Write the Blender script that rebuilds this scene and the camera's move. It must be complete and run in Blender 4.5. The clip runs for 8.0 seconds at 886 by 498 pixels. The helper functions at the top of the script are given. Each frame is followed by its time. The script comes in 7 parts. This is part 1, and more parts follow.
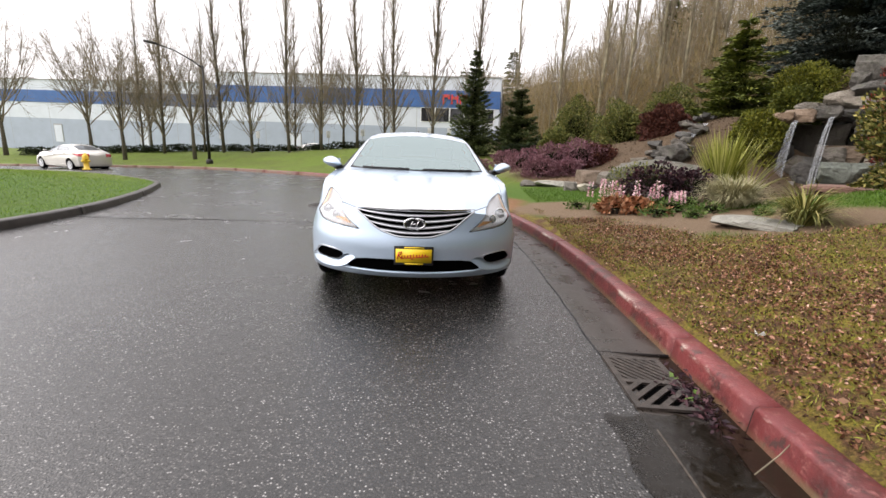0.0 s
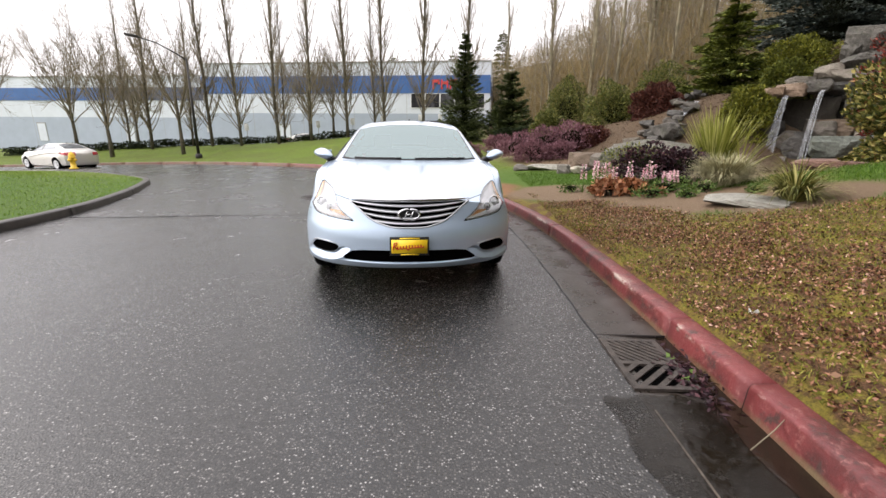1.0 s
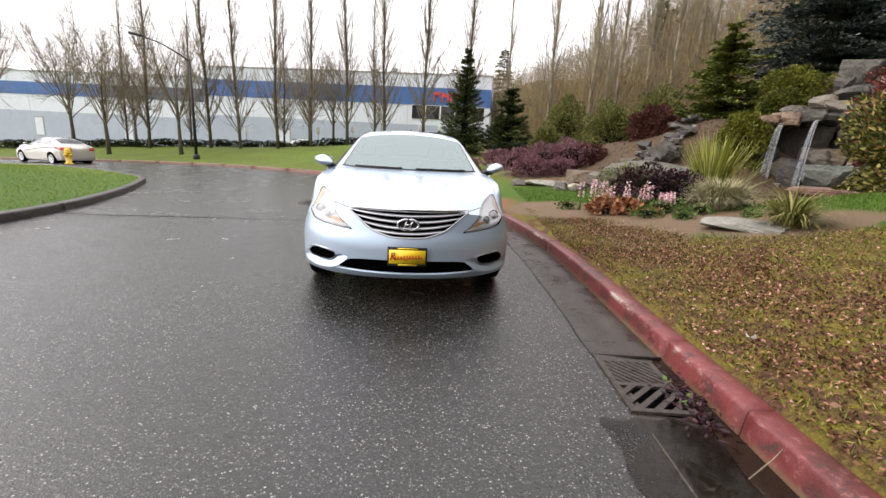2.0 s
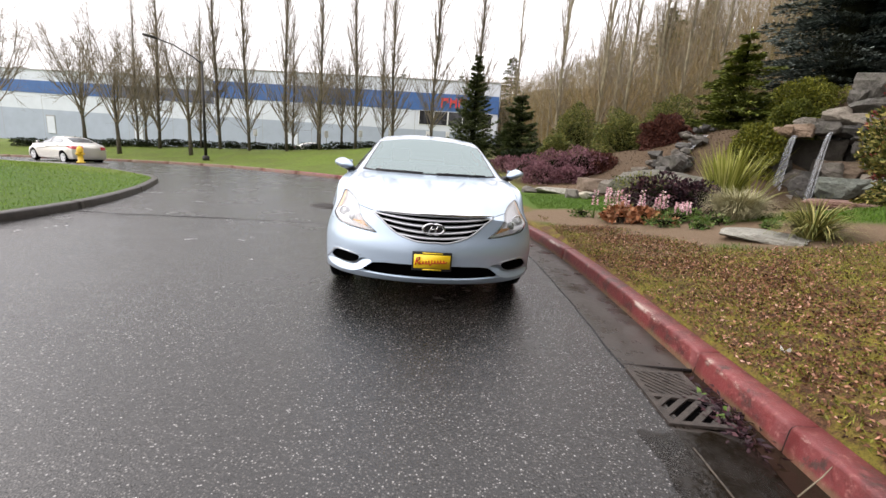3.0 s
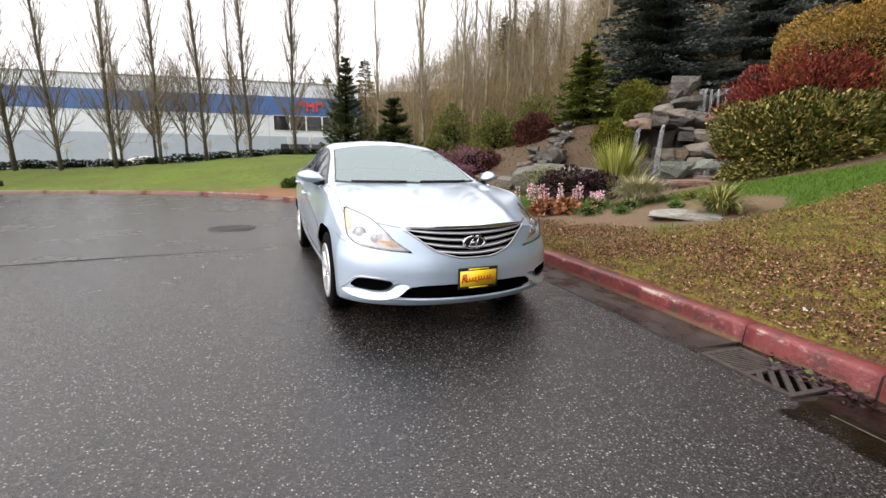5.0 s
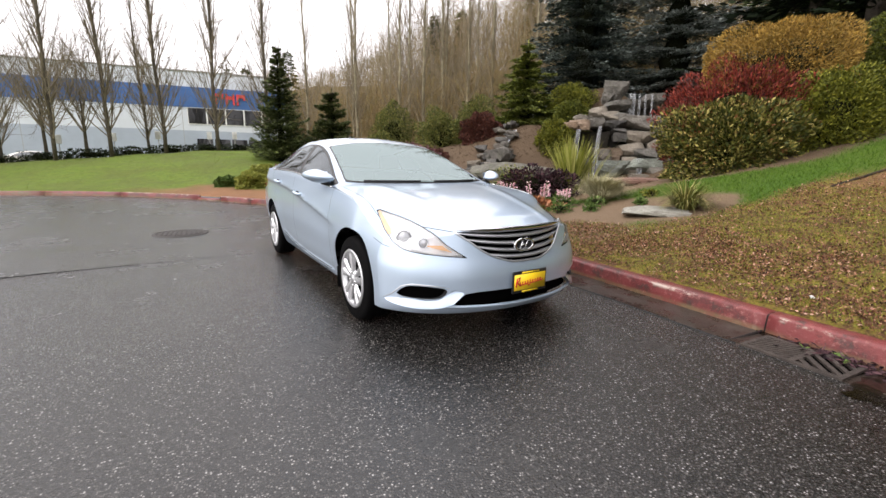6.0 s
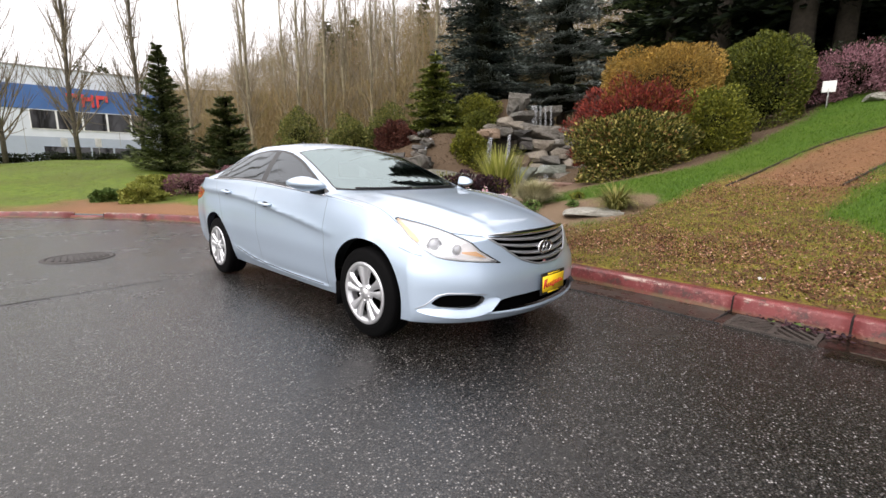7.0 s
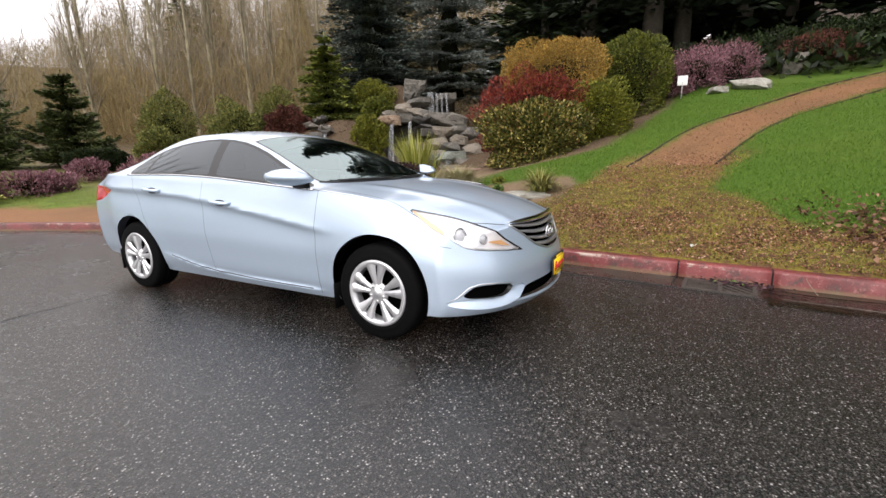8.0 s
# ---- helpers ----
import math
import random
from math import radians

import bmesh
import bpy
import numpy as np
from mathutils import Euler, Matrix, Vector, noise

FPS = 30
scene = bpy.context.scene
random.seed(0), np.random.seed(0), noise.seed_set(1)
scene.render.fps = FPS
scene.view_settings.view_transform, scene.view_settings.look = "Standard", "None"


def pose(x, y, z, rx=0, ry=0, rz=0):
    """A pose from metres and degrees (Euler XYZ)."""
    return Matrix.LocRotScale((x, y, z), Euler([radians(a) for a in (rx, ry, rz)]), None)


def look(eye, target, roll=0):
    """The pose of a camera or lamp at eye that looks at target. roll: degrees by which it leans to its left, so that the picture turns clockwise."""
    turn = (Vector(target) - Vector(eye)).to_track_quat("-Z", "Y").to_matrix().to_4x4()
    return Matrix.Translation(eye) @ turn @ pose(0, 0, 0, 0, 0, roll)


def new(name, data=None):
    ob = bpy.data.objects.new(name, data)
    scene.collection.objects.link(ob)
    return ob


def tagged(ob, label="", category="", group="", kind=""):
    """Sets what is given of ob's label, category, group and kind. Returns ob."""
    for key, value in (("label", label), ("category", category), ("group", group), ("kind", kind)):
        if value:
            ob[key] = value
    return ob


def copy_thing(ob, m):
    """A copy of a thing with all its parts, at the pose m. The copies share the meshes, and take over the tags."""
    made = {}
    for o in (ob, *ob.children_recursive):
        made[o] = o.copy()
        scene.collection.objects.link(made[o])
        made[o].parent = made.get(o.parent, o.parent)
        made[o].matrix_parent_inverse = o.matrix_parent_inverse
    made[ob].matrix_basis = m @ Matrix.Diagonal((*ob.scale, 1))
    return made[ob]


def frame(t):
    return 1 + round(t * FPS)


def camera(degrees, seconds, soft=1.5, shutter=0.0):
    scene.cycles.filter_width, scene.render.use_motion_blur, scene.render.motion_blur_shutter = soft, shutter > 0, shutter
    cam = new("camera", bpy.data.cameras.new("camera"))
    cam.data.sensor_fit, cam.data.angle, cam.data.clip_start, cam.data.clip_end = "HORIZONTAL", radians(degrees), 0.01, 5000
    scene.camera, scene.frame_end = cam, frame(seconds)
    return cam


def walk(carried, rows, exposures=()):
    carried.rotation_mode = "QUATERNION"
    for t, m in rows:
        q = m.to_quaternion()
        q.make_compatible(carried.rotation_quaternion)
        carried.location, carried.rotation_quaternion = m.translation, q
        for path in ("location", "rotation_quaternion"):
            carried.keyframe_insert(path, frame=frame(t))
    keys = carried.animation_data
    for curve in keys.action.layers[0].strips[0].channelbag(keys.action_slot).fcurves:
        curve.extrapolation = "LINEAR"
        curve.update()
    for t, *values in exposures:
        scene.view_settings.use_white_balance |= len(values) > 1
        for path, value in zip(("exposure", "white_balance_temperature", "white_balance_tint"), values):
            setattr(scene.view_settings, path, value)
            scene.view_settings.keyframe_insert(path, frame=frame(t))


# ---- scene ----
cam = camera(92.4, 8.0)
PATH = [
    (0, (-0.031, 0.42, 1.208), (-0.11, 2.37, 0.767), 2.5),
    (0.5, (-0.025, 0.415, 1.198), (-0.026, 2.344, 0.669), 1.4),
    (1, (-0.034, 0.423, 1.229), (-0.089, 2.358, 0.728), 0.6),
    (1.5, (-0.053, 0.436, 1.233), (-0.073, 2.379, 0.761), 2.4),
    (3, (-0.233, 0.462, 1.21), (-0.28, 2.416, 0.785), 4.2),
    (3.5, (-0.552, 0.488, 1.222), (-0.39, 2.433, 0.789), 2.7),
    (4, (-0.814, 0.605, 1.191), (-0.557, 2.546, 0.786), 2.7),
    (4.5, (-1.106, 0.777, 1.198), (-0.657, 2.682, 0.786), 2.9),
    (4.7, (-1.242, 0.839, 1.19), (-0.756, 2.739, 0.8), 2.3),
    (5.8, (-2.037, 1.292, 1.178), (-1.196, 3.06, 0.77), -0.4),
    (6, (-2.172, 1.39, 1.184), (-1.291, 3.143, 0.792), 1.0),
    (6.5, (-2.563, 1.654, 1.178), (-1.494, 3.301, 0.799), -0.7),
    (7, (-2.829, 1.931, 1.149), (-1.553, 3.431, 0.8), 0.3),
    (7.5, (-3.075, 2.274, 1.154), (-1.632, 3.606, 0.77), 0.6),
    (8, (-3.328, 2.631, 1.161), (-1.709, 3.731, 0.752), -1.1),
]
walk(cam, [(t, look(eye, target, roll)) for t, eye, target, roll in PATH], exposures=[(0, 0.88, 6700, 16), (8, 0.88, 6700, 16)])


# ---- world and light: an overcast, bright winter sky ----
world = bpy.data.worlds.new("sky")
scene.world = world
world.use_nodes = True
wn = world.node_tree
wn.nodes.clear()
sky = wn.nodes.new("ShaderNodeTexSky")
sky.sky_type, sky.sun_disc = "NISHITA", False
sky.sun_elevation, sky.sun_rotation = radians(38), radians(278)
sky.dust_density, sky.air_density = 3.0, 1.0
pale = wn.nodes.new("ShaderNodeHueSaturation")
pale.inputs["Saturation"].default_value = 0.22
back = wn.nodes.new("ShaderNodeBackground")
back.inputs["Strength"].default_value = 0.13
wout = wn.nodes.new("ShaderNodeOutputWorld")
wn.links.new(sky.outputs[0], pale.inputs["Color"])
cloud = wn.nodes.new("ShaderNodeMix")
cloud.data_type = "RGBA"
cloud.inputs["Factor"].default_value = 0.8
wn.links.new(pale.outputs[0], cloud.inputs["A"])
# an even cloud deck, three times as bright overhead as at the horizon
where = wn.nodes.new("ShaderNodeTexCoord")
height = wn.nodes.new("ShaderNodeSeparateXYZ")
deck = wn.nodes.new("ShaderNodeValToRGB")
deck.color_ramp.elements[0].position, deck.color_ramp.elements[0].color = 0.0, (0.43, 0.435, 0.44, 1)
deck.color_ramp.elements[1].position, deck.color_ramp.elements[1].color = 1.0, (0.85, 0.865, 0.88, 1)
bright = wn.nodes.new("ShaderNodeMix")
bright.data_type, bright.blend_type = "RGBA", "MULTIPLY"
bright.inputs["Factor"].default_value = 1.0
bright.inputs["B"].default_value = (14.0, 14.0, 14.0, 1)
wn.links.new(where.outputs["Generated"], height.inputs[0])
wn.links.new(height.outputs["Z"], deck.inputs[0])
wn.links.new(deck.outputs[0], bright.inputs["A"])
wn.links.new(bright.outputs["Result"], cloud.inputs["B"])
wn.links.new(cloud.outputs["Result"], back.inputs["Color"])
wn.links.new(back.outputs[0], wout.inputs["Surface"])
sun = new("sun", bpy.data.lights.new("sun", "SUN"))
sun.data.energy, sun.data.angle, sun.data.color = 1.1, radians(60), (1.0, 0.98, 0.95)
sun.matrix_world = pose(0, 0, 60, 8, -52, 0)


# ---- materials ----
def nodes_of(name):
    m = bpy.data.materials.new(name)
    m.use_nodes = True
    t = m.node_tree
    return m, t, t.nodes["Principled BSDF"]


def noise_at(t, scale, detail=4.0, rough=0.6, where="pos", stretch=None):
    g = t.nodes.new("ShaderNodeNewGeometry") if where == "pos" else t.nodes.new("ShaderNodeTexCoord")
    out = g.outputs["Position"] if where == "pos" else g.outputs["Object"]
    if stretch:
        mp = t.nodes.new("ShaderNodeMapping")
        mp.inputs["Scale"].default_value = stretch
        t.links.new(out, mp.inputs["Vector"])
        out = mp.outputs[0]
    n = t.nodes.new("ShaderNodeTexNoise")
    n.inputs["Scale"].default_value, n.inputs["Detail"].default_value, n.inputs["Roughness"].default_value = scale, detail, rough
    t.links.new(out, n.inputs["Vector"])
    return n.outputs["Fac"]


def ramp(t, fac, stops):
    r = t.nodes.new("ShaderNodeValToRGB")
    e = r.color_ramp.elements
    while len(e) < len(stops):
        e.new(0.5)
    for i, (p, c) in enumerate(stops):
        e[i].position = p
        e[i].color = (*c, 1) if len(c) == 3 else c
    t.links.new(fac, r.inputs[0])
    return r.outputs[0]


def mixed(t, fac, a, b, kind="MIX"):
    m = t.nodes.new("ShaderNodeMix")
    m.data_type, m.blend_type = "RGBA", kind
    for sock, v in ((m.inputs["Factor"], fac), (m.inputs["A"], a), (m.inputs["B"], b)):
        if isinstance(v, (int, float)):
            sock.default_value = v
        elif isinstance(v, tuple):
            sock.default_value = (*v, 1)
        else:
            t.links.new(v, sock)
    return m.outputs["Result"]


def bump(t, b, height, strength, distance=0.01):
    n = t.nodes.new("ShaderNodeBump")
    n.inputs["Strength"].default_value, n.inputs["Distance"].default_value = strength, distance
    t.links.new(height, n.inputs["Height"])
    t.links.new(n.outputs[0], b.inputs["Normal"])


def g3(v):
    return (v, v, v)


def plain(name, color, rough=0.5, metal=0.0, vary=0.12, scale=6.0, coat=0.0, relief=0.0, where="pos"):
    """A surface of one colour with small variation and grain."""
    m, t, b = nodes_of(name)
    lo, hi = tuple(c * (1 - vary) for c in color), tuple(min(1, c * (1 + vary)) for c in color)
    n = noise_at(t, scale, where=where)
    t.links.new(ramp(t, n, [(0.3, lo), (0.7, hi)]), b.inputs["Base Color"])
    b.inputs["Roughness"].default_value, b.inputs["Metallic"].default_value = rough, metal
    b.inputs["Coat Weight"].default_value = coat
    b.inputs["Coat Roughness"].default_value = 0.04
    if relief:
        bump(t, b, noise_at(t, scale * 6, where=where), relief)
    return m


def leafy(name, stops, rough=0.55, patch=0.0, patch_color=(0.1, 0.1, 0.05), patch_scale=1.3):
    """Foliage: each leaf takes its own colour from the ramp."""
    m, t, b = nodes_of(name)
    g = t.nodes.new("ShaderNodeNewGeometry")
    c = ramp(t, g.outputs["Random Per Island"], stops)
    if patch:
        f = ramp(t, noise_at(t, patch_scale), [(0.46, g3(0.0)), (0.60, g3(patch))])
        c = mixed(t, f, c, patch_color)
    t.links.new(c, b.inputs["Base Color"])
    b.inputs["Roughness"].default_value = rough
    b.inputs["Specular IOR Level"].default_value = 0.2
    return m


def rocky(name, a, b_, moss=0.3, rough=0.75):
    m, t, b = nodes_of(name)
    info = t.nodes.new("ShaderNodeObjectInfo")
    n1, n2 = noise_at(t, 2.2, 8, 0.7), noise_at(t, 14, 8, 0.7)
    c = mixed(t, ramp(t, n1, [(0.35, g3(0)), (0.65, g3(1))]), a, b_)
    c = mixed(t, ramp(t, info.outputs["Random"], [(0, g3(0.0)), (1, g3(0.45))]), c, tuple(v * 1.6 for v in b_))
    c = mixed(t, ramp(t, n2, [(0.40, g3(0.35)), (0.55, g3(0))]), c, tuple(v * 0.4 for v in a))
    warm = ramp(t, info.outputs["Random"], [(0.55, g3(0)), (0.8, g3(0.3))])
    c = mixed(t, warm, c, tuple(k * v * 1.3 for k, v in zip((1.15, 0.95, 0.72), b_)))
    if moss:
        c = mixed(t, ramp(t, noise_at(t, 5.0, 6, 0.7), [(0.52, g3(0)), (0.68, g3(moss))]), c, (0.07, 0.09, 0.03))
    t.links.new(c, b.inputs["Base Color"])
    b.inputs["Roughness"].default_value = rough
    bump(t, b, n2, 0.9, 0.07)
    return m


def make_asphalt():
    m, t, b = nodes_of("wet_asphalt")
    vor = t.nodes.new("ShaderNodeTexVoronoi")
    vor.inputs["Scale"].default_value = 118
    g = t.nodes.new("ShaderNodeNewGeometry")
    t.links.new(g.outputs["Position"], vor.inputs["Vector"])
    sep = t.nodes.new("ShaderNodeSeparateColor")
    t.links.new(vor.outputs["Color"], sep.inputs[0])
    stone = ramp(t, sep.outputs[0], [(0.0, (0.005, 0.0047, 0.0045)), (0.34, (0.013, 0.0122, 0.0115)), (0.64, (0.040, 0.037, 0.034)), (0.86, (0.095, 0.089, 0.083)), (0.95, (0.20, 0.19, 0.18)), (1.0, (0.50, 0.485, 0.47))])
    gap = ramp(t, vor.outputs["Distance"], [(0.26, g3(0)), (0.58, g3(0.9))])
    c = mixed(t, gap, stone, (0.006, 0.006, 0.006))
    blot = noise_at(t, 0.5, 5, 0.6)
    c = mixed(t, ramp(t, blot, [(0.35, g3(0.0)), (0.7, g3(0.35))]), c, (0.018, 0.0165, 0.015))
    t.links.new(c, b.inputs["Base Color"])
    wet = noise_at(t, 0.9, 6, 0.65)
    t.links.new(ramp(t, wet, [(0.3, g3(0.13)), (0.65, g3(0.30))]), b.inputs["Roughness"])
    b.inputs["Specular IOR Level"].default_value = 0.55
    b.inputs["Coat Weight"].default_value, b.inputs["Coat Roughness"].default_value = 0.28, 0.30
    b.inputs["Coat IOR"].default_value = 1.33
    bump(t, b, vor.outputs["Distance"], 0.5, 0.005)
    return m


def make_kerb_paint():
    m, t, b = nodes_of("worn_red_paint")
    n1, n2, n3 = noise_at(t, 3.0, 8, 0.7), noise_at(t, 26, 8, 0.75), noise_at(t, 1.2, 3)
    c = ramp(t, n3, [(0.3, (0.115, 0.019, 0.020)), (0.7, (0.205, 0.041, 0.040))])
    c = mixed(t, ramp(t, n1, [(0.47, g3(0)), (0.60, g3(0.85))]), c, (0.075, 0.016, 0.015))
    c = mixed(t, ramp(t, n2, [(0.54, g3(0)), (0.64, g3(0.8))]), c, (0.30, 0.12, 0.105))
    c = mixed(t, ramp(t, noise_at(t, 6, 9, 0.78), [(0.555, g3(0)), (0.61, g3(0.8))]), c, (0.045, 0.030, 0.024))
    c = mixed(t, ramp(t, noise_at(t, 2.3, 9, 0.75, stretch=(1, 0.5, 1)), [(0.66, g3(0)), (0.70, g3(0.9))]), c, (0.42, 0.37, 0.32))
    xyz = t.nodes.new("ShaderNodeSeparateXYZ")
    g = t.nodes.new("ShaderNodeNewGeometry")
    t.links.new(g.outputs["Position"], xyz.inputs[0])
    edge = ramp(t, xyz.outputs["Z"], [(0.088, g3(0)), (0.108, g3(1)), (0.122, g3(1)), (0.128, g3(0.0))])
    scuff = ramp(t, noise_at(t, 3.5, 9, 0.8, stretch=(1, 0.6, 1)), [(0.53, g3(0)), (0.58, g3(0.9))])
    c = mixed(t, mixed(t, 1.0, edge, scuff, "MULTIPLY"), c, (0.46, 0.37, 0.31))
    foot = ramp(t, xyz.outputs["Z"], [(0.004, g3(0.8)), (0.026, g3(0))])
    c = mixed(t, mixed(t, 1.0, foot, ramp(t, n1, [(0.35, g3(0.2)), (0.6, g3(1))]), "MULTIPLY"), c, (0.16, 0.12, 0.06))
    t.links.new(c, b.inputs["Base Color"])
    b.inputs["Roughness"].default_value = 0.4
    bump(t, b, n2, 0.6, 0.012)
    return m


def make_gutter():
    m, t, b = nodes_of("wet_gutter_concrete")
    n1, n2 = noise_at(t, 2.0, 8, 0.7), noise_at(t, 60, 6, 0.7)
    c = ramp(t, n1, [(0.3, (0.008, 0.006, 0.0045)), (0.48, (0.024, 0.018, 0.014)), (0.62, (0.046, 0.036, 0.029)), (0.8, (0.085, 0.069, 0.057))])
    c = mixed(t, ramp(t, n2, [(0.5, g3(0)), (0.75, g3(0.5))]), c, (0.03, 0.026, 0.022))
    t.links.new(c, b.inputs["Base Color"])
    t.links.new(ramp(t, n1, [(0.35, g3(0.12)), (0.6, g3(0.45))]), b.inputs["Roughness"])
    bump(t, b, n2, 0.3, 0.004)
    return m


def make_ground():
    """Lawn, mossy leaf-strewn verge, bark path and bare bed, by the masks that the mesh carries."""
    m, t, b = nodes_of("lawn_and_beds")

    def mask(name):
        a = t.nodes.new("ShaderNodeAttribute")
        a.attribute_name = name
        return a.outputs["Fac"]
    fine, mid, big = noise_at(t, 58, 8, 0.85), noise_at(t, 4.5, 8, 0.75), noise_at(t, 0.55, 7, 0.65)
    lawn = ramp(t, fine, [(0.3, (0.034, 0.073, 0.005)), (0.55, (0.055, 0.118, 0.008)), (0.8, (0.086, 0.162, 0.014))])
    lawn = mixed(t, ramp(t, big, [(0.42, g3(0)), (0.62, g3(0.45))]), lawn, (0.085, 0.125, 0.012))
    lawn = mixed(t, ramp(t, mid, [(0.45, g3(0)), (0.7, g3(0.3))]), lawn, (0.04, 0.075, 0.008))
    rough_grass = ramp(t, mid, [(0.30, (0.050, 0.062, 0.010)), (0.46, (0.085, 0.135, 0.012)), (0.60, (0.125, 0.175, 0.018)), (0.75, (0.14, 0.12, 0.04))])
    rough_grass = mixed(t, ramp(t, big, [(0.40, g3(0)), (0.60, g3(0.5))]), rough_grass, (0.075, 0.078, 0.020))
    lawn = mixed(t, mask("bank"), lawn, rough_grass)
    dirt = ramp(t, fine, [(0.36, (0.012, 0.006, 0.003)), (0.50, (0.105, 0.050, 0.024)), (0.68, (0.30, 0.16, 0.084))])
    green = ramp(t, fine, [(0.36, (0.045, 0.042, 0.005)), (0.66, (0.38, 0.31, 0.042))])
    moss = mixed(t, ramp(t, mid, [(0.45, g3(0)), (0.57, g3(0.85))]), dirt, green)
    moss = mixed(t, ramp(t, big, [(0.45, g3(0)), (0.62, g3(0.45))]), moss, (0.085, 0.062, 0.020))
    bark = ramp(t, fine, [(0.25, (0.09, 0.043, 0.019)), (0.5, (0.225, 0.112, 0.053)), (0.75, (0.34, 0.185, 0.097))])
    bark = mixed(t, ramp(t, big, [(0.40, g3(0)), (0.65, g3(0.4))]), bark, (0.10, 0.062, 0.03))
    bed = ramp(t, fine, [(0.3, (0.070, 0.045, 0.026)), (0.6, (0.220, 0.152, 0.094)), (0.8, (0.37, 0.275, 0.18))])
    c = mixed(t, mask("moss"), lawn, moss)
    c = mixed(t, mask("bark"), c, bark)
    c = mixed(t, mask("bed"), c, bed)
    woods = ramp(t, mid, [(0.3, (0.06, 0.043, 0.022)), (0.7, (0.15, 0.11, 0.058))])
    c = mixed(t, mask("woods"), c, woods)
    # dark soil; in the wood the trees' shade is painted into it
    c = mixed(t, mask("dark_soil_shade"), c, ramp(t, mid, [(0.3, (0.013, 0.008, 0.004)), (0.7, (0.044, 0.027, 0.014))]))
    t.links.new(c, b.inputs["Base Color"])
    b.inputs["Roughness"].default_value = 0.85
    b.inputs["Specular IOR Level"].default_value = 0.25
    bump(t, b, fine, 0.8, 0.025)
    return m


def make_glass(name, tint, gloss=1.0, ior=1.9, shade=(1.0, 1.0, 1.0)):
    m = bpy.data.materials.new(name)
    m.use_nodes = True
    t = m.node_tree
    t.nodes.clear()
    tr, gl, mx, fr = (t.nodes.new(k) for k in ("ShaderNodeBsdfTransparent", "ShaderNodeBsdfGlossy", "ShaderNodeMixShader", "ShaderNodeFresnel"))
    out = t.nodes.new("ShaderNodeOutputMaterial")
    tr.inputs["Color"].default_value = (*tint, 1)
    gl.inputs["Roughness"].default_value = 0.015
    gl.inputs["Color"].default_value = (*(gloss * k for k in shade), 1)
    fr.inputs["IOR"].default_value = ior
    t.links.new(fr.outputs[0], mx.inputs[0])
    t.links.new(tr.outputs[0], mx.inputs[1])
    t.links.new(gl.outputs[0], mx.inputs[2])
    t.links.new(mx.outputs[0], out.inputs[0])
    return m


def make_paint(name, color, metal=0.55, rough=0.34):
    m, t, b = nodes_of(name)
    flake = noise_at(t, 900, 2, 0.5)
    t.links.new(ramp(t, flake, [(0.3, tuple(c * 0.9 for c in color)), (0.7, tuple(min(1, c * 1.1) for c in color))]), b.inputs["Base Color"])
    b.inputs["Metallic"].default_value, b.inputs["Roughness"].default_value = metal, rough
    b.inputs["Coat Weight"].default_value, b.inputs["Coat Roughness"].default_value = 1.0, 0.05
    b.inputs["Coat IOR"].default_value = 1.4
    return m


ASPHALT, KERB_RED, GUTTER, GROUND = make_asphalt(), make_kerb_paint(), make_gutter(), make_ground()
BLUE_SILVER = make_paint("silver_blue_car_paint", (0.43, 0.53, 0.645), 0.52, 0.38)
PALE_GOLD = make_paint("pale_champagne_car_paint", (0.62, 0.60, 0.55))
BLACK_PLASTIC = plain("black_plastic", (0.012, 0.012, 0.013), 0.45)
GAP = plain("dark_gap", (0.008, 0.008, 0.009), 0.8)
RUBBER = plain("tyre_rubber", (0.0028, 0.0028, 0.003), 0.75, relief=0.2, scale=30)
RUBBER.node_tree.nodes["Principled BSDF"].inputs["Specular IOR Level"].default_value = 0.06
CHROME = plain("chrome", (0.72, 0.73, 0.75), 0.12, 1.0, vary=0.03)
SILVER = plain("painted_silver_wheel", (0.62, 0.63, 0.65), 0.28, 0.75, vary=0.05)
TRIM_SILVER = plain("satin_silver_trim", (0.52, 0.535, 0.56), 0.28, 0.8, vary=0.04)
IRON = plain("rusty_cast_iron", (0.046, 0.037, 0.031), 0.55, 0.15, vary=0.5, scale=25, relief=0.4)
CAVITY = plain("dark_cavity", (0.002, 0.002, 0.002), 0.9)
CAVITY.node_tree.nodes["Principled BSDF"].inputs["Specular IOR Level"].default_value = 0.0
CABIN = plain("dark_grey_cabin_cloth", (0.035, 0.036, 0.038), 0.85)
TINT = make_glass("tinted_side_glass", (0.05, 0.054, 0.058), 0.95, 1.8, (0.90, 0.96, 1.0))
CLEAR = make_glass("pale_green_windscreen_glass", (0.26, 0.35, 0.33), 1.0, 3.1, (0.82, 0.98, 0.98))
LENS = make_glass("clear_lamp_lens", (0.95, 0.96, 0.97), 0.9, 1.5)
LAMP_SHELL = plain("lamp_reflector", (0.93, 0.93, 0.94), 0.3, 0.0, vary=0.03)
LAMP_EYE = plain("projector_glass", (0.52, 0.53, 0.55), 0.06, 0.0, vary=0.2, coat=1.0)
AMBER_PALE = plain("pale_amber_lens", (0.95, 0.64, 0.42), 0.15, coat=0.5)
AMBER = plain("amber_lens", (0.95, 0.52, 0.24), 0.15, coat=0.5)
RED_LENS = plain("red_lens", (0.45, 0.01, 0.015), 0.15, coat=1.0)
PLATE_YELLOW = plain("yellow_dealer_plate", (0.95, 0.62, 0.02), 0.4)
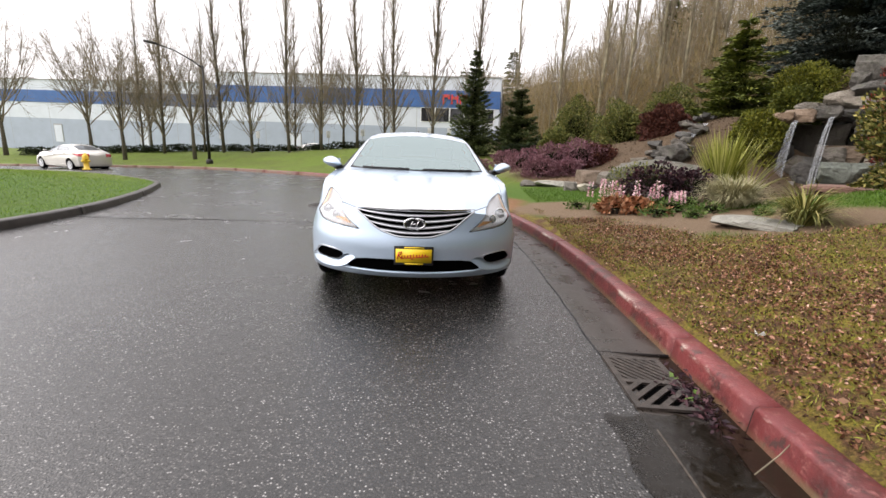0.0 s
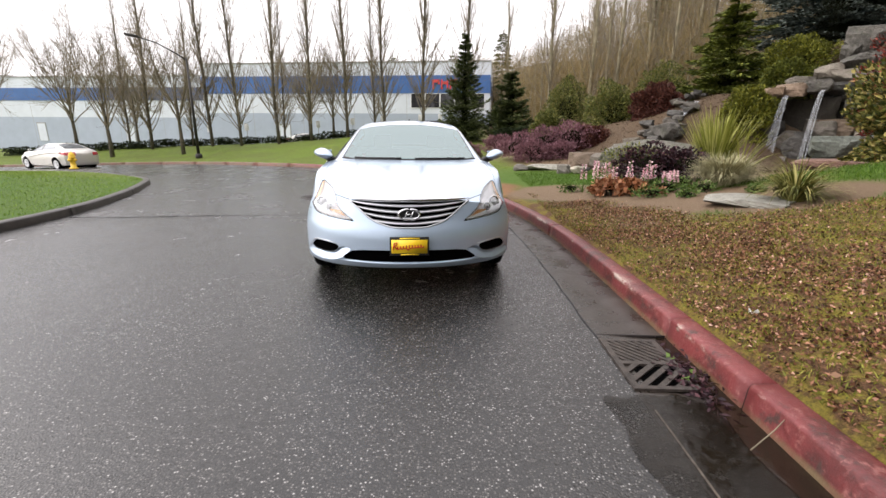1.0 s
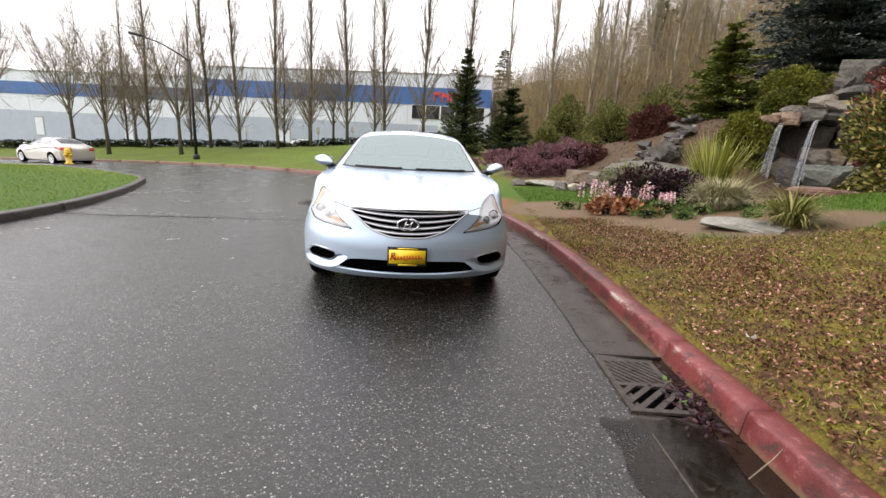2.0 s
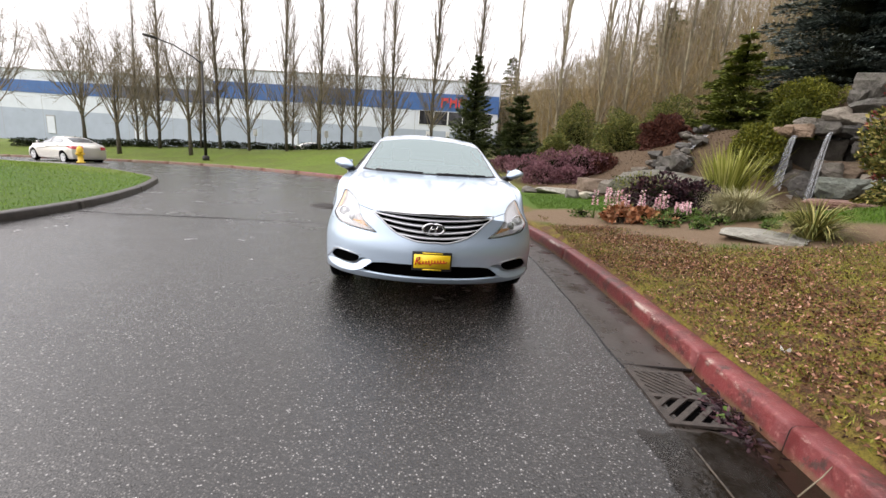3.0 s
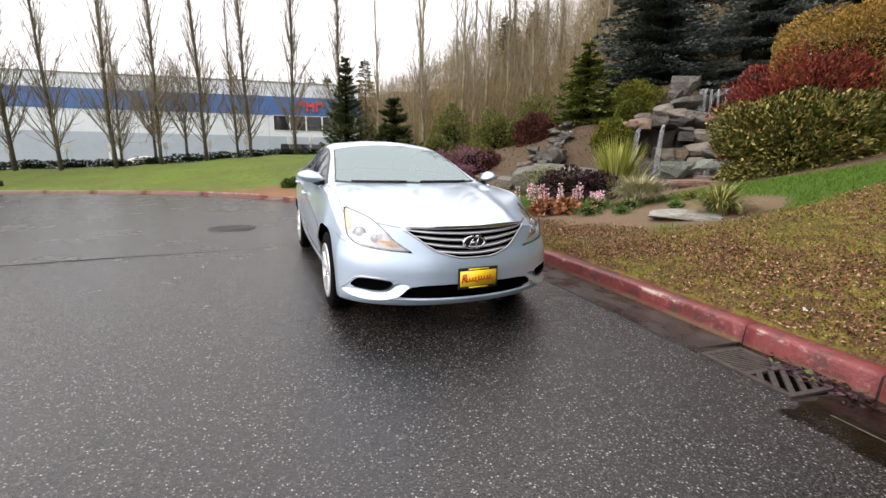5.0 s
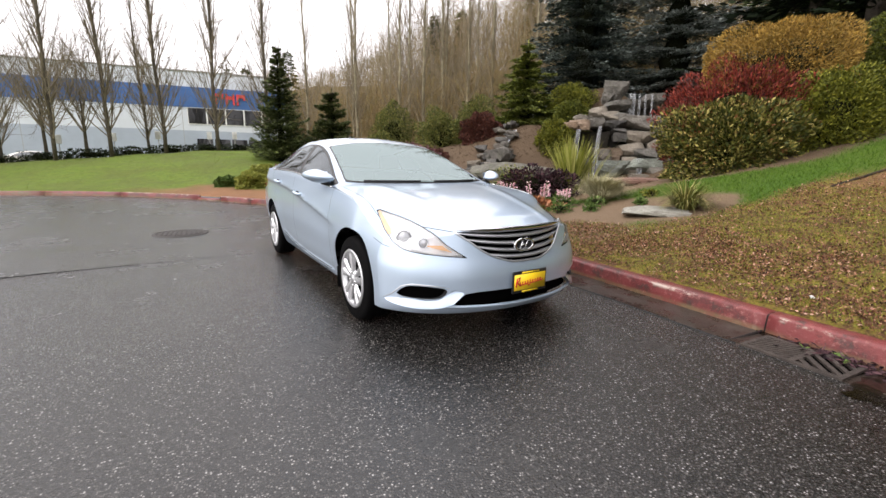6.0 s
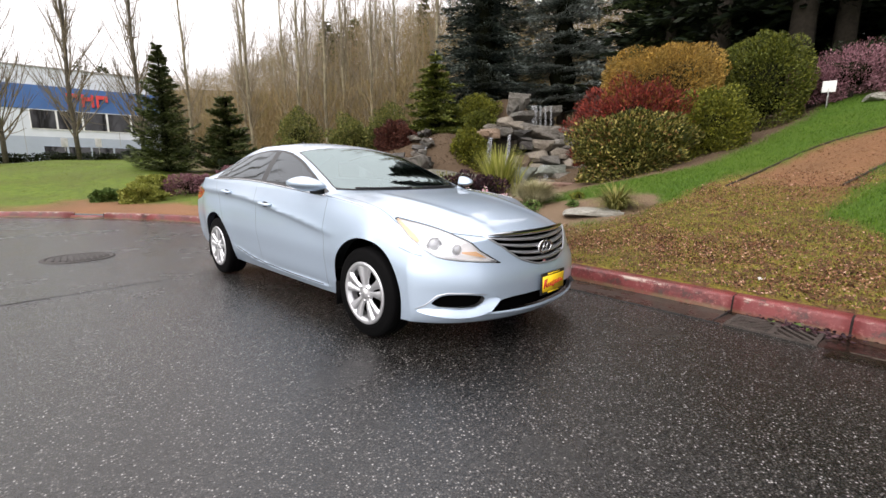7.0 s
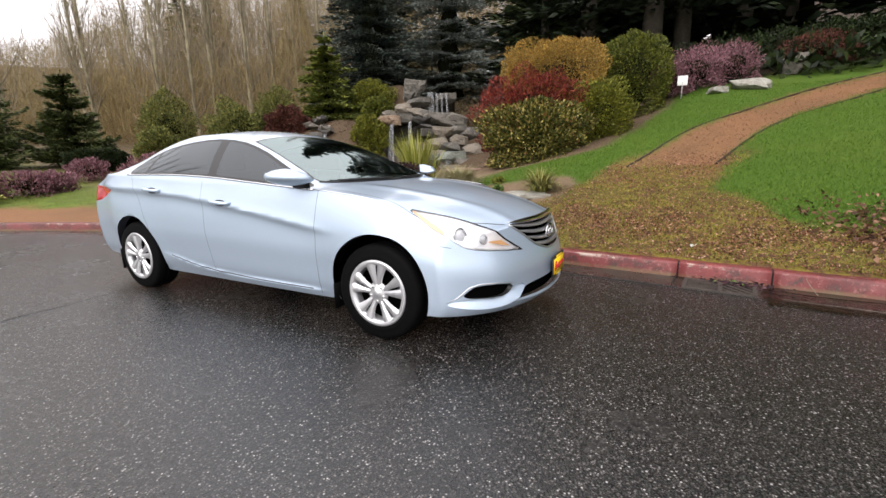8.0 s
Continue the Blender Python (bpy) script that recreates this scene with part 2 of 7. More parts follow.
PLATE_RED = plain("red_script", (0.55, 0.02, 0.02), 0.4)
WHITE = plain("white_paint", (0.8, 0.8, 0.79), 0.45)
MIRROR = plain("mirror_glass", (0.85, 0.86, 0.88), 0.02, 1.0, vary=0.0)
STONE = rocky("grey_basalt_boulder", (0.040, 0.037, 0.032), (0.185, 0.172, 0.15))
STONE_DARK = rocky("dark_wet_boulder", (0.022, 0.021, 0.02), (0.105, 0.098, 0.088))
STONE_PALE = rocky("pale_flat_stone", (0.26, 0.25, 0.21), (0.40, 0.39, 0.34), 0.35)
STONE_BROWN = rocky("brown_boulder", (0.10, 0.072, 0.05), (0.19, 0.14, 0.10), 0.2)
STONE_MOSSY = rocky("lichen_covered_boulder", (0.075, 0.070, 0.055), (0.20, 0.19, 0.15), 0.75)
STONE_RED = rocky("reddish_flagstone", (0.20, 0.11, 0.08), (0.30, 0.18, 0.14), 0.1)
FALLS = plain("falling_white_water", (0.62, 0.65, 0.68), 0.25, vary=0.3, scale=40)
FALLS.node_tree.nodes["Principled BSDF"].inputs["Alpha"].default_value = 0.2
BARK_GREY = plain("grey_green_bark", (0.085, 0.072, 0.050), 0.9, vary=0.45, scale=9, relief=0.6)
BARK_DARK = plain("dark_bark", (0.045, 0.036, 0.027), 0.9, vary=0.4, scale=9, relief=0.6)
TWIG = plain("twig_bark", (0.20, 0.165, 0.112), 0.9, vary=0.35, scale=3)
POLE_METAL = plain("dark_bronze_pole", (0.03, 0.027, 0.025), 0.5, 0.4)
WALL_WHITE = plain("white_tilt_up_wall", (0.63, 0.67, 0.73), 0.7, vary=0.06, scale=0.8)
WALL_GREY = plain("pale_grey_tilt_up_wall", (0.37, 0.42, 0.50), 0.7, vary=0.06, scale=0.8)
WALL_BLUE = plain("blue_wall_band", (0.045, 0.125, 0.33), 0.6, vary=0.12, scale=0.8)
WALL_BAND_GREY = plain("weathered_grey_blue_band", (0.085, 0.10, 0.155), 0.6, vary=0.15, scale=0.5)
WALL_CAP = plain("grey_parapet_cap", (0.33, 0.33, 0.32), 0.7)
SIGN_RED = plain("red_sign_letters", (0.62, 0.05, 0.05), 0.45)
WATER = plain("dark_shallow_water", (0.010, 0.007, 0.004), 0.05, vary=0.4, scale=2.6, relief=0.4)
_t = WATER.node_tree
_t.links.new(ramp(_t, noise_at(_t, 4.0, 7, 0.7), [(0.36, g3(0.25)), (0.58, g3(0.92))]), _t.nodes["Principled BSDF"].inputs["Alpha"])
WATER.node_tree.nodes["Principled BSDF"].inputs["Specular IOR Level"].default_value = 0.2
WATER_DEEP = plain("deep_brown_gutter_water", (0.016, 0.010, 0.006), 0.06, vary=0.4, scale=4, relief=0.2)
WATER_DEEP.node_tree.nodes["Principled BSDF"].inputs["Specular IOR Level"].default_value = 0.2
JOINT = plain("dark_kerb_joint", (0.012, 0.008, 0.007), 0.9)
# near-black filler that stands for the shade inside crowns
CORE = plain("dark_shade_core", (0.010, 0.011, 0.006), 0.95, vary=0.5, scale=14)
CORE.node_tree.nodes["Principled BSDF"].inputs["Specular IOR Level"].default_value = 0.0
YELLOW_PAINT = plain("yellow_hydrant_paint", (0.75, 0.48, 0.03), 0.45, relief=0.2)


# ---- shared building helpers ----
def ease(a, b, v):
    q = np.clip((np.asarray(v, float) - a) / (b - a), 0, 1)
    return q * q * (3 - 2 * q)


def curve_of(*pairs):
    """A smooth function through (x, y) pairs."""
    xs, ys = np.array(pairs, float).T
    d = np.diff(ys) / np.diff(xs)
    m = np.concatenate([[d[0]], (d[:-1] + d[1:]) / 2, [d[-1]]])
    same = np.concatenate([[True], d[:-1] * d[1:] > 0, [True]])
    m = np.where(same, m, 0)

    def f(v):
        v = np.clip(np.asarray(v, float), xs[0], xs[-1])
        i = np.clip(np.searchsorted(xs, v, side="right") - 1, 0, len(xs) - 2)
        h = xs[i + 1] - xs[i]
        q = (v - xs[i]) / h
        return (2 * q**3 - 3 * q**2 + 1) * ys[i] + (q**3 - 2 * q**2 + q) * h * m[i] + (3 * q**2 - 2 * q**3) * ys[i + 1] + (q**3 - q**2) * h * m[i + 1]
    return f


def mesh_of(name, verts, faces, smooth=True):
    me = bpy.data.meshes.new(name)
    me.from_pydata([tuple(map(float, v)) for v in verts], [], [tuple(map(int, f)) for f in faces])
    me.validate()
    if smooth:
        me.shade_smooth()
    return me


def part(name, shape, material, parent=None, label="", smooth=True):
    """One mesh object, from (verts, faces), a bmesh or a mesh; under a thing when parent is given."""
    if isinstance(shape, tuple):
        shape = mesh_of(name, *shape, smooth)
    elif isinstance(shape, bmesh.types.BMesh):
        me = bpy.data.meshes.new(name)
        shape.to_mesh(me)
        shape.free()
        if smooth:
            me.shade_smooth()
        shape = me
    if material and not shape.materials:
        shape.materials.append(material)
    ob = new(name, shape)
    ob.parent = parent
    if label:
        ob["label"] = label
    return ob


def thing(name, at, label, category, group="", turn=0.0, kind="", m=None):
    e = new(name)
    e.empty_display_size = 0.2
    e.matrix_basis = m if m is not None else pose(*at, 0, 0, turn)
    return tagged(e, label, category, group, kind)


def joined(*pieces):
    vs, fs, n = [], [], 0
    for v, f in pieces:
        v = np.asarray(v, float)
        vs.append(v)
        fs += [tuple(i + n for i in q) for q in f]
        n += len(v)
    return np.concatenate(vs), fs


def box(x0, x1, y0, y1, z0, z1, bev=0.0):
    bm = bmesh.new()
    bmesh.ops.create_cube(bm, size=1)
    for v in bm.verts:
        v.co = Vector((x0 + (v.co.x + 0.5) * (x1 - x0), y0 + (v.co.y + 0.5) * (y1 - y0), z0 + (v.co.z + 0.5) * (z1 - z0)))
    if bev:
        bmesh.ops.bevel(bm, geom=bm.edges[:], offset=bev, segments=2, affect="EDGES", profile=0.6)
    return bm


def box_vf(x0, x1, y0, y1, z0, z1):
    v = [(x, y, z) for z in (z0, z1) for y in (y0, y1) for x in (x0, x1)]
    return v, [(0, 2, 3, 1), (4, 5, 7, 6), (0, 1, 5, 4), (2, 6, 7, 3), (0, 4, 6, 2), (1, 3, 7, 5)]


def tube(points, radii, sides=6, cap=True):
    p = np.asarray(points, float)
    r = np.broadcast_to(np.asarray(radii, float), (len(p),))
    d = np.gradient(p, axis=0)
    d /= np.linalg.norm(d, axis=1)[:, None] + 1e-9
    ref = np.array([0.0, 0, 1]) if abs(d[0][2]) < 0.9 else np.array([1.0, 0, 0])
    a = np.cross(d, ref)
    a /= np.linalg.norm(a, axis=1)[:, None] + 1e-9
    b = np.cross(d, a)
    th = np.arange(sides) * 2 * math.pi / sides
    v = p[:, None] + r[:, None, None] * (np.cos(th)[None, :, None] * a[:, None] + np.sin(th)[None, :, None] * b[:, None])
    f = [(i * sides + j, i * sides + (j + 1) % sides, (i + 1) * sides + (j + 1) % sides, (i + 1) * sides + j) for i in range(len(p) - 1) for j in range(sides)]
    if cap:
        f += [tuple(range(sides - 1, -1, -1)), tuple((len(p) - 1) * sides + j for j in range(sides))]
    return v.reshape(-1, 3), f


def lathe(profile, sides=32, axis="z"):
    """Turns (radius, height) pairs round an axis."""
    n = len(profile)
    v, f = [], []
    for j in range(sides):
        a = 2 * math.pi * j / sides
        for r, h in profile:
            p = (r * math.cos(a), r * math.sin(a), h)
            v.append(p if axis == "z" else (p[2], p[0], p[1]))
    for j in range(sides):
        for i in range(n - 1):
            f.append((j * n + i, ((j + 1) % sides) * n + i, ((j + 1) % sides) * n + i + 1, j * n + i + 1))
    return np.array(v), f


def clip(verts, faces, value):
    """Cuts a mesh along value = 0. Returns (inside, outside) as (verts, faces), value < 0 being inside."""
    v = [tuple(p) for p in verts]
    s = list(map(float, value))
    cut = {}

    def cross(i, j):
        k = (min(i, j), max(i, j))
        if k not in cut:
            q = s[i] / (s[i] - s[j])
            v.append(tuple(a + (b - a) * q for a, b in zip(v[i], v[j])))
            s.append(0.0)
            cut[k] = len(v) - 1
        return cut[k]
    ins, outs = [], []
    for f in faces:
        neg = [s[i] < 0 for i in f]
        if all(neg):
            ins.append(f)
        elif not any(neg):
            outs.append(f)
        else:
            a, b = [], []
            for q in range(len(f)):
                i, j = f[q], f[(q + 1) % len(f)]
                (a if s[i] < 0 else b).append(i)
                if (s[i] < 0) != (s[j] < 0):
                    c = cross(i, j)
                    a.append(c)
                    b.append(c)
            if len(a) > 2:
                ins.append(tuple(a))
            if len(b) > 2:
                outs.append(tuple(b))

    def tight(fs):
        used = sorted({i for f in fs for i in f})
        at = {o: n for n, o in enumerate(used)}
        return np.array([v[i] for i in used]).reshape(-1, 3), [tuple(at[i] for i in f) for f in fs]
    return tight(ins), tight(outs)


def mirrored(vf):
    v, f = vf
    return np.asarray(v) * (-1, 1, 1), [tuple(reversed(q)) for q in f]


RNG = np.random.default_rng(7)


def unit(v):
    return v / (np.linalg.norm(v, axis=-1, keepdims=True) + 1e-9)


def leaves(at, along, length, width, rng=RNG, fold=0.25, level=0.0):
    """Many small pointed leaves, two triangles each, along the given ways."""
    at, along = np.asarray(at, float), unit(np.asarray(along, float))
    n = len(at)
    side = unit(np.cross(along, rng.normal(size=(n, 3)) + np.array([0, 0, level])))
    up = np.cross(side, along)
    L = np.broadcast_to(np.asarray(length, float), (n,))[:, None] * rng.uniform(0.7, 1.3, (n, 1))
    W = np.broadcast_to(np.asarray(width, float), (n,))[:, None] * rng.uniform(0.7, 1.3, (n, 1))
    mid = at + along * L * 0.5
    v = np.stack([at, mid + side * W / 2 + up * W * fold, at + along * L, mid - side * W / 2 + up * W * fold], 1).reshape(-1, 3)
    i = np.arange(n)[:, None] * 4
    return v, (i + np.array([0, 1, 2, 3])).tolist()


# ---- the plan: road edges and heights ----
def smooth_line(pts, step=0.25):
    p = np.asarray(pts, float)
    for _ in range(3):
        q = np.empty((2 * len(p) - 2, 2))
        q[0::2], q[1::2] = 0.75 * p[:-1] + 0.25 * p[1:], 0.25 * p[:-1] + 0.75 * p[1:]
        p = np.concatenate([p[:1], q, p[-1:]])
    d = np.concatenate([[0], np.cumsum(np.linalg.norm(np.diff(p, axis=0), axis=1))])
    t = np.arange(0, d[-1], step)
    return np.stack([np.interp(t, d, p[:, 0]), np.interp(t, d, p[:, 1])], 1)


OUTER = smooth_line([(1.38, -30), (1.36, 0), (1.35, 4.2), (1.22, 6.6), (0.75, 8.9), (-0.1, 11.6), (-1.3, 14.3), (-3.4, 16.9), (-6.2, 19.2), (-9.8, 21.8), (-14.2, 25.0), (-19, 27.0), (-26, 28.2), (-60, 30)])
INNER = smooth_line([(-6.4, -30), (-6.1, 0), (-6.0, 5.2), (-6.3, 7.4), (-7.3, 9.8), (-8.3, 11.6), (-9.2, 13.1), (-10.9, 14.6), (-14, 17.0), (-19, 20.0), (-26, 21.6), (-60, 23)])


def off_line(x, y, line, cut=45.0):
    """Signed distance from a line: positive on its right-hand side."""
    x, y = np.asarray(x, float).ravel(), np.asarray(y, float).ravel()
    best, sign = np.full(len(x), 1e9), np.ones(len(x))
    for i in range(0, len(line) - 1, 1):
        a, b = line[i], line[i + 1]
        d = b - a
        q = np.clip(((x - a[0]) * d[0] + (y - a[1]) * d[1]) / (d @ d), 0, 1)
        wx, wy = x - a[0] - q * d[0], y - a[1] - q * d[1]
        r = wx * wx + wy * wy
        near = r < best
        best = np.where(near, r, best)
        sign = np.where(near, np.where(d[0] * wy - d[1] * wx > 0, -1.0, 1.0), sign)
    return np.sqrt(best) * sign


OUT_COARSE, IN_COARSE = OUTER[::3], INNER[::3]


def road_z(x, y):
    x = np.asarray(x, float)
    return -0.036 * np.log1p(np.exp(np.clip((-x - 6.0) / 1.2, -30, 30))) * 1.2


def land_z(x, y, s):
    """Height of the planted land outside the kerb; s is the distance from it."""
    s = np.maximum(s, 0)
    right = ease(-4, 3, x)
    a = 1 - 0.6 * ease(3.5, 10.5, y)
    slope = a * (0.2 * s + 0.1 * np.maximum(0, s - 3)) * (1 - 0.35 * ease(12, 40, s))
    berm = 0.82 * ease(0.6, 7.0, s) + 0.10 * ease(0, 1, s) + np.clip(0.065 * (x + 14), 0, 1.1) * ease(3, 13, s) - 0.5 * ease(15, 22, s)
    swing = (x * 0.72 + y * 0.69)
    hill = 0.31 * np.maximum(0, swing - 30) * ease(8, 31, x) * (1 - 0.5 * ease(52, 84, y))
    hill = np.where(hill > 17, 17 + (hill - 17) * 0.3, hill)
    mounds = 1.5 * np.exp(-(((x - 8.4) / 2.3) ** 2 + ((y - 15.4) / 1.9) ** 2)) + 3.0 * np.exp(-(((x - 13.4) / 2.6) ** 2 + ((y - 16.4) / 2.4) ** 2))
    mounds = mounds + 0.75 * np.exp(-(((x - 5.8) / 1.8) ** 2 + ((y - 17.5) / 2.2) ** 2))
    mounds = mounds - 0.42 * np.exp(-(((x - 8.6) / 2.0) ** 2 + ((y - 11.0) / 2.1) ** 2))
    mounds = mounds - 0.62 * np.exp(-(((x - 9.5) / 1.05) ** 2 + ((y - 12.8) / 0.95) ** 2)) - 0.25 * np.exp(-(((x - 10.5) / 0.9) ** 2 + ((y - 11.7) / 0.8) ** 2))
    bumps = 0.05 * np.sin(x * 1.3 + 0.7 * y) * np.sin(y * 0.9 - 0.4 * x) * ease(1, 6, s)
    return road_z(x, y) + 0.125 + right * slope + (1 - right) * berm + hill + mounds + bumps


def at_land(x, y):
    s = off_line([x], [y], OUT_COARSE)
    return float(land_z(np.array([x]), np.array([y]), s)[0])


# where the different ground covers lie
PATH_MID = smooth_line([(3.6, 4.0), (4.6, 3.75), (5.6, 3.55), (7.2, 3.05), (9.0, 2.1), (10.4, 0.9), (12.2, -0.9), (16, -4), (24, -9)], 0.2)
BED_MID = smooth_line([(1.9, 9.0), (2.2, 8.3), (2.8, 7.4), (3.3, 6.5), (3.65, 6.0), (3.85, 5.7)], 0.2)


def covers(x, y, so):
    """How far each kind of ground cover reaches: moss, bark, bed, woods; the rest is lawn."""
    wob = 0.25 * np.sin(2.1 * x + 1.3 * y) + 0.2 * np.sin(3.7 * y - 1.9 * x) + 0.12 * np.sin(7.3 * x + 5.1 * y)
    dp, db = np.abs(off_line(x, y, PATH_MID)), np.abs(off_line(x, y, BED_MID))
    reach = 1.5 + 0.9 * ease(1.9, 2.6, y) * (1 - ease(4.9, 5.6, y)) - 0.9 * ease(6.8, 8.2, y)
    moss = np.where((so > 0) & (y < 30), 1 - ease(reach - 0.25, reach + 0.25, so + wob * 0.6), 0) * (1 - ease(9, 11, y))
    moss = np.maximum(moss, (1 - ease(0.85, 1.15, dp + wob * 0.25)) * (1 - ease(5.2, 6.6, x)) * (so > 0))
    width = 0.62 + 0.35 * (1 - ease(4.2, 6.0, x))
    bark = (1 - ease(width - 0.05, width + 0.1, dp + wob * 0.12)) * ease(4.3, 6.0, x + wob)
    thin = np.where((so > 0) & (y > 9), 1 - ease(0.7, 1.1, so + wob * 0.4), 0) * (1 - ease(60, 65, so)) * (1 - ease(-3, -6, x))
    thin = np.maximum(thin, np.where((y > 13) & (so < 2.2) & (so > 0), (1 - ease(1.4, 2.2, so + wob)) * (1 - ease(-3.0, -3.6, x)), 0))
    soil = np.where((y > 5.2) & (y < 9.2), (1 - ease(0.28, 0.5, np.abs(so - 1.15 + 0.35 * ease(6.5, 8.5, y)) + wob * 0.3)), 0)
    bed = np.where(y > 4.9, 1 - ease(0.85, 1.08, db + wob * 0.35), 0)
    rear = ease(2.7, 3.4, so + wob * 0.6) * ease(7.0, 8.0, y + 0.4 * (x - 4.5)) * ease(0.5, 3, x)
    rear = rear * (1 - (1 - ease(3.3, 4.0, so + wob)) * ease(8.4, 9.2, y) * (1 - ease(12.2, 13, y)))
    slope = ease(-0.15, 0.25, y - 4.42 - 0.10 * (9.5 - x) - 0.3 * np.maximum(0, 8.2 - x) ** 1.2 - 1.2 * np.maximum(0, 7.0 - x) ** 1.5 + wob * 0.2) * ease(5.5, 6.0, x)
    woods = ease(19, 23, x * 0.72 + y * 0.69 + wob) * ease(0, 4, x) + 0 * x
    return moss, np.maximum(bark, thin), np.clip(bed + rear + slope + 0.8 * soil, 0, 1), np.clip(woods, 0, 1)


def grid_xy(bands):
    g = []
    for a, b, h in bands:
        g.append(np.arange(a, b, h))
    return np.concatenate(g + [[bands[-1][1]]])


def make_ground_sheet():
    gx = grid_xy([(-420, -120, 25), (-120, -50, 5), (-50, -16, 1.1), (-16, -1, 0.4), (-1, 1.2, 0.15), (1.2, 1.9, 0.06), (1.9, 9.5, 0.13), (9.5, 20, 0.35), (20, 60, 1.2), (60, 140, 5), (140, 420, 25)])
    gy = grid_xy([(-320, -60, 20), (-60, -8, 2.5), (-8, 0.8, 0.35), (0.8, 11, 0.14), (11, 32, 0.35), (32, 70, 1.2), (70, 150, 5), (150, 420, 25)])
    X, Y = np.meshgrid(gx, gy)
    flat = np.stack([X.ravel(), Y.ravel(), 0 * X.ravel()], 1)
    nx, ny = len(gx), len(gy)
    i = (np.arange(ny - 1)[:, None] * nx + np.arange(nx - 1)[None]).ravel()
    faces = np.stack([i, i + 1, i + nx + 1, i + nx], 1).tolist()
    outer, rest = clip(flat, faces, .13 - off_line(flat[:, 0], flat[:, 1], OUT_COARSE))
    isle, under = clip(*rest, .11 + off_line(rest[0][:, 0], rest[0][:, 1], IN_COARSE))
    for piece, kind in ((outer, "land"), (isle, "isle"), (under, "under")):
        px, py = piece[0][:, 0], piece[0][:, 1]
        if kind == "land":
            s_ = off_line(px, py, OUT_COARSE)
            piece[0][:, 2] = land_z(px, py, s_) - 0.05 * covers(px, py, s_)[1] * ease(3.5, 4.5, px) - 0.045 * (1 - ease(.13, .22, s_))
        elif kind == "isle":
            piece[0][:, 2] = road_z(px, py) + 0.11 + 0.35 * ease(0.3, 5, -off_line(px, py, IN_COARSE))
        else:
            piece[0][:, 2] = road_z(px, py) - 0.06
    v, f = joined(outer, isle, under)
    x, y = v[:, 0], v[:, 1]
    so = off_line(x, y, OUT_COARSE)
    me = mesh_of("ground", v, f)
    for key, val in zip(("moss", "bark", "bed", "woods"), covers(x, y, so)):
        me.attributes.new(key, "FLOAT", "POINT").data.foreach_set("value", np.asarray(val, np.float32))
    # wood floor painted darker for the shade of its trees
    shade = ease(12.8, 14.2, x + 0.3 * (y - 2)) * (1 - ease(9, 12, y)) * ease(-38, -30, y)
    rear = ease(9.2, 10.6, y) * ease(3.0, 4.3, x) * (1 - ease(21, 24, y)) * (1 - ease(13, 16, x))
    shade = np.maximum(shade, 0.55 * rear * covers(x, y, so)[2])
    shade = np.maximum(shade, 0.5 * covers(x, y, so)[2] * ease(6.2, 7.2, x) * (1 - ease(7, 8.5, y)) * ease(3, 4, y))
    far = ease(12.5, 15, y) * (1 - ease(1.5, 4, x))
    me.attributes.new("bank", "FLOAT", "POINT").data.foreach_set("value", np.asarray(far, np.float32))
    me.attributes.new("dark_soil_shade", "FLOAT", "POINT").data.foreach_set("value", np.asarray(shade, np.float32))
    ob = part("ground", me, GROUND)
    return tagged(ob, "rolling lawn, mossy leaf-strewn verge and bark path", "ground", kind="structure")


make_ground_sheet()


GUTTER_EDGE = plain("pale_worn_concrete_edge", (0.072, 0.058, 0.044), 0.6, vary=0.6, scale=30, relief=0.5)


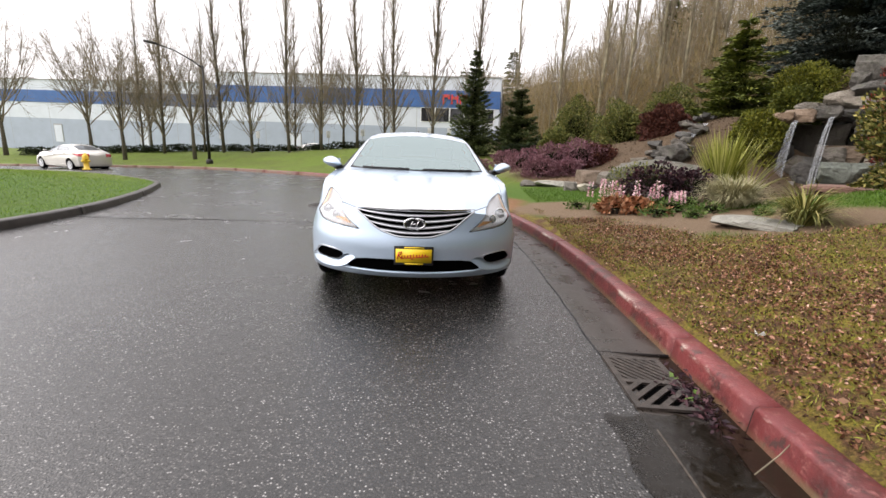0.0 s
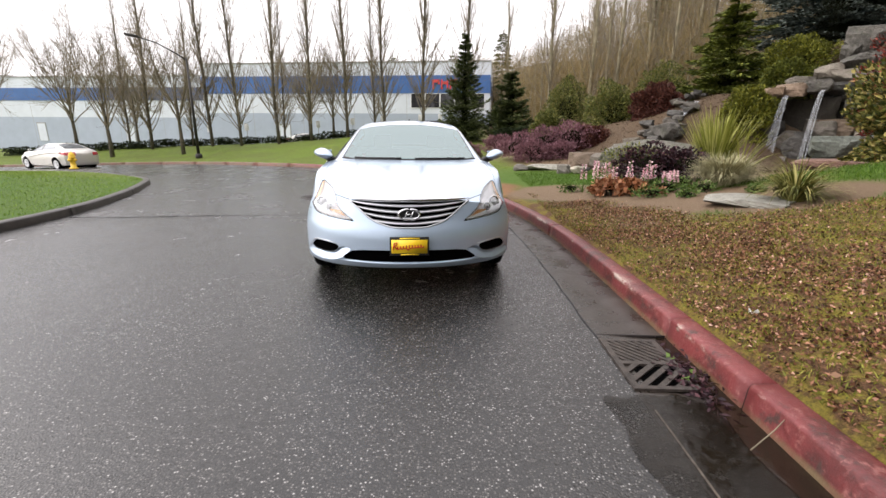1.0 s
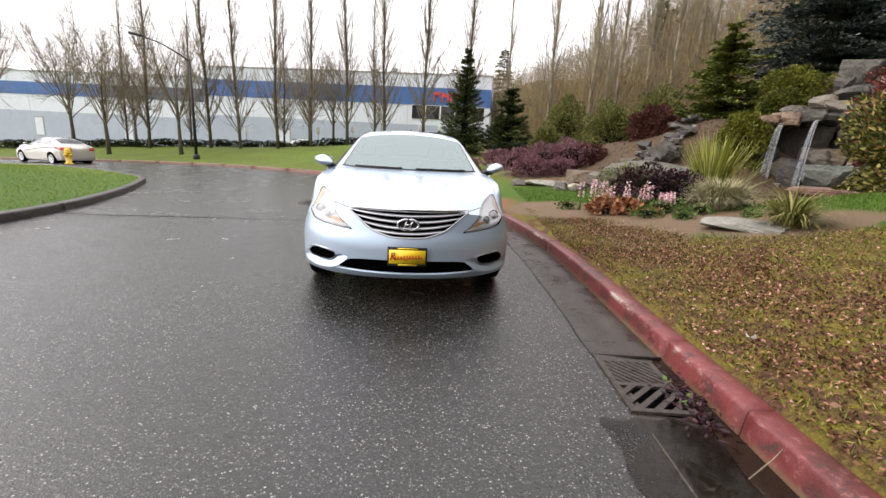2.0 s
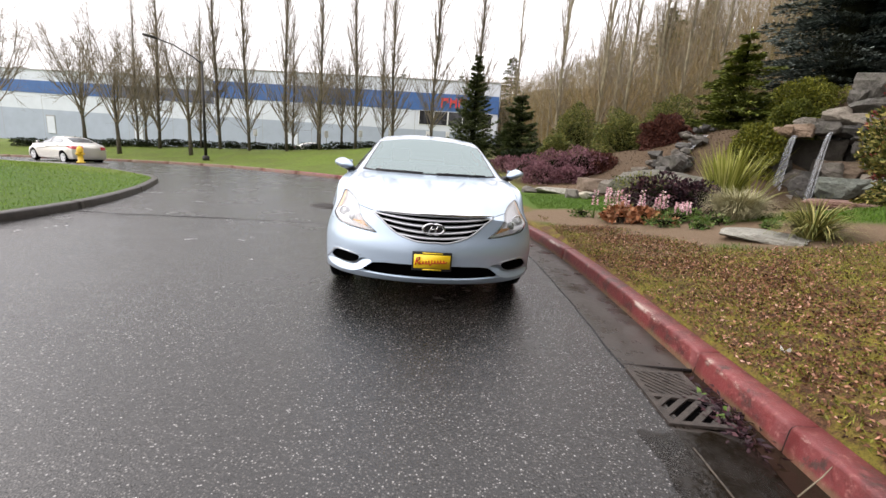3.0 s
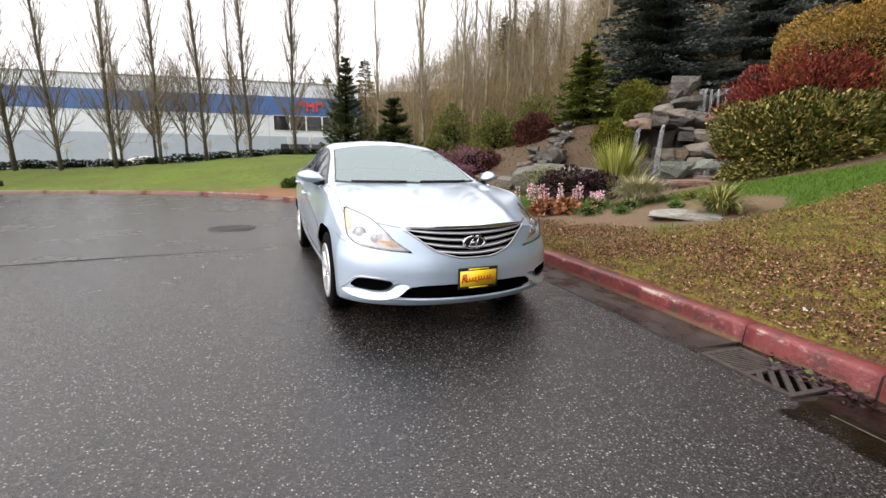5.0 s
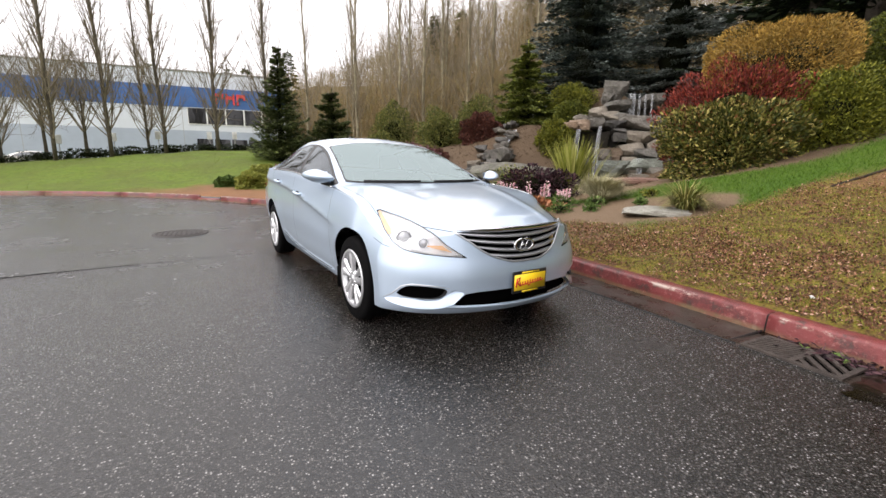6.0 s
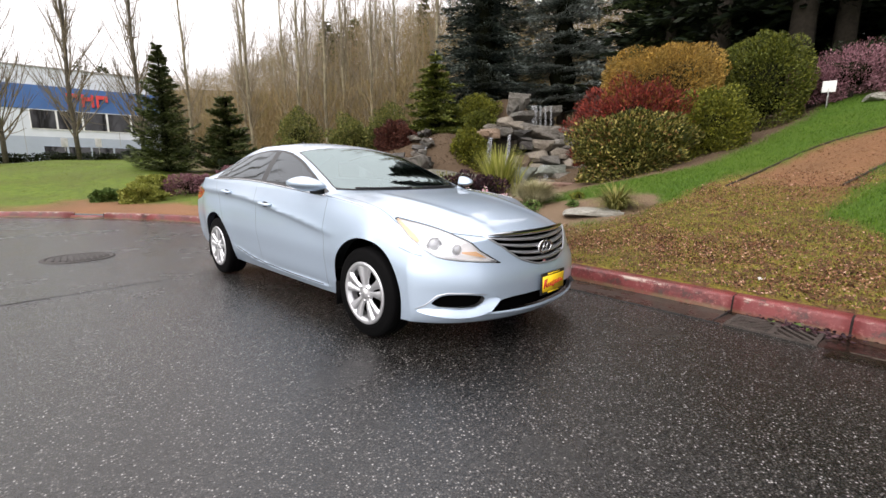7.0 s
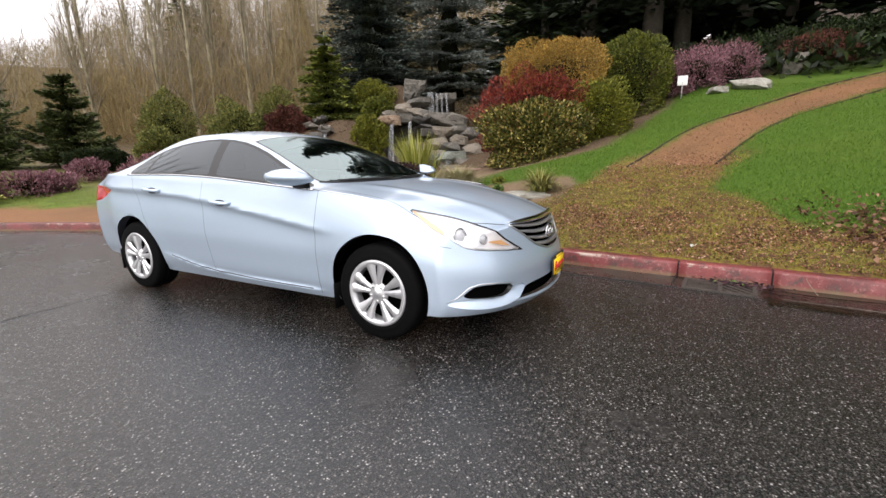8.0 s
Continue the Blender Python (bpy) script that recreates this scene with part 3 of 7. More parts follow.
def make_road():
    gx = grid_xy([(-62, -20, 1.0), (-20, -2, 0.4), (-2, 0.8, 0.2), (0.8, 1.5, 0.05)])
    gy = grid_xy([(-29, -3, 1.5), (-3, 0, 0.4), (0, 8, 0.1), (8, 34, 0.4)])
    X, Y = np.meshgrid(gx, gy)
    x, y = X.ravel(), Y.ravel()
    nx, ny = len(gx), len(gy)
    i = (np.arange(ny - 1)[:, None] * nx + np.arange(nx - 1)[None]).ravel()
    faces = np.stack([i, i + 1, i + nx + 1, i + nx], 1).tolist()
    v = np.stack([x, y, road_z(x, y)], 1)
    ins, _ = clip(v, faces, off_line(x, y, OUT_COARSE) - 0.02)
    ins, _ = clip(*ins, -off_line(ins[0][:, 0], ins[0][:, 1], IN_COARSE) - 0.02)
    pan, main = clip(*ins, -0.46 - off_line(ins[0][:, 0], ins[0][:, 1], OUT_COARSE))
    road = tagged(part("road", main, ASPHALT), "wet dark grey asphalt road with pale aggregate", "road", kind="structure")
    s = off_line(pan[0][:, 0], pan[0][:, 1], OUT_COARSE)
    pan[0][:, 2] -= 0.018 * ease(-0.46, -0.05, s)
    tagged(part("gutter", pan, GUTTER), "damp brown-grey concrete gutter along the red kerb", "gutter", kind="structure")
    fx, fy = np.meshgrid(np.arange(0.6, 1.39, 0.02), np.arange(-3, 3.1, 0.03))
    px, py, k = fx.ravel(), fy.ravel(), fx.shape[1]
    s = off_line(px, py, OUT_COARSE)
    i = (np.arange(fx.shape[0] - 1)[:, None] * k + np.arange(k - 1)[None]).ravel()
    film = (np.stack([px, py, 0.004 - 0.018 * ease(-0.46, -0.05, s)], 1), np.stack([i, i + 1, i + k + 1, i + k], 1).tolist())
    wave = 0.05 * np.sin(4.6 * py + 1.4 * np.sin(9.1 * px)) + 0.035 * np.sin(13.3 * py + 7.0 * px) + 0.02 * np.sin(31 * px + 17 * py)
    reach = 0.10 * ease(3.1, 2.9, py) + 0.53 * ease(2.42, 2.16, py + wave)
    film, _ = clip(*film, np.maximum(-reach - s + 0.5 * wave, s - 0.012))
    tagged(part("gutter_edge", tube([(0.915, -3, 0.002), (0.918, 0, 0.002), (0.922, 1.4, 0.003), (0.925, 2.2, 0.001)], 0.006, 5), GUTTER_EDGE), "pale worn edge of the concrete gutter", "gutter", kind="structure")
    cy = np.linspace(2.95, 11.5, 90)
    wob = np.array([noise.noise(Vector((q * 2.3, 0, 4.0))) for q in cy])
    crack = tube(np.stack([np.interp(cy, OUTER[:180, 1], OUTER[:180, 0]) - .46 + .018 * wob, cy, 0 * cy - .001], 1), .006 + .005 * np.abs(wob), 5)
    tagged(part("gutter_crack", crack, GAP), "dark wet crack between asphalt and gutter", "road crack", kind="structure")
    tagged(part("gutter_joint", box_vf(0.90, 1.345, 3.006, 3.014, -0.03, 0.0005), JOINT), "dark joint across the gutter", "gutter", kind="structure")
    deep, _ = clip(*film, 0.13 * ease(3.1, 2.8, film[0][:, 1]) * -1 - off_line(film[0][:, 0], film[0][:, 1], OUT_COARSE) + 0.02 * np.sin(9 * film[0][:, 1]))
    tagged(part("gutter_channel", (deep[0] + [0, 0, 0.002], deep[1]), WATER_DEEP), "deep brown water running along the kerb's foot", "water", kind="structure")
    tagged(part("gutter_water", film, WATER), "dark shallow water standing in the gutter", "water", kind="structure")
    return road


make_road()


def kerb_piece(line, a, b, inward, height=0.130, inset=0.0):
    """A length of kerb between two stations of a line: rounded top edge, slight batter."""
    prof = [(-0.005, -0.08), (0.0, 0.0), (0.009, height - 0.024), (0.014, height - 0.008), (0.028, height), (0.14, height + 0.004), (0.155, height - 0.008), (0.16, 0.0), (0.16, -0.08)]
    if inset:
        prof = [(o + (inset if o < 0.1 else -inset), h - (inset if h > 0.02 else 0)) for o, h in prof]
    n = max(2, int((b - a) / (0.09 if a < 42 else 0.35)) + 1)
    d = np.concatenate([[0], np.cumsum(np.linalg.norm(np.diff(line, axis=0), axis=1))])
    ts = np.linspace(a, b, n)
    px, py = np.interp(ts, d, line[:, 0]), np.interp(ts, d, line[:, 1])
    tx, ty = np.interp(ts + 0.2, d, line[:, 0]) - np.interp(ts - 0.2, d, line[:, 0]), np.interp(ts + 0.2, d, line[:, 1]) - np.interp(ts - 0.2, d, line[:, 1])
    L = np.hypot(tx, ty)
    nxx, nyy = ty / L * inward, -tx / L * inward
    v, f, k = [], [], len(prof)
    for i in range(n):
        for j, (o, h) in enumerate(prof):
            p = Vector((px[i] * 4, py[i] * 4, j * 0.9))
            w = (noise.noise(p) * 0.006 + noise.noise(p * 3.1) * 0.005) * (1 if 1 < j < 7 else 0)
            v.append((px[i] + nxx[i] * (o + abs(w)), py[i] + nyy[i] * (o + abs(w)), float(road_z(px[i], 0)) + h - abs(w) * (j > 2)))
    for i in range(n - 1):
        for j in range(k - 1):
            q = (i * k + j, (i + 1) * k + j, (i + 1) * k + j + 1, i * k + j + 1)
            f.append(q if inward > 0 else tuple(reversed(q)))
    f += [tuple(range(k)), tuple((n - 1) * k + j for j in range(k - 1, -1, -1))]
    return np.array(v), f


def station_of(line, y_or_xy):
    d = np.concatenate([[0], np.cumsum(np.linalg.norm(np.diff(line, axis=0), axis=1))])
    return float(d[np.argmin(np.hypot(line[:, 0] - y_or_xy[0], line[:, 1] - y_or_xy[1]))])


def make_kerbs():
    red = thing("kerb_red", (0, 0, 0), "weathered red-painted concrete kerb with worn top edge", "kerb", kind="structure")
    s1, s2 = station_of(OUTER, (1.35, 2.25)), station_of(OUTER, (1.35, 2.95))
    gap0, gap1 = station_of(OUTER, (-2.3, 15.7)), station_of(OUTER, (-3.1, 16.6))
    marks = [s1 - 6.4, s1 - 3.2, s1, s2]
    while marks[-1] + 3.6 < gap0:
        marks.append(marks[-1] + 3.05)
    marks.append(gap0)
    for a, b in zip(marks[:-1], marks[1:]):
        part("kerb_section", kerb_piece(OUTER, a + 0.008, b - 0.008, 1), KERB_RED, red)
        part("joint", kerb_piece(OUTER, b - 0.03, b + 0.03, 1, inset=0.009), JOINT, red)
    part("dropped_section", kerb_piece(OUTER, gap0 + 0.006, gap1 - 0.006, 1, 0.05), KERB_RED, red)
    m = gap1
    while m < 84:
        part("kerb_section", kerb_piece(OUTER, m + 0.006, m + 3.04, 1), KERB_RED, red)
        m += 3.05
    grey = thing("kerb_grey", (0, 0, 0), "dark wet concrete kerb round the grass corner", "kerb", kind="structure")
    dark = plain("dark_wet_kerb_concrete", (0.032, 0.026, 0.022), 0.5, vary=0.4, scale=7, relief=0.4)
    m = station_of(INNER, (-6.1, -2))
    while m < 62:
        part("kerb_section", kerb_piece(INNER, m + 0.005, m + 3.04, -1, 0.12), dark, grey)
        m += 3.05


make_kerbs()


# ---- the warehouse across the lot ----
def make_building():
    th = thing("warehouse", (3.5, 49.4, 0), "long white tilt-up warehouse with a blue band", "building", m=pose(3.5, 49.4, -0.1, 0, 0, -5.2))
    # local x runs to the left end (negative), y is depth
    def run(x0, x1, top, band0, band1, grey_top, y0, cap_top):
        part("wall", box_vf(x0, x1, y0, y0 + 26, -3, grey_top), WALL_GREY, th, smooth=False)
        part("upper_wall", box_vf(x0, x1, y0 + 0.002, y0 + 26, grey_top, band0), WALL_WHITE, th, smooth=False)
        split = x1 - 13.5 if x1 < -1 else x1
        part("blue_band", box_vf(x0 - 0.01, split + 0.01, y0 - 0.06, y0 + 26, band0, band1), WALL_BLUE, th, smooth=False)
        if split < x1:
            part("grey_band", box_vf(split + 0.01, x1, y0 - 0.06, y0 + 26, band0, band1), WALL_BAND_GREY, th, smooth=False)
        part("parapet", box_vf(x0, x1, y0, y0 + 26, band1, top), WALL_WHITE, th, smooth=False)
        part("roof", box_vf(x0 - 0.05, x1 + 0.05, y0 - 0.08, y0 + 26.1, top, top + cap_top), WALL_CAP, th, smooth=False)
        x = x0 + 6.1
        while x < x1 - 1:
            part("panel_joint", box_vf(x - 0.02, x + 0.02, y0 - 0.004, y0, 0, band0), WALL_CAP, th, smooth=False)
            x += 6.1
    run(-33.6, 0, 9.4, 6.2, 8.05, 4.05, 0, 0.12)
    run(-95, -33.6, 8.3, 5.55, 7.05, 3.55, 1.2, 0.12)
    for row, z0, z1, spans in (("upper", 4.7, 6.15, (-8.75, -0.55, 5)), ("lower", 1.8, 3.3, (-8.2, -0.55, 5))):
        x0, x1, n = spans
        w = (x1 - x0) / n
        for i in range(n):
            wd = part("window", box_vf(x0 + i * w, x0 + (i + 1) * w, -0.05, 0.0, z0 - 0.06, z1 + 0.06), WHITE if row == "upper" else WALL_GREY, th, smooth=False)
            part("pane", box_vf(x0 + i * w + 0.07, x0 + (i + 1) * w - 0.07, -0.062, -0.052, z0, z1), plain_window, wd, "dark reflective office pane", smooth=False)
    for x, w in ((-45.5, 1.3), (-24.4, 1.4), (-58.0, 1.3), (-75, 1.3)):
        y0 = 0 if x > -33 else 1.2
        d = part("door", box_vf(x, x + w, y0 - 0.05, y0, 0.6, 2.9), WALL_CAP, th, smooth=False)
        part("leaf", box_vf(x + 0.1, x + w - 0.1, y0 - 0.07, y0 - 0.052, 0.6, 2.75), WALL_WHITE, d, smooth=False)
    # the red sign: plain strokes of its size
    x = -6.3
    for k, w in enumerate((0.62, 0.62, 0.62)):
        part("sign_stroke", box_vf(x, x + 0.17, -0.2, -0.07, 6.6, 7.6), SIGN_RED, th, "red sign stroke", smooth=False)
        part("sign_stroke", box_vf(x + 0.17, x + w, -0.2, -0.07, 7.3 if k != 1 else 7.1, 7.6 if k != 1 else 7.4), SIGN_RED, th, smooth=False)
        part("sign_stroke", box_vf(x + w, x + w + 0.17, -0.2, -0.07, 6.6 if k == 1 else 7.1, 7.6), SIGN_RED, th, smooth=False)
        x += 0.95
    for x in (-1.6, -6.2, -14, -27, -41, -52, -68):
        y0 = 4 if x > -33 else 6
        part("roof_unit", box_vf(x, x + 1.4, y0, y0 + 1.6, 8.2 if x < -33 else 9.3, 9.3 if x < -33 else 10.1), WALL_CAP, th, smooth=False)


plain_window = plain("dark_reflective_pane", (0.012, 0.013, 0.016), 0.05, vary=0.3, scale=0.6, coat=0.6)
make_building()


# ---- the sedan ----
Y_FRONT, Y_REAR = -0.93, 3.885
zc_ = curve_of((-.93, .755), (-.75, .83), (-.4, .91), (0, .965), (.4, 1.01), (.55, 1.035), (.8, 1.15), (1.1, 1.285), (1.4, 1.392), (1.6, 1.438), (1.85, 1.465), (2.1, 1.465), (2.4, 1.435), (2.7, 1.365), (3.0, 1.262), (3.2, 1.185), (3.4, 1.135), (3.6, 1.12), (3.8, 1.09), (3.885, 1.05))
zr_ = curve_of((-.93, .735), (-.75, .805), (-.4, .88), (0, .945), (.4, .99), (.55, 1.005), (.8, 1.11), (1.1, 1.235), (1.4, 1.34), (1.6, 1.385), (1.85, 1.412), (2.1, 1.412), (2.4, 1.383), (2.7, 1.315), (3.0, 1.215), (3.2, 1.145), (3.4, 1.105), (3.6, 1.10), (3.8, 1.07), (3.885, 1.03))
xr_ = curve_of((-.93, .50), (0, .62), (.4, .715), (.55, .755), (.8, .72), (1.1, .675), (1.4, .635), (1.8, .605), (2.3, .595), (2.7, .60), (3.0, .615), (3.3, .655), (3.6, .66), (3.885, .60))
zs_ = curve_of((-.93, .70), (-.6, .805), (-.27, .884), (0, .928), (.5, .982), (1.0, 1.005), (1.8, 1.03), (2.6, 1.065), (3.2, 1.09), (3.6, 1.075), (3.885, .985))
wm_ = curve_of((-.93, .893), (-.6, .908), (0, .918), (.6, .917), (2.6, .917), (3.2, .905), (3.885, .86))
zb_ = curve_of((-.93, .222), (-.6, .210), (.5, .215), (2.3, .215), (3.0, .25), (3.885, .29))
shape_ = curve_of((0.0, .915), (.12, .955), (.3, .98), (.5, 1.0), (.7, .995), (.86, .975), (1.0, .945))
line_ = curve_of((.4, .705), (.9, .775), (1.4, .84), (1.95, .90), (2.5, .936), (3.1, .962), (3.7, .985))
rocker_ = curve_of((.4, .268), (1.4, .276), (1.9, .310), (2.25, .370), (2.5, .40))
yc_ = curve_of((.19, -.845), (.24, -.905), (.33, -.93), (.45, -.93), (.52, -.92), (.60, -.888), (.68, -.858), (.76, -.825))
yb_ = curve_of((.24, 3.80), (.35, 3.86), (.6, 3.885), (.85, 3.872), (.95, 3.85), (1.06, 3.79))
NL, NG, NT = 46, 12, 20


def nose(x, z):
    return yc_(z) + 0.34 * (np.abs(x) / 0.88) ** 2.3 + 0.11 * (np.abs(x) / 0.88) ** 9


def tail(x, z):
    return yb_(z) - 0.36 * (np.abs(x) / 0.88) ** 2.4


def section(y):
    """Half a cross-section of the body at station y, from the sill to the centre line."""
    zb, zs, zr, zc, xr, wm = (float(f(y)) for f in (zb_, zs_, zr_, zc_, xr_, wm_))
    q = np.linspace(0, 1, NL)
    z = zb + (zs - zb) * q
    x = wm * (shape_(q) + float(1 - ease(-.7, .2, y)) * np.where(q < .5, 1 - shape_(q), 0) * .8)
    fade = float(ease(.25, .7, y) * (1 - ease(3.5, 3.8, y)))
    zl = float(line_(y))
    d = z - zl
    x = x + fade * np.where(d > 0, 0.019 * np.exp(-d / 0.055), 0.019 * np.exp(d / 0.016) - 0.013 * (1 - np.exp(d / 0.03)) * np.exp(-(d / 0.17) ** 2))
    zk = float(rocker_(y))
    d = z - zk
    step = fade * float(1 - ease(2.15, 2.45, y)) * float(ease(.42, .62, y))
    x = x + step * np.where(d < 0, 0.016 * np.exp(d / 0.06), -0.006 * np.exp(-d / 0.05) + 0.022 * np.exp(-d / 0.006))
    flare = 0.016 * (math.exp(-((y) / 0.42) ** 4) + math.exp(-((y - 2.795) / 0.42) ** 4))
    x = x + flare * np.exp(-((z - 0.55) / 0.22) ** 2)
    g = np.linspace(0, 1, NG + 1)[1:]
    xs = x[-1]
    gx = xs + (xr - xs) * g + 0.020 * np.sin(math.pi * g) * float(ease(.6, 1.1, y) * (1 - ease(3.0, 3.4, y)))
    gz = zs + (zr - zs) * g
    t = np.linspace(0, 1, NT + 1)[1:]
    tx = xr * (1 - t)
    tz = zr + (zc - zr) * (1 - (1 - t) ** 2.2)
    hood = float(1 - ease(.2, .5, y))
    tz = tz + hood * 0.014 * np.exp(-((tx - 0.40 - 0.12 * ease(-.9, .4, y)) / 0.038) ** 2)
    X, Z = np.concatenate([x, gx, tx]), np.concatenate([z, gz, tz])
    for _ in range(2):
        X[NL:-1] = 0.25 * X[NL - 1:-2] + 0.5 * X[NL:-1] + 0.25 * X[NL + 1:]
        Z[NL:-1] = 0.25 * Z[NL - 1:-2] + 0.5 * Z[NL:-1] + 0.25 * Z[NL + 1:]
    return X, Z


def body_half():
    st = np.concatenate([np.linspace(Y_FRONT, .2, 72), np.linspace(.2, 3.3, 104)[1:], np.linspace(3.3, Y_REAR, 26)[1:]])
    rows = []
    for s in st:
        X, Z = section(s)
        wf = 1 - float(ease(Y_FRONT, 0.15, s))
        wr = float(ease(3.0, Y_REAR, s))
        Yv = s + wf * (nose(X, Z) - Y_FRONT) + wr * (tail(X, Z) - Y_REAR)
        rows.append(np.stack([X, Yv, Z], 1))
    n = len(rows[0])
    v = np.concatenate(rows)
    f = [(i * n + j, (i + 1) * n + j, (i + 1) * n + j + 1, i * n + j + 1) for i in range(len(st) - 1) for j in range(n - 1)]
    K = 48
    ks = 1 - (1 - np.linspace(0, 1, K)) ** 1.0
    for which, base in ((0, rows[0]), (1, rows[-1])):
        o = len(v)
        cap = []
        for p in base:
            x = p[0] * ks
            z = np.full(K, p[2])
            cap.append(np.stack([x, nose(x, z) if which == 0 else tail(x, z), z], 1))
        v = np.concatenate([v, *cap])
        q = [(o + i * K + j, o + i * K + j + 1, o + (i + 1) * K + j + 1, o + (i + 1) * K + j) for i in range(n - 1) for j in range(K - 1)]
        f += q if which == 0 else [tuple(reversed(c)) for c in q]
    bm = bmesh.new()
    vs = [bm.verts.new(p) for p in v]
    for q in f:
        bm.faces.new([vs[i] for i in q])
    bmesh.ops.remove_doubles(bm, verts=bm.verts, dist=0.0004)
    bm.verts.index_update()
    v, f = np.array([p.co for p in bm.verts]), [tuple(p.index for p in q.verts) for q in bm.faces]
    bm.free()
    return v, f


def field(u, v, poly):
    """Signed distance from a closed outline, negative inside."""
    p = np.asarray(poly, float)
    best, inside = np.full(len(u), 1e9), np.zeros(len(u), bool)
    for a, b in zip(p, np.roll(p, -1, 0)):
        d = b - a
        q = np.clip(((u - a[0]) * d[0] + (v - a[1]) * d[1]) / (d @ d + 1e-12), 0, 1)
        best = np.minimum(best, np.hypot(u - a[0] - q * d[0], v - a[1] - q * d[1]))
        if abs(d[1]) > 1e-9:
            inside ^= ((a[1] > v) != (b[1] > v)) & (u < a[0] + d[0] * (v - a[1]) / d[1])
    return np.where(inside, -best, best)


def rounded(pts, times=2):
    """A closed outline with its corners cut round."""
    p = np.asarray(pts, float)
    for _ in range(times):
        n = np.roll(p, -1, 0)
        p = np.stack([p * .75 + n * .25, p * .25 + n * .75], 1).reshape(-1, 2)
    return p


# outlines on the body: side glass in (y, z), front openings in (x, z), lamps seen slantwise
LAMP = [(.315, .258), (.235, .238), (.130, .212), (.02, .178), (-.075, .136), (-.175, .087), (-.285, .018), (-.35, -.004), (-.425, -.024), (-.36, -.041), (-.29, -.058), (-.17, -.076), (-.08, -.077), (-.01, -.066), (.055, -.030), (.165, .072), (.245, .172)]
GRILLE_LO = curve_of((0, .553), (.13, .558), (.195, .574), (.258, .595), (.325, .632), (.398, .69), (.485, .752))
INTAKE = rounded([(-.445, .372), (-.15, .378), (.15, .378), (.445, .372), (.50, .335), (.56, .288), (.36, .283), (0, .280), (-.36, .283), (-.56, .288), (-.50, .335)], 1)
FOG = rounded([(.835, .338), (.795, .400), (.755, .416), (.66, .412), (.560, .398), (.59, .345), (.66, .326)], 1)
BLADE = rounded([(.885, .300), (.835, .334), (.66, .322), (.595, .340), (.552, .396), (.455, .376), (.505, .334), (.565, .284), (.69, .262), (.80, .270)], 1)
GLASS = rounded([(2.86, 1.084), (2.77, 1.190), (2.58, 1.290), (2.20, 1.352), (1.83, 1.376), (1.50, 1.352), (1.22, 1.272), (.93, 1.150), (.70, 1.046), (.52, .985), (.81, 1.004), (1.17, 1.032), (1.64, 1.066), (2.16, 1.086), (2.60, 1.088)], 1)
TAIL_LAMP = rounded([(3.10, .958), (3.42, .978), (4.0, .985), (4.0, .79), (3.44, .825), (3.24, .895)], 1)


belt_ = curve_of((.52, .982), (.81, 1.000), (1.17, 1.027), (1.64, 1.061), (2.16, 1.081), (2.86, 1.082))


def lamp_region(p):
    out = .81 * p[:, 0] - .58 * p[:, 1]
    return np.maximum.reduce([field(.58 * p[:, 0] + .81 * p[:, 1], .8 * p[:, 2] - .6 * out, LAMP), .34 - p[:, 0], p[:, 1] + .05])


def grille_region(p):
    x, z = np.abs(p[:, 0]), p[:, 2]
    return np.maximum.reduce([(GRILLE_LO(x) - z) * .75, z - .752, x - .485, p[:, 1] + 0.5])


def intake_region(p):
    return np.maximum(field(p[:, 0], p[:, 2], INTAKE), p[:, 1] + 0.5)


def fog_region(p):
    return np.maximum(field(p[:, 0], p[:, 2], FOG), p[:, 1] + 0.35)


def blade_region(p):
    return np.maximum(field(p[:, 0], p[:, 2], BLADE), p[:, 1] + 0.35)


def side_glass_region(p):
    return np.maximum(field(p[:, 1], p[:, 2], GLASS), .50 - p[:, 0])


def screen_region(p):
    x, y = p[:, 0], p[:, 1]
    return np.maximum.reduce([.43 + .20 * (x / .74) ** 2 - y, y - 1.43 + .05 * (x / .6) ** 2, x - xr_(y) + .028])


def rear_screen_region(p):
    x, y = p[:, 0], p[:, 1]
    return np.maximum.reduce([2.52 + .05 * (x / .6) ** 2 - y, y - 3.24 + .10 * (x / .6) ** 2, x - xr_(y) + .075])


def tail_lamp_region(p):
    return np.maximum(field(p[:, 1], p[:, 2], TAIL_LAMP), .42 - p[:, 0])


def wheel_arch(yc, r=0.378):
    return lambda p: np.maximum(np.hypot(p[:, 1] - yc, p[:, 2] - .335) - r, .55 - p[:, 0])


def build_wheel(parent, yc, side, tyre_me, cover):
    w = part("wheel", tyre_me["tyre"], RUBBER, parent)
    w.matrix_basis = pose(side * 0.80, yc, 0.323, 0, 0, 0 if side > 0 else 180)
    for nm, me, mt in cover:
        part(nm, me, mt, w)
    return w


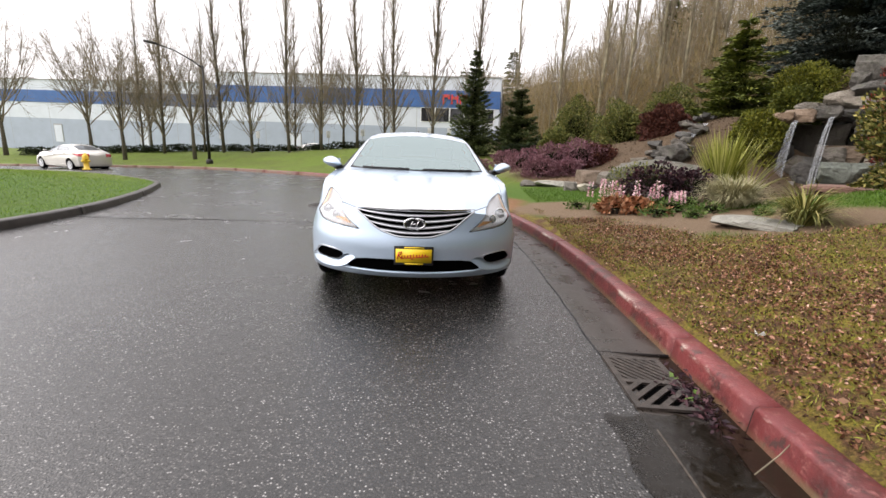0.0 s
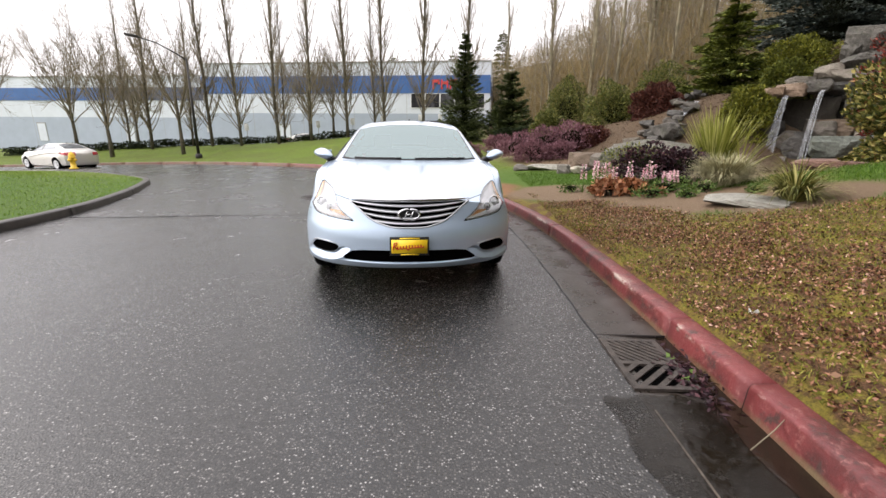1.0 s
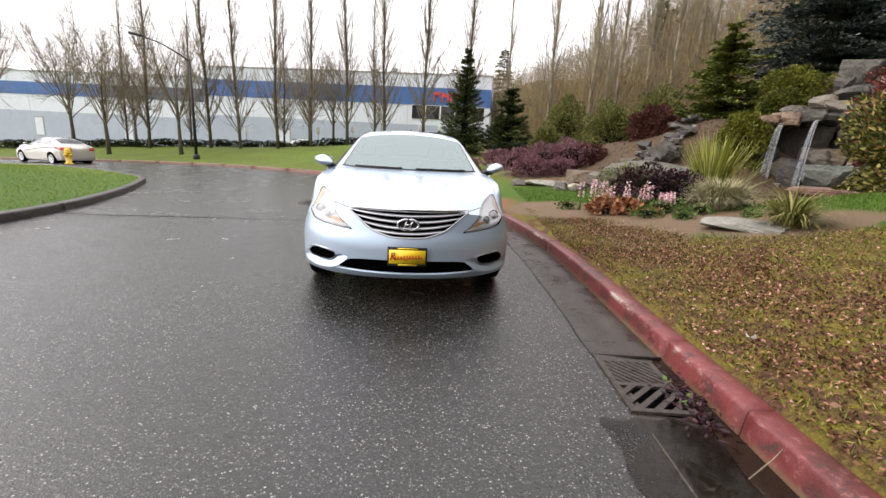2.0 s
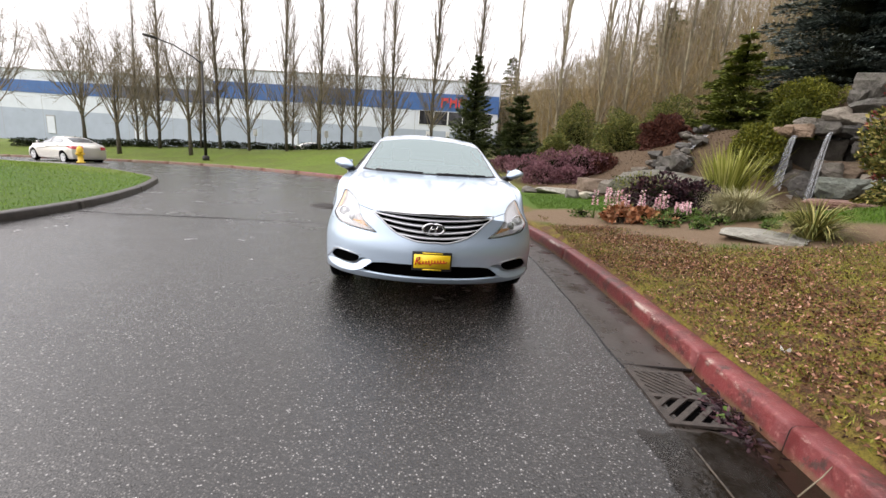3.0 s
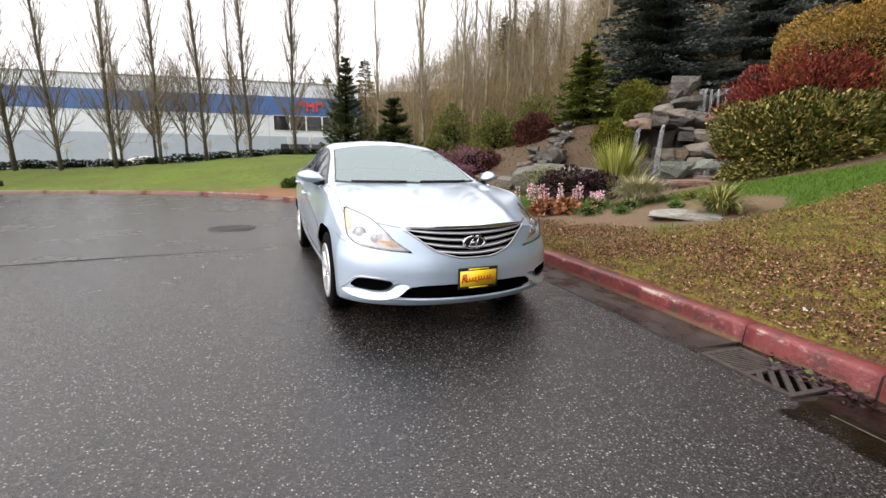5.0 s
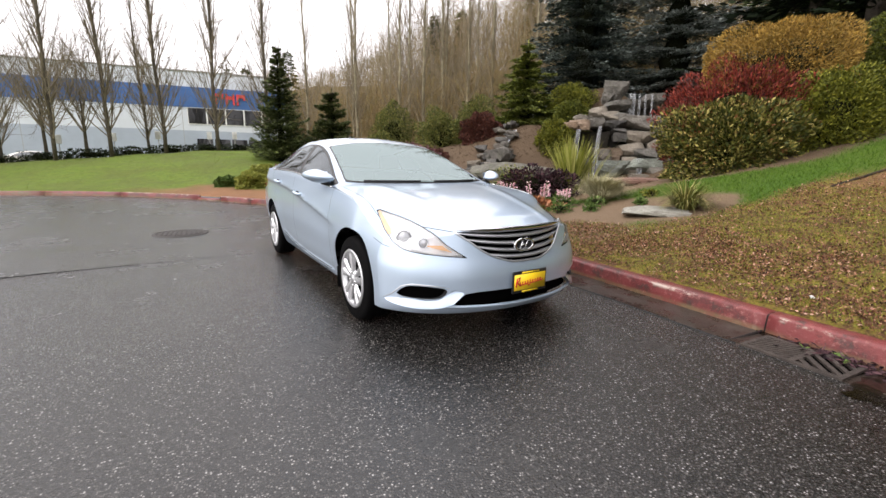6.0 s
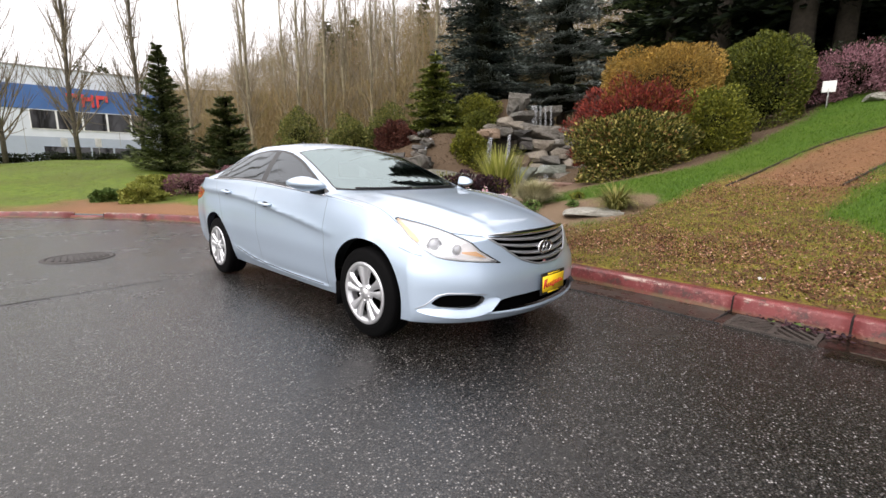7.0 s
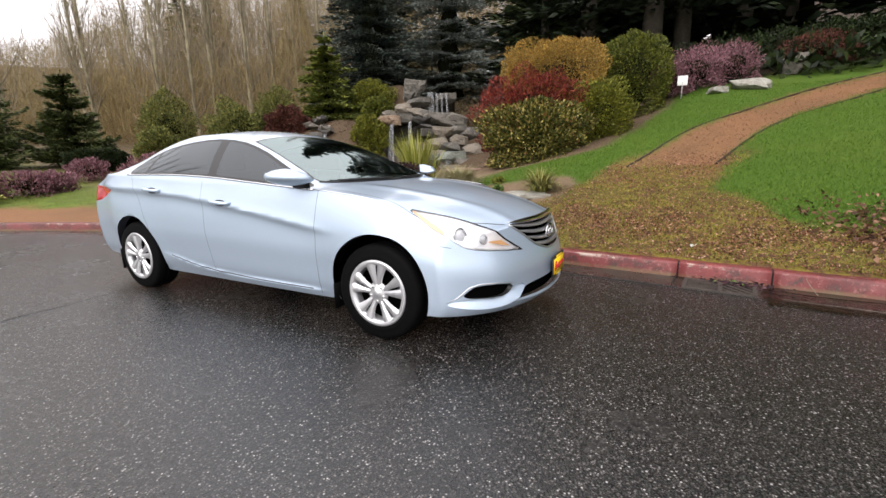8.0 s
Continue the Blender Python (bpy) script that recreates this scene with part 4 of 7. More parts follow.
def wheel_meshes():
    prof = [(.205, -.10), (.235, -.106), (.285, -.108), (.308, -.100), (.319, -.085), (.323, -.05), (.323, -.035), (.317, -.033), (.317, -.022), (.323, -.020), (.323, .0), (.323, .020), (.317, .022), (.317, .033), (.323, .035), (.323, .05), (.319, .082), (.309, .098), (.285, .107), (.255, .106), (.250, .109), (.235, .108), (.205, .10)]
    tyre = mesh_of("tyre", *lathe(prof, 48, "x"))
    rim = mesh_of("rim", *lathe([(.222, .098), (.224, .108), (.218, .115), (.198, .113), (.186, .100), (.180, .075), (.18, .02)], 48, "x"))
    back = mesh_of("backing", *lathe([(.19, .045), (.10, .04), (0.0, .04)], 32, "x"))
    hub = mesh_of("hub_cap", *lathe([(.075, .085), (.070, .098), (.050, .104), (.030, .105), (.028, .109), (0, .110)], 32, "x"))
    sp = []
    for k in range(5):
        for d in (-0.235, 0.235):
            a = 2 * math.pi * k / 5 + math.pi / 2
            th0, th1 = a + d * 0.9, a + d * 1.0
            pts = []
            for r, wd, xx in ((.055, .0150, .101), (.11, .0195, .108), (.16, .029, .111), (.212, .0440, .110)):
                th = th0 + (th1 - th0) * (r - .055) / .157
                c = np.array([math.cos(th), math.sin(th)])
                n = np.array([-c[1], c[0]])
                for sgn, dx in ((-1, -.016), (-0.75, 0), (0.75, 0), (1, -.016)):
                    q = c * r + n * wd * sgn
                    pts.append((xx + dx, q[0], q[1]))
            f = [(i * 4 + j, i * 4 + j + 1, (i + 1) * 4 + j + 1, (i + 1) * 4 + j) for i in range(3) for j in range(3)]
            sp.append((np.array(pts), f))
    nuts = []
    for k in range(5):
        a = 2 * math.pi * k / 5 + math.pi / 2 + .63
        nuts.append(tube([(.085, .052 * math.cos(a), .052 * math.sin(a)), (.108, .052 * math.cos(a), .052 * math.sin(a))], .008, 6))
    return {"tyre": tyre}, [("rim", rim, SILVER), ("backing", back, CAVITY), ("hub_cap", hub, SILVER)] + [("spoke", mesh_of("spoke", *s), SILVER) for s in sp] + [("wheel_nut", mesh_of("wheel_nut", *s), CHROME) for s in nuts]


WHEEL_ME, WHEEL_PARTS = wheel_meshes()


def welded(vf):
    bm = bmesh.new()
    vs = [bm.verts.new(p) for p in vf[0]]
    for q in vf[1]:
        if len(set(q)) > 2:
            bm.faces.new([vs[i] for i in q])
    bmesh.ops.remove_doubles(bm, verts=bm.verts, dist=0.0005)
    return bm


def strip_on(f, lo, hi, n, radius, sides=5):
    ts = np.linspace(lo, hi, n)
    return tube([f(t) for t in ts], radius, sides)


def shoulder(y):
    """A point on the top edge of the front wing at station y."""
    X, Z = section(y)
    x, z = float(X[NL - 1]), float(Z[NL - 1])
    return x - .001, y + (1 - float(ease(Y_FRONT, 0.15, y))) * (float(nose(x, z)) - Y_FRONT), z - .002


def build_sedan(name, m, paint, label, group, plate=True):
    car = thing(name, None, label, "car", group, m=m)
    half = body_half()
    for yc in (0.0, 2.795):
        _, half = clip(*half, wheel_arch(yc)(half[0]))
    glass, half = clip(*half, side_glass_region(half[0]))
    screen, half = clip(*half, screen_region(half[0]))
    rear, half = clip(*half, rear_screen_region(half[0]))
    lamp, half = clip(*half, lamp_region(half[0]))
    seal, lamp = clip(*lamp, -.004 - lamp_region(lamp[0]))
    grille, half = clip(*half, grille_region(half[0]))
    intake, half = clip(*half, intake_region(half[0]))
    fog, half = clip(*half, fog_region(half[0]))
    blade, half = clip(*half, blade_region(half[0]))
    tail_l, half = clip(*half, tail_lamp_region(half[0]))
    seams = []

    def seam(mesh, line_at, where, w=.0016):
        """Cuts a narrow shut line along line_at = 0 where the mask holds."""
        low, high = clip(*mesh, line_at(mesh[0]) - w)
        line, low = clip(*low, -line_at(low[0]) - w)
        mid = np.array([np.mean(line[0][list(q)], 0) for q in line[1]]).reshape(-1, 3)
        keep = where(mid) if len(mid) else []
        seams.append((line[0], [q for q, k in zip(line[1], keep) if k]))
        return joined(low, high, (line[0], [q for q, k in zip(line[1], keep) if not k]))
    door = lambda p: (p[:, 2] < zs_(p[:, 1]) + .012) & (p[:, 0] > .5) & (p[:, 2] > .25)
    half = seam(half, lambda p: p[:, 1] - .50 + .06 * (p[:, 2] - .6), door)
    half = seam(half, lambda p: p[:, 1] - 1.71 - .06 * (p[:, 2] - .6), door)
    half = seam(half, lambda p: p[:, 1] - 2.52 - .55 * np.maximum(0, p[:, 2] - .62) + .12 * np.maximum(0, .62 - p[:, 2]), door)
    half = seam(half, lambda p: p[:, 0] - (.80 - .10 * ease(-.2, -.62, p[:, 1])), lambda p: (p[:, 1] < .5) & (p[:, 1] > -.62) & (p[:, 2] > .76), .0018)
    half = seam(half, lambda p: p[:, 2] - .752 - .16 * (p[:, 0] - .485), lambda p: (p[:, 1] < -.5) & (p[:, 0] > .485) & (p[:, 0] < .68), .0022)
    half = seam(half, lambda p: p[:, 2] - .66 - .22 * (p[:, 1] + .45), lambda p: (p[:, 1] > -.50) & (p[:, 1] < -.33) & (p[:, 0] > .7), .0014)
    half = seam(half, lambda p: p[:, 2] - rocker_(p[:, 1]) - .004, lambda p: (p[:, 1] > .58) & (p[:, 1] < 2.28) & (p[:, 0] > .5), .0035)
    gaps = joined(*seams)
    part("body", welded(joined(half, mirrored(half))), paint, car)
    part("panel_gap", joined(gaps, mirrored(gaps)), GAP, car)
    rim, screen = clip(*screen, -.014 - screen_region(screen[0]))
    part("screen_seal", joined(rim, mirrored(rim)), BLACK_PLASTIC, car, "black rubber seal round the windscreen")
    part("windscreen", joined(screen, mirrored(screen)), CLEAR, car, "windscreen with reflected sky")
    part("rear_window", joined(rear, mirrored(rear)), TINT, car)
    frame_, glass = clip(*glass, -.016 - side_glass_region(glass[0]))
    pillar, glass = clip(*glass, np.abs(glass[0][:, 1] - 1.655 - .12 * (glass[0][:, 2] - 1.2)) - .050)
    front_g, rear_g = clip(*glass, glass[0][:, 1] - 1.66)
    post, rear_g = clip(*rear_g, np.abs(rear_g[0][:, 1] - 2.56 + .25 * (rear_g[0][:, 2] - 1.15)) - .020)
    quarter, rear_g = clip(*rear_g, 2.56 - .25 * (rear_g[0][:, 2] - 1.15) - rear_g[0][:, 1])
    for flip in (False, True):
        fl = mirrored if flip else (lambda q: q)
        sgn = -1 if flip else 1
        part("front_door_window", fl(front_g), TINT, car, "dark tinted door glass")
        part("rear_door_window", fl(rear_g), TINT, car, "dark tinted door glass")
        part("quarter_window", fl(quarter), TINT, car)
        part("window_frame", fl(frame_), BLACK_PLASTIC, car, "black rubber frame round the side glass")
        part("door_pillar", fl(pillar), BLACK_PLASTIC, car, "black door pillar")
        part("quarter_post", fl(post), BLACK_PLASTIC, car)
        part("lamp_seal", fl((np.asarray(seal[0]) + (0, .004, 0), seal[1])), GAP, car)
        lm = part("headlight", fl(lamp), LENS, car, "clear swept-back headlight")
        into = np.array([-.45, .85, -.25])
        L0 = np.asarray(lamp[0])
        rise = np.clip(-(lamp_region(L0)) / .05, 0, 1)[:, None]
        bowl = L0 + into * (.012 + .045 * rise)
        part("reflector_bowl", fl((bowl, lamp[1])), LAMP_SHELL, lm, "bright silver reflector inside the lamp")
        nn, uu = unit(np.array([.42, -.88, .22])), unit(np.array([.88, .42, 0]))
        vv = np.cross(nn, uu)
        for (px, py, pz), r in (((.735, -.520, .706), .046), ((.655, -.640, .680), .030)):
            mid = np.array([px, py, pz])
            loop = [mid + uu * r * math.cos(a) + vv * r * math.sin(a) for a in np.linspace(0, 2 * math.pi, 25)]
            part("projector_ring", fl(tube(loop, r * .16, 6, cap=False)), CHROME, lm, "chrome projector ring")
            eye_v, eye_f = lathe([(r * .86, 0), (r * .8, r * .22), (r * .5, r * .46), (.002, r * .56)], 18)
            eye_v = mid + eye_v[:, :1] * uu + eye_v[:, 1:2] * vv + (eye_v[:, 2:] - .006) * nn
            part("projector_eye", fl((eye_v, eye_f)), LAMP_EYE, lm, "grey glass projector eye")
        front, _ = clip(L0, lamp[1], L0[:, 1] + .685)
        front, _ = clip(*front, .020 + lamp_region(front[0]))
        front, _ = clip(*front, np.maximum(front[0][:, 2] - .672, .612 + .25 * (front[0][:, 0] - .45) - front[0][:, 2]))
        back, _ = clip(L0, lamp[1], -.45 - L0[:, 1])
        back, _ = clip(*back, .007 + lamp_region(back[0]))
        along = .81 * back[0][:, 0] - .58 * back[0][:, 1]
        su, sv = .58 * back[0][:, 0] + .81 * back[0][:, 1], .8 * back[0][:, 2] - .6 * along
        back, _ = clip(*back, field(su, sv, [(.05, -.04), (.17, .06), (.25, .16), (.33, .27), (.30, .27), (.20, .168), (.12, .085)]))
        for piece, deep, skin in ((front, .016, AMBER), (back, .006, AMBER_PALE)):
            if len(piece[1]):
                part("turn_signal", fl((np.asarray(piece[0]) + into * deep, piece[1])), skin, lm, "amber turn signal")
        part("lamp_brow", fl(tube([(x_, float(nose(x_, z_)) + .010, z_) for x_, z_ in ((.455, .606), (.53, .608), (.61, .616), (.68, .626), (.735, .640))], [.004, .006, .007, .006, .004], 6)), WHITE, lm, "bright strip along the lamp's lower edge")
        fv = np.asarray(fog[0])
        part("fog_recess", fl((fv + (0, .030, 0), fog[1])), CAVITY, car, "black fog lamp recess")
        edge = FOG[np.argsort(np.arctan2(FOG[:, 1] - .37, FOG[:, 0] - .69))]
        wall_v = np.array([(x_, float(nose(x_, z_)) + k, z_) for x_, z_ in edge for k in (-.001, .031)])
        n_e = len(edge)
        part("fog_wall", fl((wall_v, [(2 * i, 2 * i + 1, 2 * ((i + 1) % n_e) + 1, 2 * ((i + 1) % n_e)) for i in range(n_e)])), BLACK_PLASTIC, car)
        bv = np.asarray(blade[0]).copy()
        low_z = np.interp(bv[:, 0], [.45, .505, .565, .69, .80, .885], [.376, .334, .284, .262, .270, .300])
        top_z = np.interp(bv[:, 0], [.45, .565, .605, .66, .815, .885], [.377, .392, .350, .335, .338, .301])
        q = np.clip((bv[:, 2] - low_z) / np.maximum(top_z - low_z, .01), 0, 1)
        fade_ = np.clip((bv[:, 0] - .45) / .09, 0, 1) * np.clip((.885 - bv[:, 0]) / .06, 0, 1)
        bv[:, 1] += fade_ * (.055 * q - .024)
        part("fog_blade", welded(fl((bv, blade[1]))), paint, car, "body-coloured blade sweeping under the fog lamp")
        part("fog_surround", fl(tube([(x_, float(nose(x_, z_)) - .001, z_) for x_, z_ in ((.875, .312), (.842, .345), (.80, .406), (.757, .423), (.66, .419), (.555, .404))], [.002, .004, .005, .005, .005, .002], 6)), TRIM_SILVER, car)
        part("tail_light", fl(tail_l), RED_LENS, car, "red wrap-around tail light")
        part("belt_trim", fl(strip_on(lambda t: (float(np.interp(float(belt_(t)), section(t)[1][NL - 10:NL + 8], section(t)[0][NL - 10:NL + 8])) + .004, t, float(belt_(t))), .52, 2.84, 60, .007)), CHROME, car, "thin chrome belt moulding")
        part("fender_trim", fl(strip_on(shoulder, -.04, .52, 24, .0045)), CHROME, car, "chrome strip from lamp to belt line")
        for y in (1.47, 2.40):
            zl = float(line_(y)) + .018
            xo = float(np.interp(zl, section(y)[1][:NL], section(y)[0][:NL]))
            v, f = tube([(xo - .01, y - .115, zl), (xo + .022, y - .095, zl), (xo + .034, y - .03, zl + .003), (xo + .034, y + .05, zl + .006), (xo + .022, y + .10, zl + .008), (xo - .01, y + .115, zl + .008)], [.012, .014, .015, .015, .014, .012], 8)
            part("door_handle", fl((v, f)), paint, car)
            part("handle_cup", fl(lathe_cup(xo, y, zl)), GAP, car)
        # mirror: base, housing and glass
        bm = bmesh.new()
        bmesh.ops.create_uvsphere(bm, u_segments=24, v_segments=14, radius=1)
        for v in bm.verts:
            x, y, z = v.co
            back = 0.33 if y > 0.33 else y
            zz = z * (.066 if z > 0 else .050) * (1 - .42 * max(0, x) ** 1.5) * (1 - .22 * max(0, -y))
            v.co = Vector((sgn * (.972 - .035 * flip + x * .112), .735 - .06 * flip + back * .150 + .075 * x, 1.058 + zz + .022 * x * (1 if z > 0 else .4)))
        if flip:
            bmesh.ops.reverse_faces(bm, faces=bm.faces)
        mi = part("wing_mirror", bm, paint, car, "body-coloured wing mirror")
        part("mirror_glass", fl((np.array([(.885, .735, 1.018), (1.04, .850, 1.040), (1.05, .856, 1.098), (.885, .735, 1.105)]) + np.array([0, .012, 0]) + np.array([-.035, -.06, 0]) * flip, [(0, 3, 2, 1)])), MIRROR, mi)
        part("mirror_arm", fl(tube([(.82, .66 - .04 * flip, 1.00), (.87, .69 - .05 * flip, 1.015), (.94 - .035 * flip, .73 - .06 * flip, 1.022)], [.036, .032, .028], 8)), BLACK_PLASTIC, mi)
        part("sail_panel", fl((np.array([(.866, .56, .990), (.868, .76, 1.003), (.815, .76, 1.075)]), [(0, 1, 2)])), BLACK_PLASTIC, car)
        for yc in (0.0, 2.795):
            build_wheel(car, yc, sgn, WHEEL_ME, WHEEL_PARTS)
            n, ring = 20, []
            ths = np.linspace(-.35, math.pi + .35, n)
            v = [(x, yc + r * math.cos(t), .335 + r * math.sin(t)) for t in ths for x, r in ((.845, .379), (.82, .386), (.50, .386))]
            f = [(i * 3 + j, (i + 1) * 3 + j, (i + 1) * 3 + j + 1, i * 3 + j + 1) for i in range(n - 1) for j in range(2)]
            part("wheel_well", fl((np.array(v), f)), CAVITY, car)
        part("mud_flap", fl(box_vf(.70, .885, 3.155, 3.165, .16, .36)), RUBBER, car)
        part("mud_flap", fl(box_vf(.72, .895, .368, .378, .16, .34)), RUBBER, car)
    # grille: recessed backing, bars, surround, badge
    both = joined(grille, mirrored(grille))
    part("grille_backing", (np.asarray(both[0]) + (0, .05, 0), both[1]), CAVITY, car)
    for zc, sag in ((.716, .022), (.670, .034), (.624, .046), (.584, .050)):
        lim = .47
        while lim > .1 and GRILLE_LO(lim) > zc + sag * (lim / .4) ** 2 + .004:
            lim -= .005
        bar = np.array([(t, float(nose(t, zc + sag * (t / .4) ** 2)) + .010, zc + sag * (t / .4) ** 2) for t in np.linspace(-lim, lim, 31)])
        v, f = tube(bar, 1.0, 8)
        c = np.repeat(bar, 8, 0)
        taper = np.repeat(np.clip(1.10 - np.abs(np.linspace(-1, 1, 31)) ** 6, .35, 1), 8)[:, None]
        d = (v - c) * np.array([.012, .020, .0088]) * taper
        d[:, 2] += d[:, 1] * .25
        part("grille_bar", (c + d, f), TRIM_SILVER, car, "silver grille bar")
    part("grille_surround", tube([(t, float(nose(t, GRILLE_LO(abs(t)))) - .001, float(GRILLE_LO(abs(t)))) for t in np.linspace(-.485, .485, 49)], .007, 6), TRIM_SILVER, car)
    lip = np.array([(t, float(nose(t, .757)) + .004, .760 + .006 * (t / .48) ** 2) for t in np.linspace(-.485, .485, 41)])
    v, f = tube(lip, 1.0, 10)
    c = np.repeat(lip, 10, 0)
    taper = np.repeat(np.clip(1.05 - np.abs(np.linspace(-1, 1, 41)) ** 4, .15, 1), 10)[:, None]
    part("hood_lip", (c + (v - c) * np.array([.010, .020, .019]) * taper, f), CHROME, car, "chrome strip along the bonnet's front edge")
    ey, ez = float(nose(0, .655)) - .012, .655
    th_ = np.linspace(0, 2 * math.pi, 33)
    badge = part("badge", tube([(.082 * math.cos(a), ey, ez + .042 * math.sin(a)) for a in th_], .009, 8, cap=False), CHROME, car, "chrome oval badge")
    part("badge_field", (np.array([(.080 * math.cos(a), ey + .006, ez + .040 * math.sin(a)) for a in th_[:-1]]), [tuple(range(32))]), GAP, badge, "dark field of the badge")
    part("badge_mark", tube([(-.034, ey, ez - .026), (-.012, ey, ez + .024)], .007, 6), CHROME, badge)
    part("badge_mark", tube([(.012, ey, ez - .024), (.034, ey, ez + .026)], .007, 6), CHROME, badge)
    part("badge_mark", tube([(-.024, ey, ez - .002), (.024, ey, ez + .002)], .006, 6), CHROME, badge)
    both = joined(intake, mirrored(intake))
    part("lower_intake", (np.asarray(both[0]) + (0, .035, 0), both[1]), CAVITY, car, "black lower air intake")
    part("intake_lip", tube([(t, float(nose(t, .270)) - .003, .268 + .012 * (t / .6) ** 2) for t in np.linspace(-.62, .62, 37)], .011, 6), paint, car)
    if plate:
        pl = part("number_plate", box(-.153, .153, -.955, -.945, .342, .492, .004), BLACK_PLASTIC, car, "black plate frame with a yellow dealer plate")
        part("plate_panel", box_vf(-.140, .140, -.959, -.9555, .362, .470), PLATE_YELLOW, pl)
        part("plate_panel", box_vf(-.075, .080, -.9585, -.9552, .4765, .4855), PLATE_YELLOW, pl)
        part("plate_panel", box_vf(-.070, .075, -.9585, -.9552, .3475, .3565), PLATE_YELLOW, pl)
        sc = np.linspace(0, 1, 150)
        loops = [(-.098 + .205 * t + .0055 * math.cos(t * 2 * math.pi * 9), -.9612, .405 + .016 * t + (.0115 + .013 * math.exp(-((t - .42) / .05) ** 2)) * math.sin(t * 2 * math.pi * 9)) for t in sc]
        part("script", tube(loops, .0038, 4), PLATE_RED, pl, "red looping script stroke")
        part("script", tube([(-.128, -.9612, .388), (-.118, -.9612, .445), (-.096, -.9612, .450), (-.100, -.9612, .428), (-.118, -.9612, .420), (-.104, -.9612, .405), (-.092, -.9612, .392)], .0052, 5), PLATE_RED, pl)
    # wipers
    for x0, x1, x2 in ((-.58, -.08, .0), (.06, .60, .66)):
        pts = []
        for t in np.linspace(0, 1, 9):
            x = x0 + (x1 - x0) * t
            y = .412 + .20 * (abs(x) / .74) ** 2
            xs_, zs2 = section(y)[0][::-1], section(y)[1][::-1]
            pts.append((x, y, float(np.interp(abs(x), xs_[:NT + NG], zs2[:NT + NG])) + .018))
        part("wiper", tube(pts, .008, 5), BLACK_PLASTIC, car, "black wiper blade")
    cowl = []
    for x in np.linspace(-.72, .72, 31):
        y = .41 + .20 * (abs(x) / .74) ** 2
        xs_, zs2 = section(y)[0][::-1], section(y)[1][::-1]
        cowl.append((x, y + .006, float(np.interp(abs(x), xs_[:NT + NG], zs2[:NT + NG])) - .001))
    part("cowl_strip", tube(cowl, .014, 6), BLACK_PLASTIC, car, "black cowl under the windscreen")
    # underside and cabin
    part("underbody", box(-.70, .70, -.40, 3.45, .165, .27, .02), CAVITY, car)
    part("undertray", box(-.50, .50, -.66, -.38, .175, .225, .01), CAVITY, car)
    part("dashboard", box(-.72, .72, .72, 1.10, .72, .985, .05), CABIN, car)
    part("cabin_floor", box_vf(-.78, .78, .9, 3.1, .30, .36), CABIN, car)
    for x in (-.37, .37):
        st = part("front_seat", box(x - .25, x + .25, 1.35, 1.85, .45, .62, .06), CABIN, car)
        bk = box(x - .24, x + .24, 1.78, 1.94, .58, 1.10, .06)
        bmesh.ops.rotate(bk, verts=bk.verts, cent=(x, 1.86, .58), matrix=Matrix.Rotation(radians(-14), 3, "X"))
        part("backrest", bk, CABIN, st)
        part("headrest", box(x - .13, x + .13, 1.98, 2.08, 1.10, 1.28, .04), CABIN, st)
    part("rear_seat", box(-.66, .66, 2.45, 2.75, .45, 1.08, .07), CABIN, car)
    v, f = tube([(.37 + .185 * math.cos(a), 1.20 + .06 * math.sin(a), .93 + .17 * math.sin(a)) for a in th_], .016, 8, cap=False)
    part("steering_wheel", (v, f), BLACK_PLASTIC, car)
    part("antenna", tube([(0, 2.35, 1.45), (0, 2.40, 1.50), (0, 2.46, 1.475)], [.02, .012, .004], 6), BLACK_PLASTIC, car)
    return car


def lathe_cup(xo, y, z):
    ring = [(xo + .0035, y + .075 * math.cos(a), z + .026 * math.sin(a)) for a in np.linspace(0, 2 * math.pi, 17)[:-1]]
    return np.array(ring), [tuple(range(16))]


CAR = pose(-0.486, 4.570, 0, 0, 0, 6.0)
build_sedan("silver_blue_sedan", CAR, BLUE_SILVER, "clean silver-blue four-door sedan parked by the red kerb", "")


# ---- plants and stones: makers ----
def boulder_mesh(seed, blocky):
    """An angular stone that fills a box of two units a side."""
    rng = np.random.default_rng(seed)
    bm = bmesh.new()
    bmesh.ops.create_cube(bm, size=2)
    bmesh.ops.subdivide_edges(bm, edges=bm.edges[:], cuts=7, use_grid_fill=True)
    cuts = [(unit(rng.normal(size=3) * [1, 1, 0.8]), rng.uniform(0.78, 1.12) if blocky else rng.uniform(0.62, 0.85)) for _ in range(9 if blocky else 14)]
    P = np.array([v.co for v in bm.verts])
    ball = unit(P) * 1.25
    P = P * (1.0 if blocky else 0.35) + ball * (0.0 if blocky else 0.65)
    for n, d in cuts:
        h = P @ n - d
        P = np.where((h > 0)[:, None], P - n * h[:, None], P)
    for q, v in enumerate(P):
        P[q] = v * (1 + 0.07 * noise.noise(Vector(v * 1.9 + seed)) + 0.045 * noise.noise(Vector((v[0] * 3.1, v[1] * 3.1, v[2] * 6.0)) - Vector((seed, 0, 0))) + 0.03 * noise.noise(Vector(v * 9.0 + seed)))
    lo, hi = P.min(0), P.max(0)
    P = (P - (lo + hi) / 2) / ((hi - lo) / 2)
    for v, p in zip(bm.verts, P):
        v.co = Vector(p)
    return bm


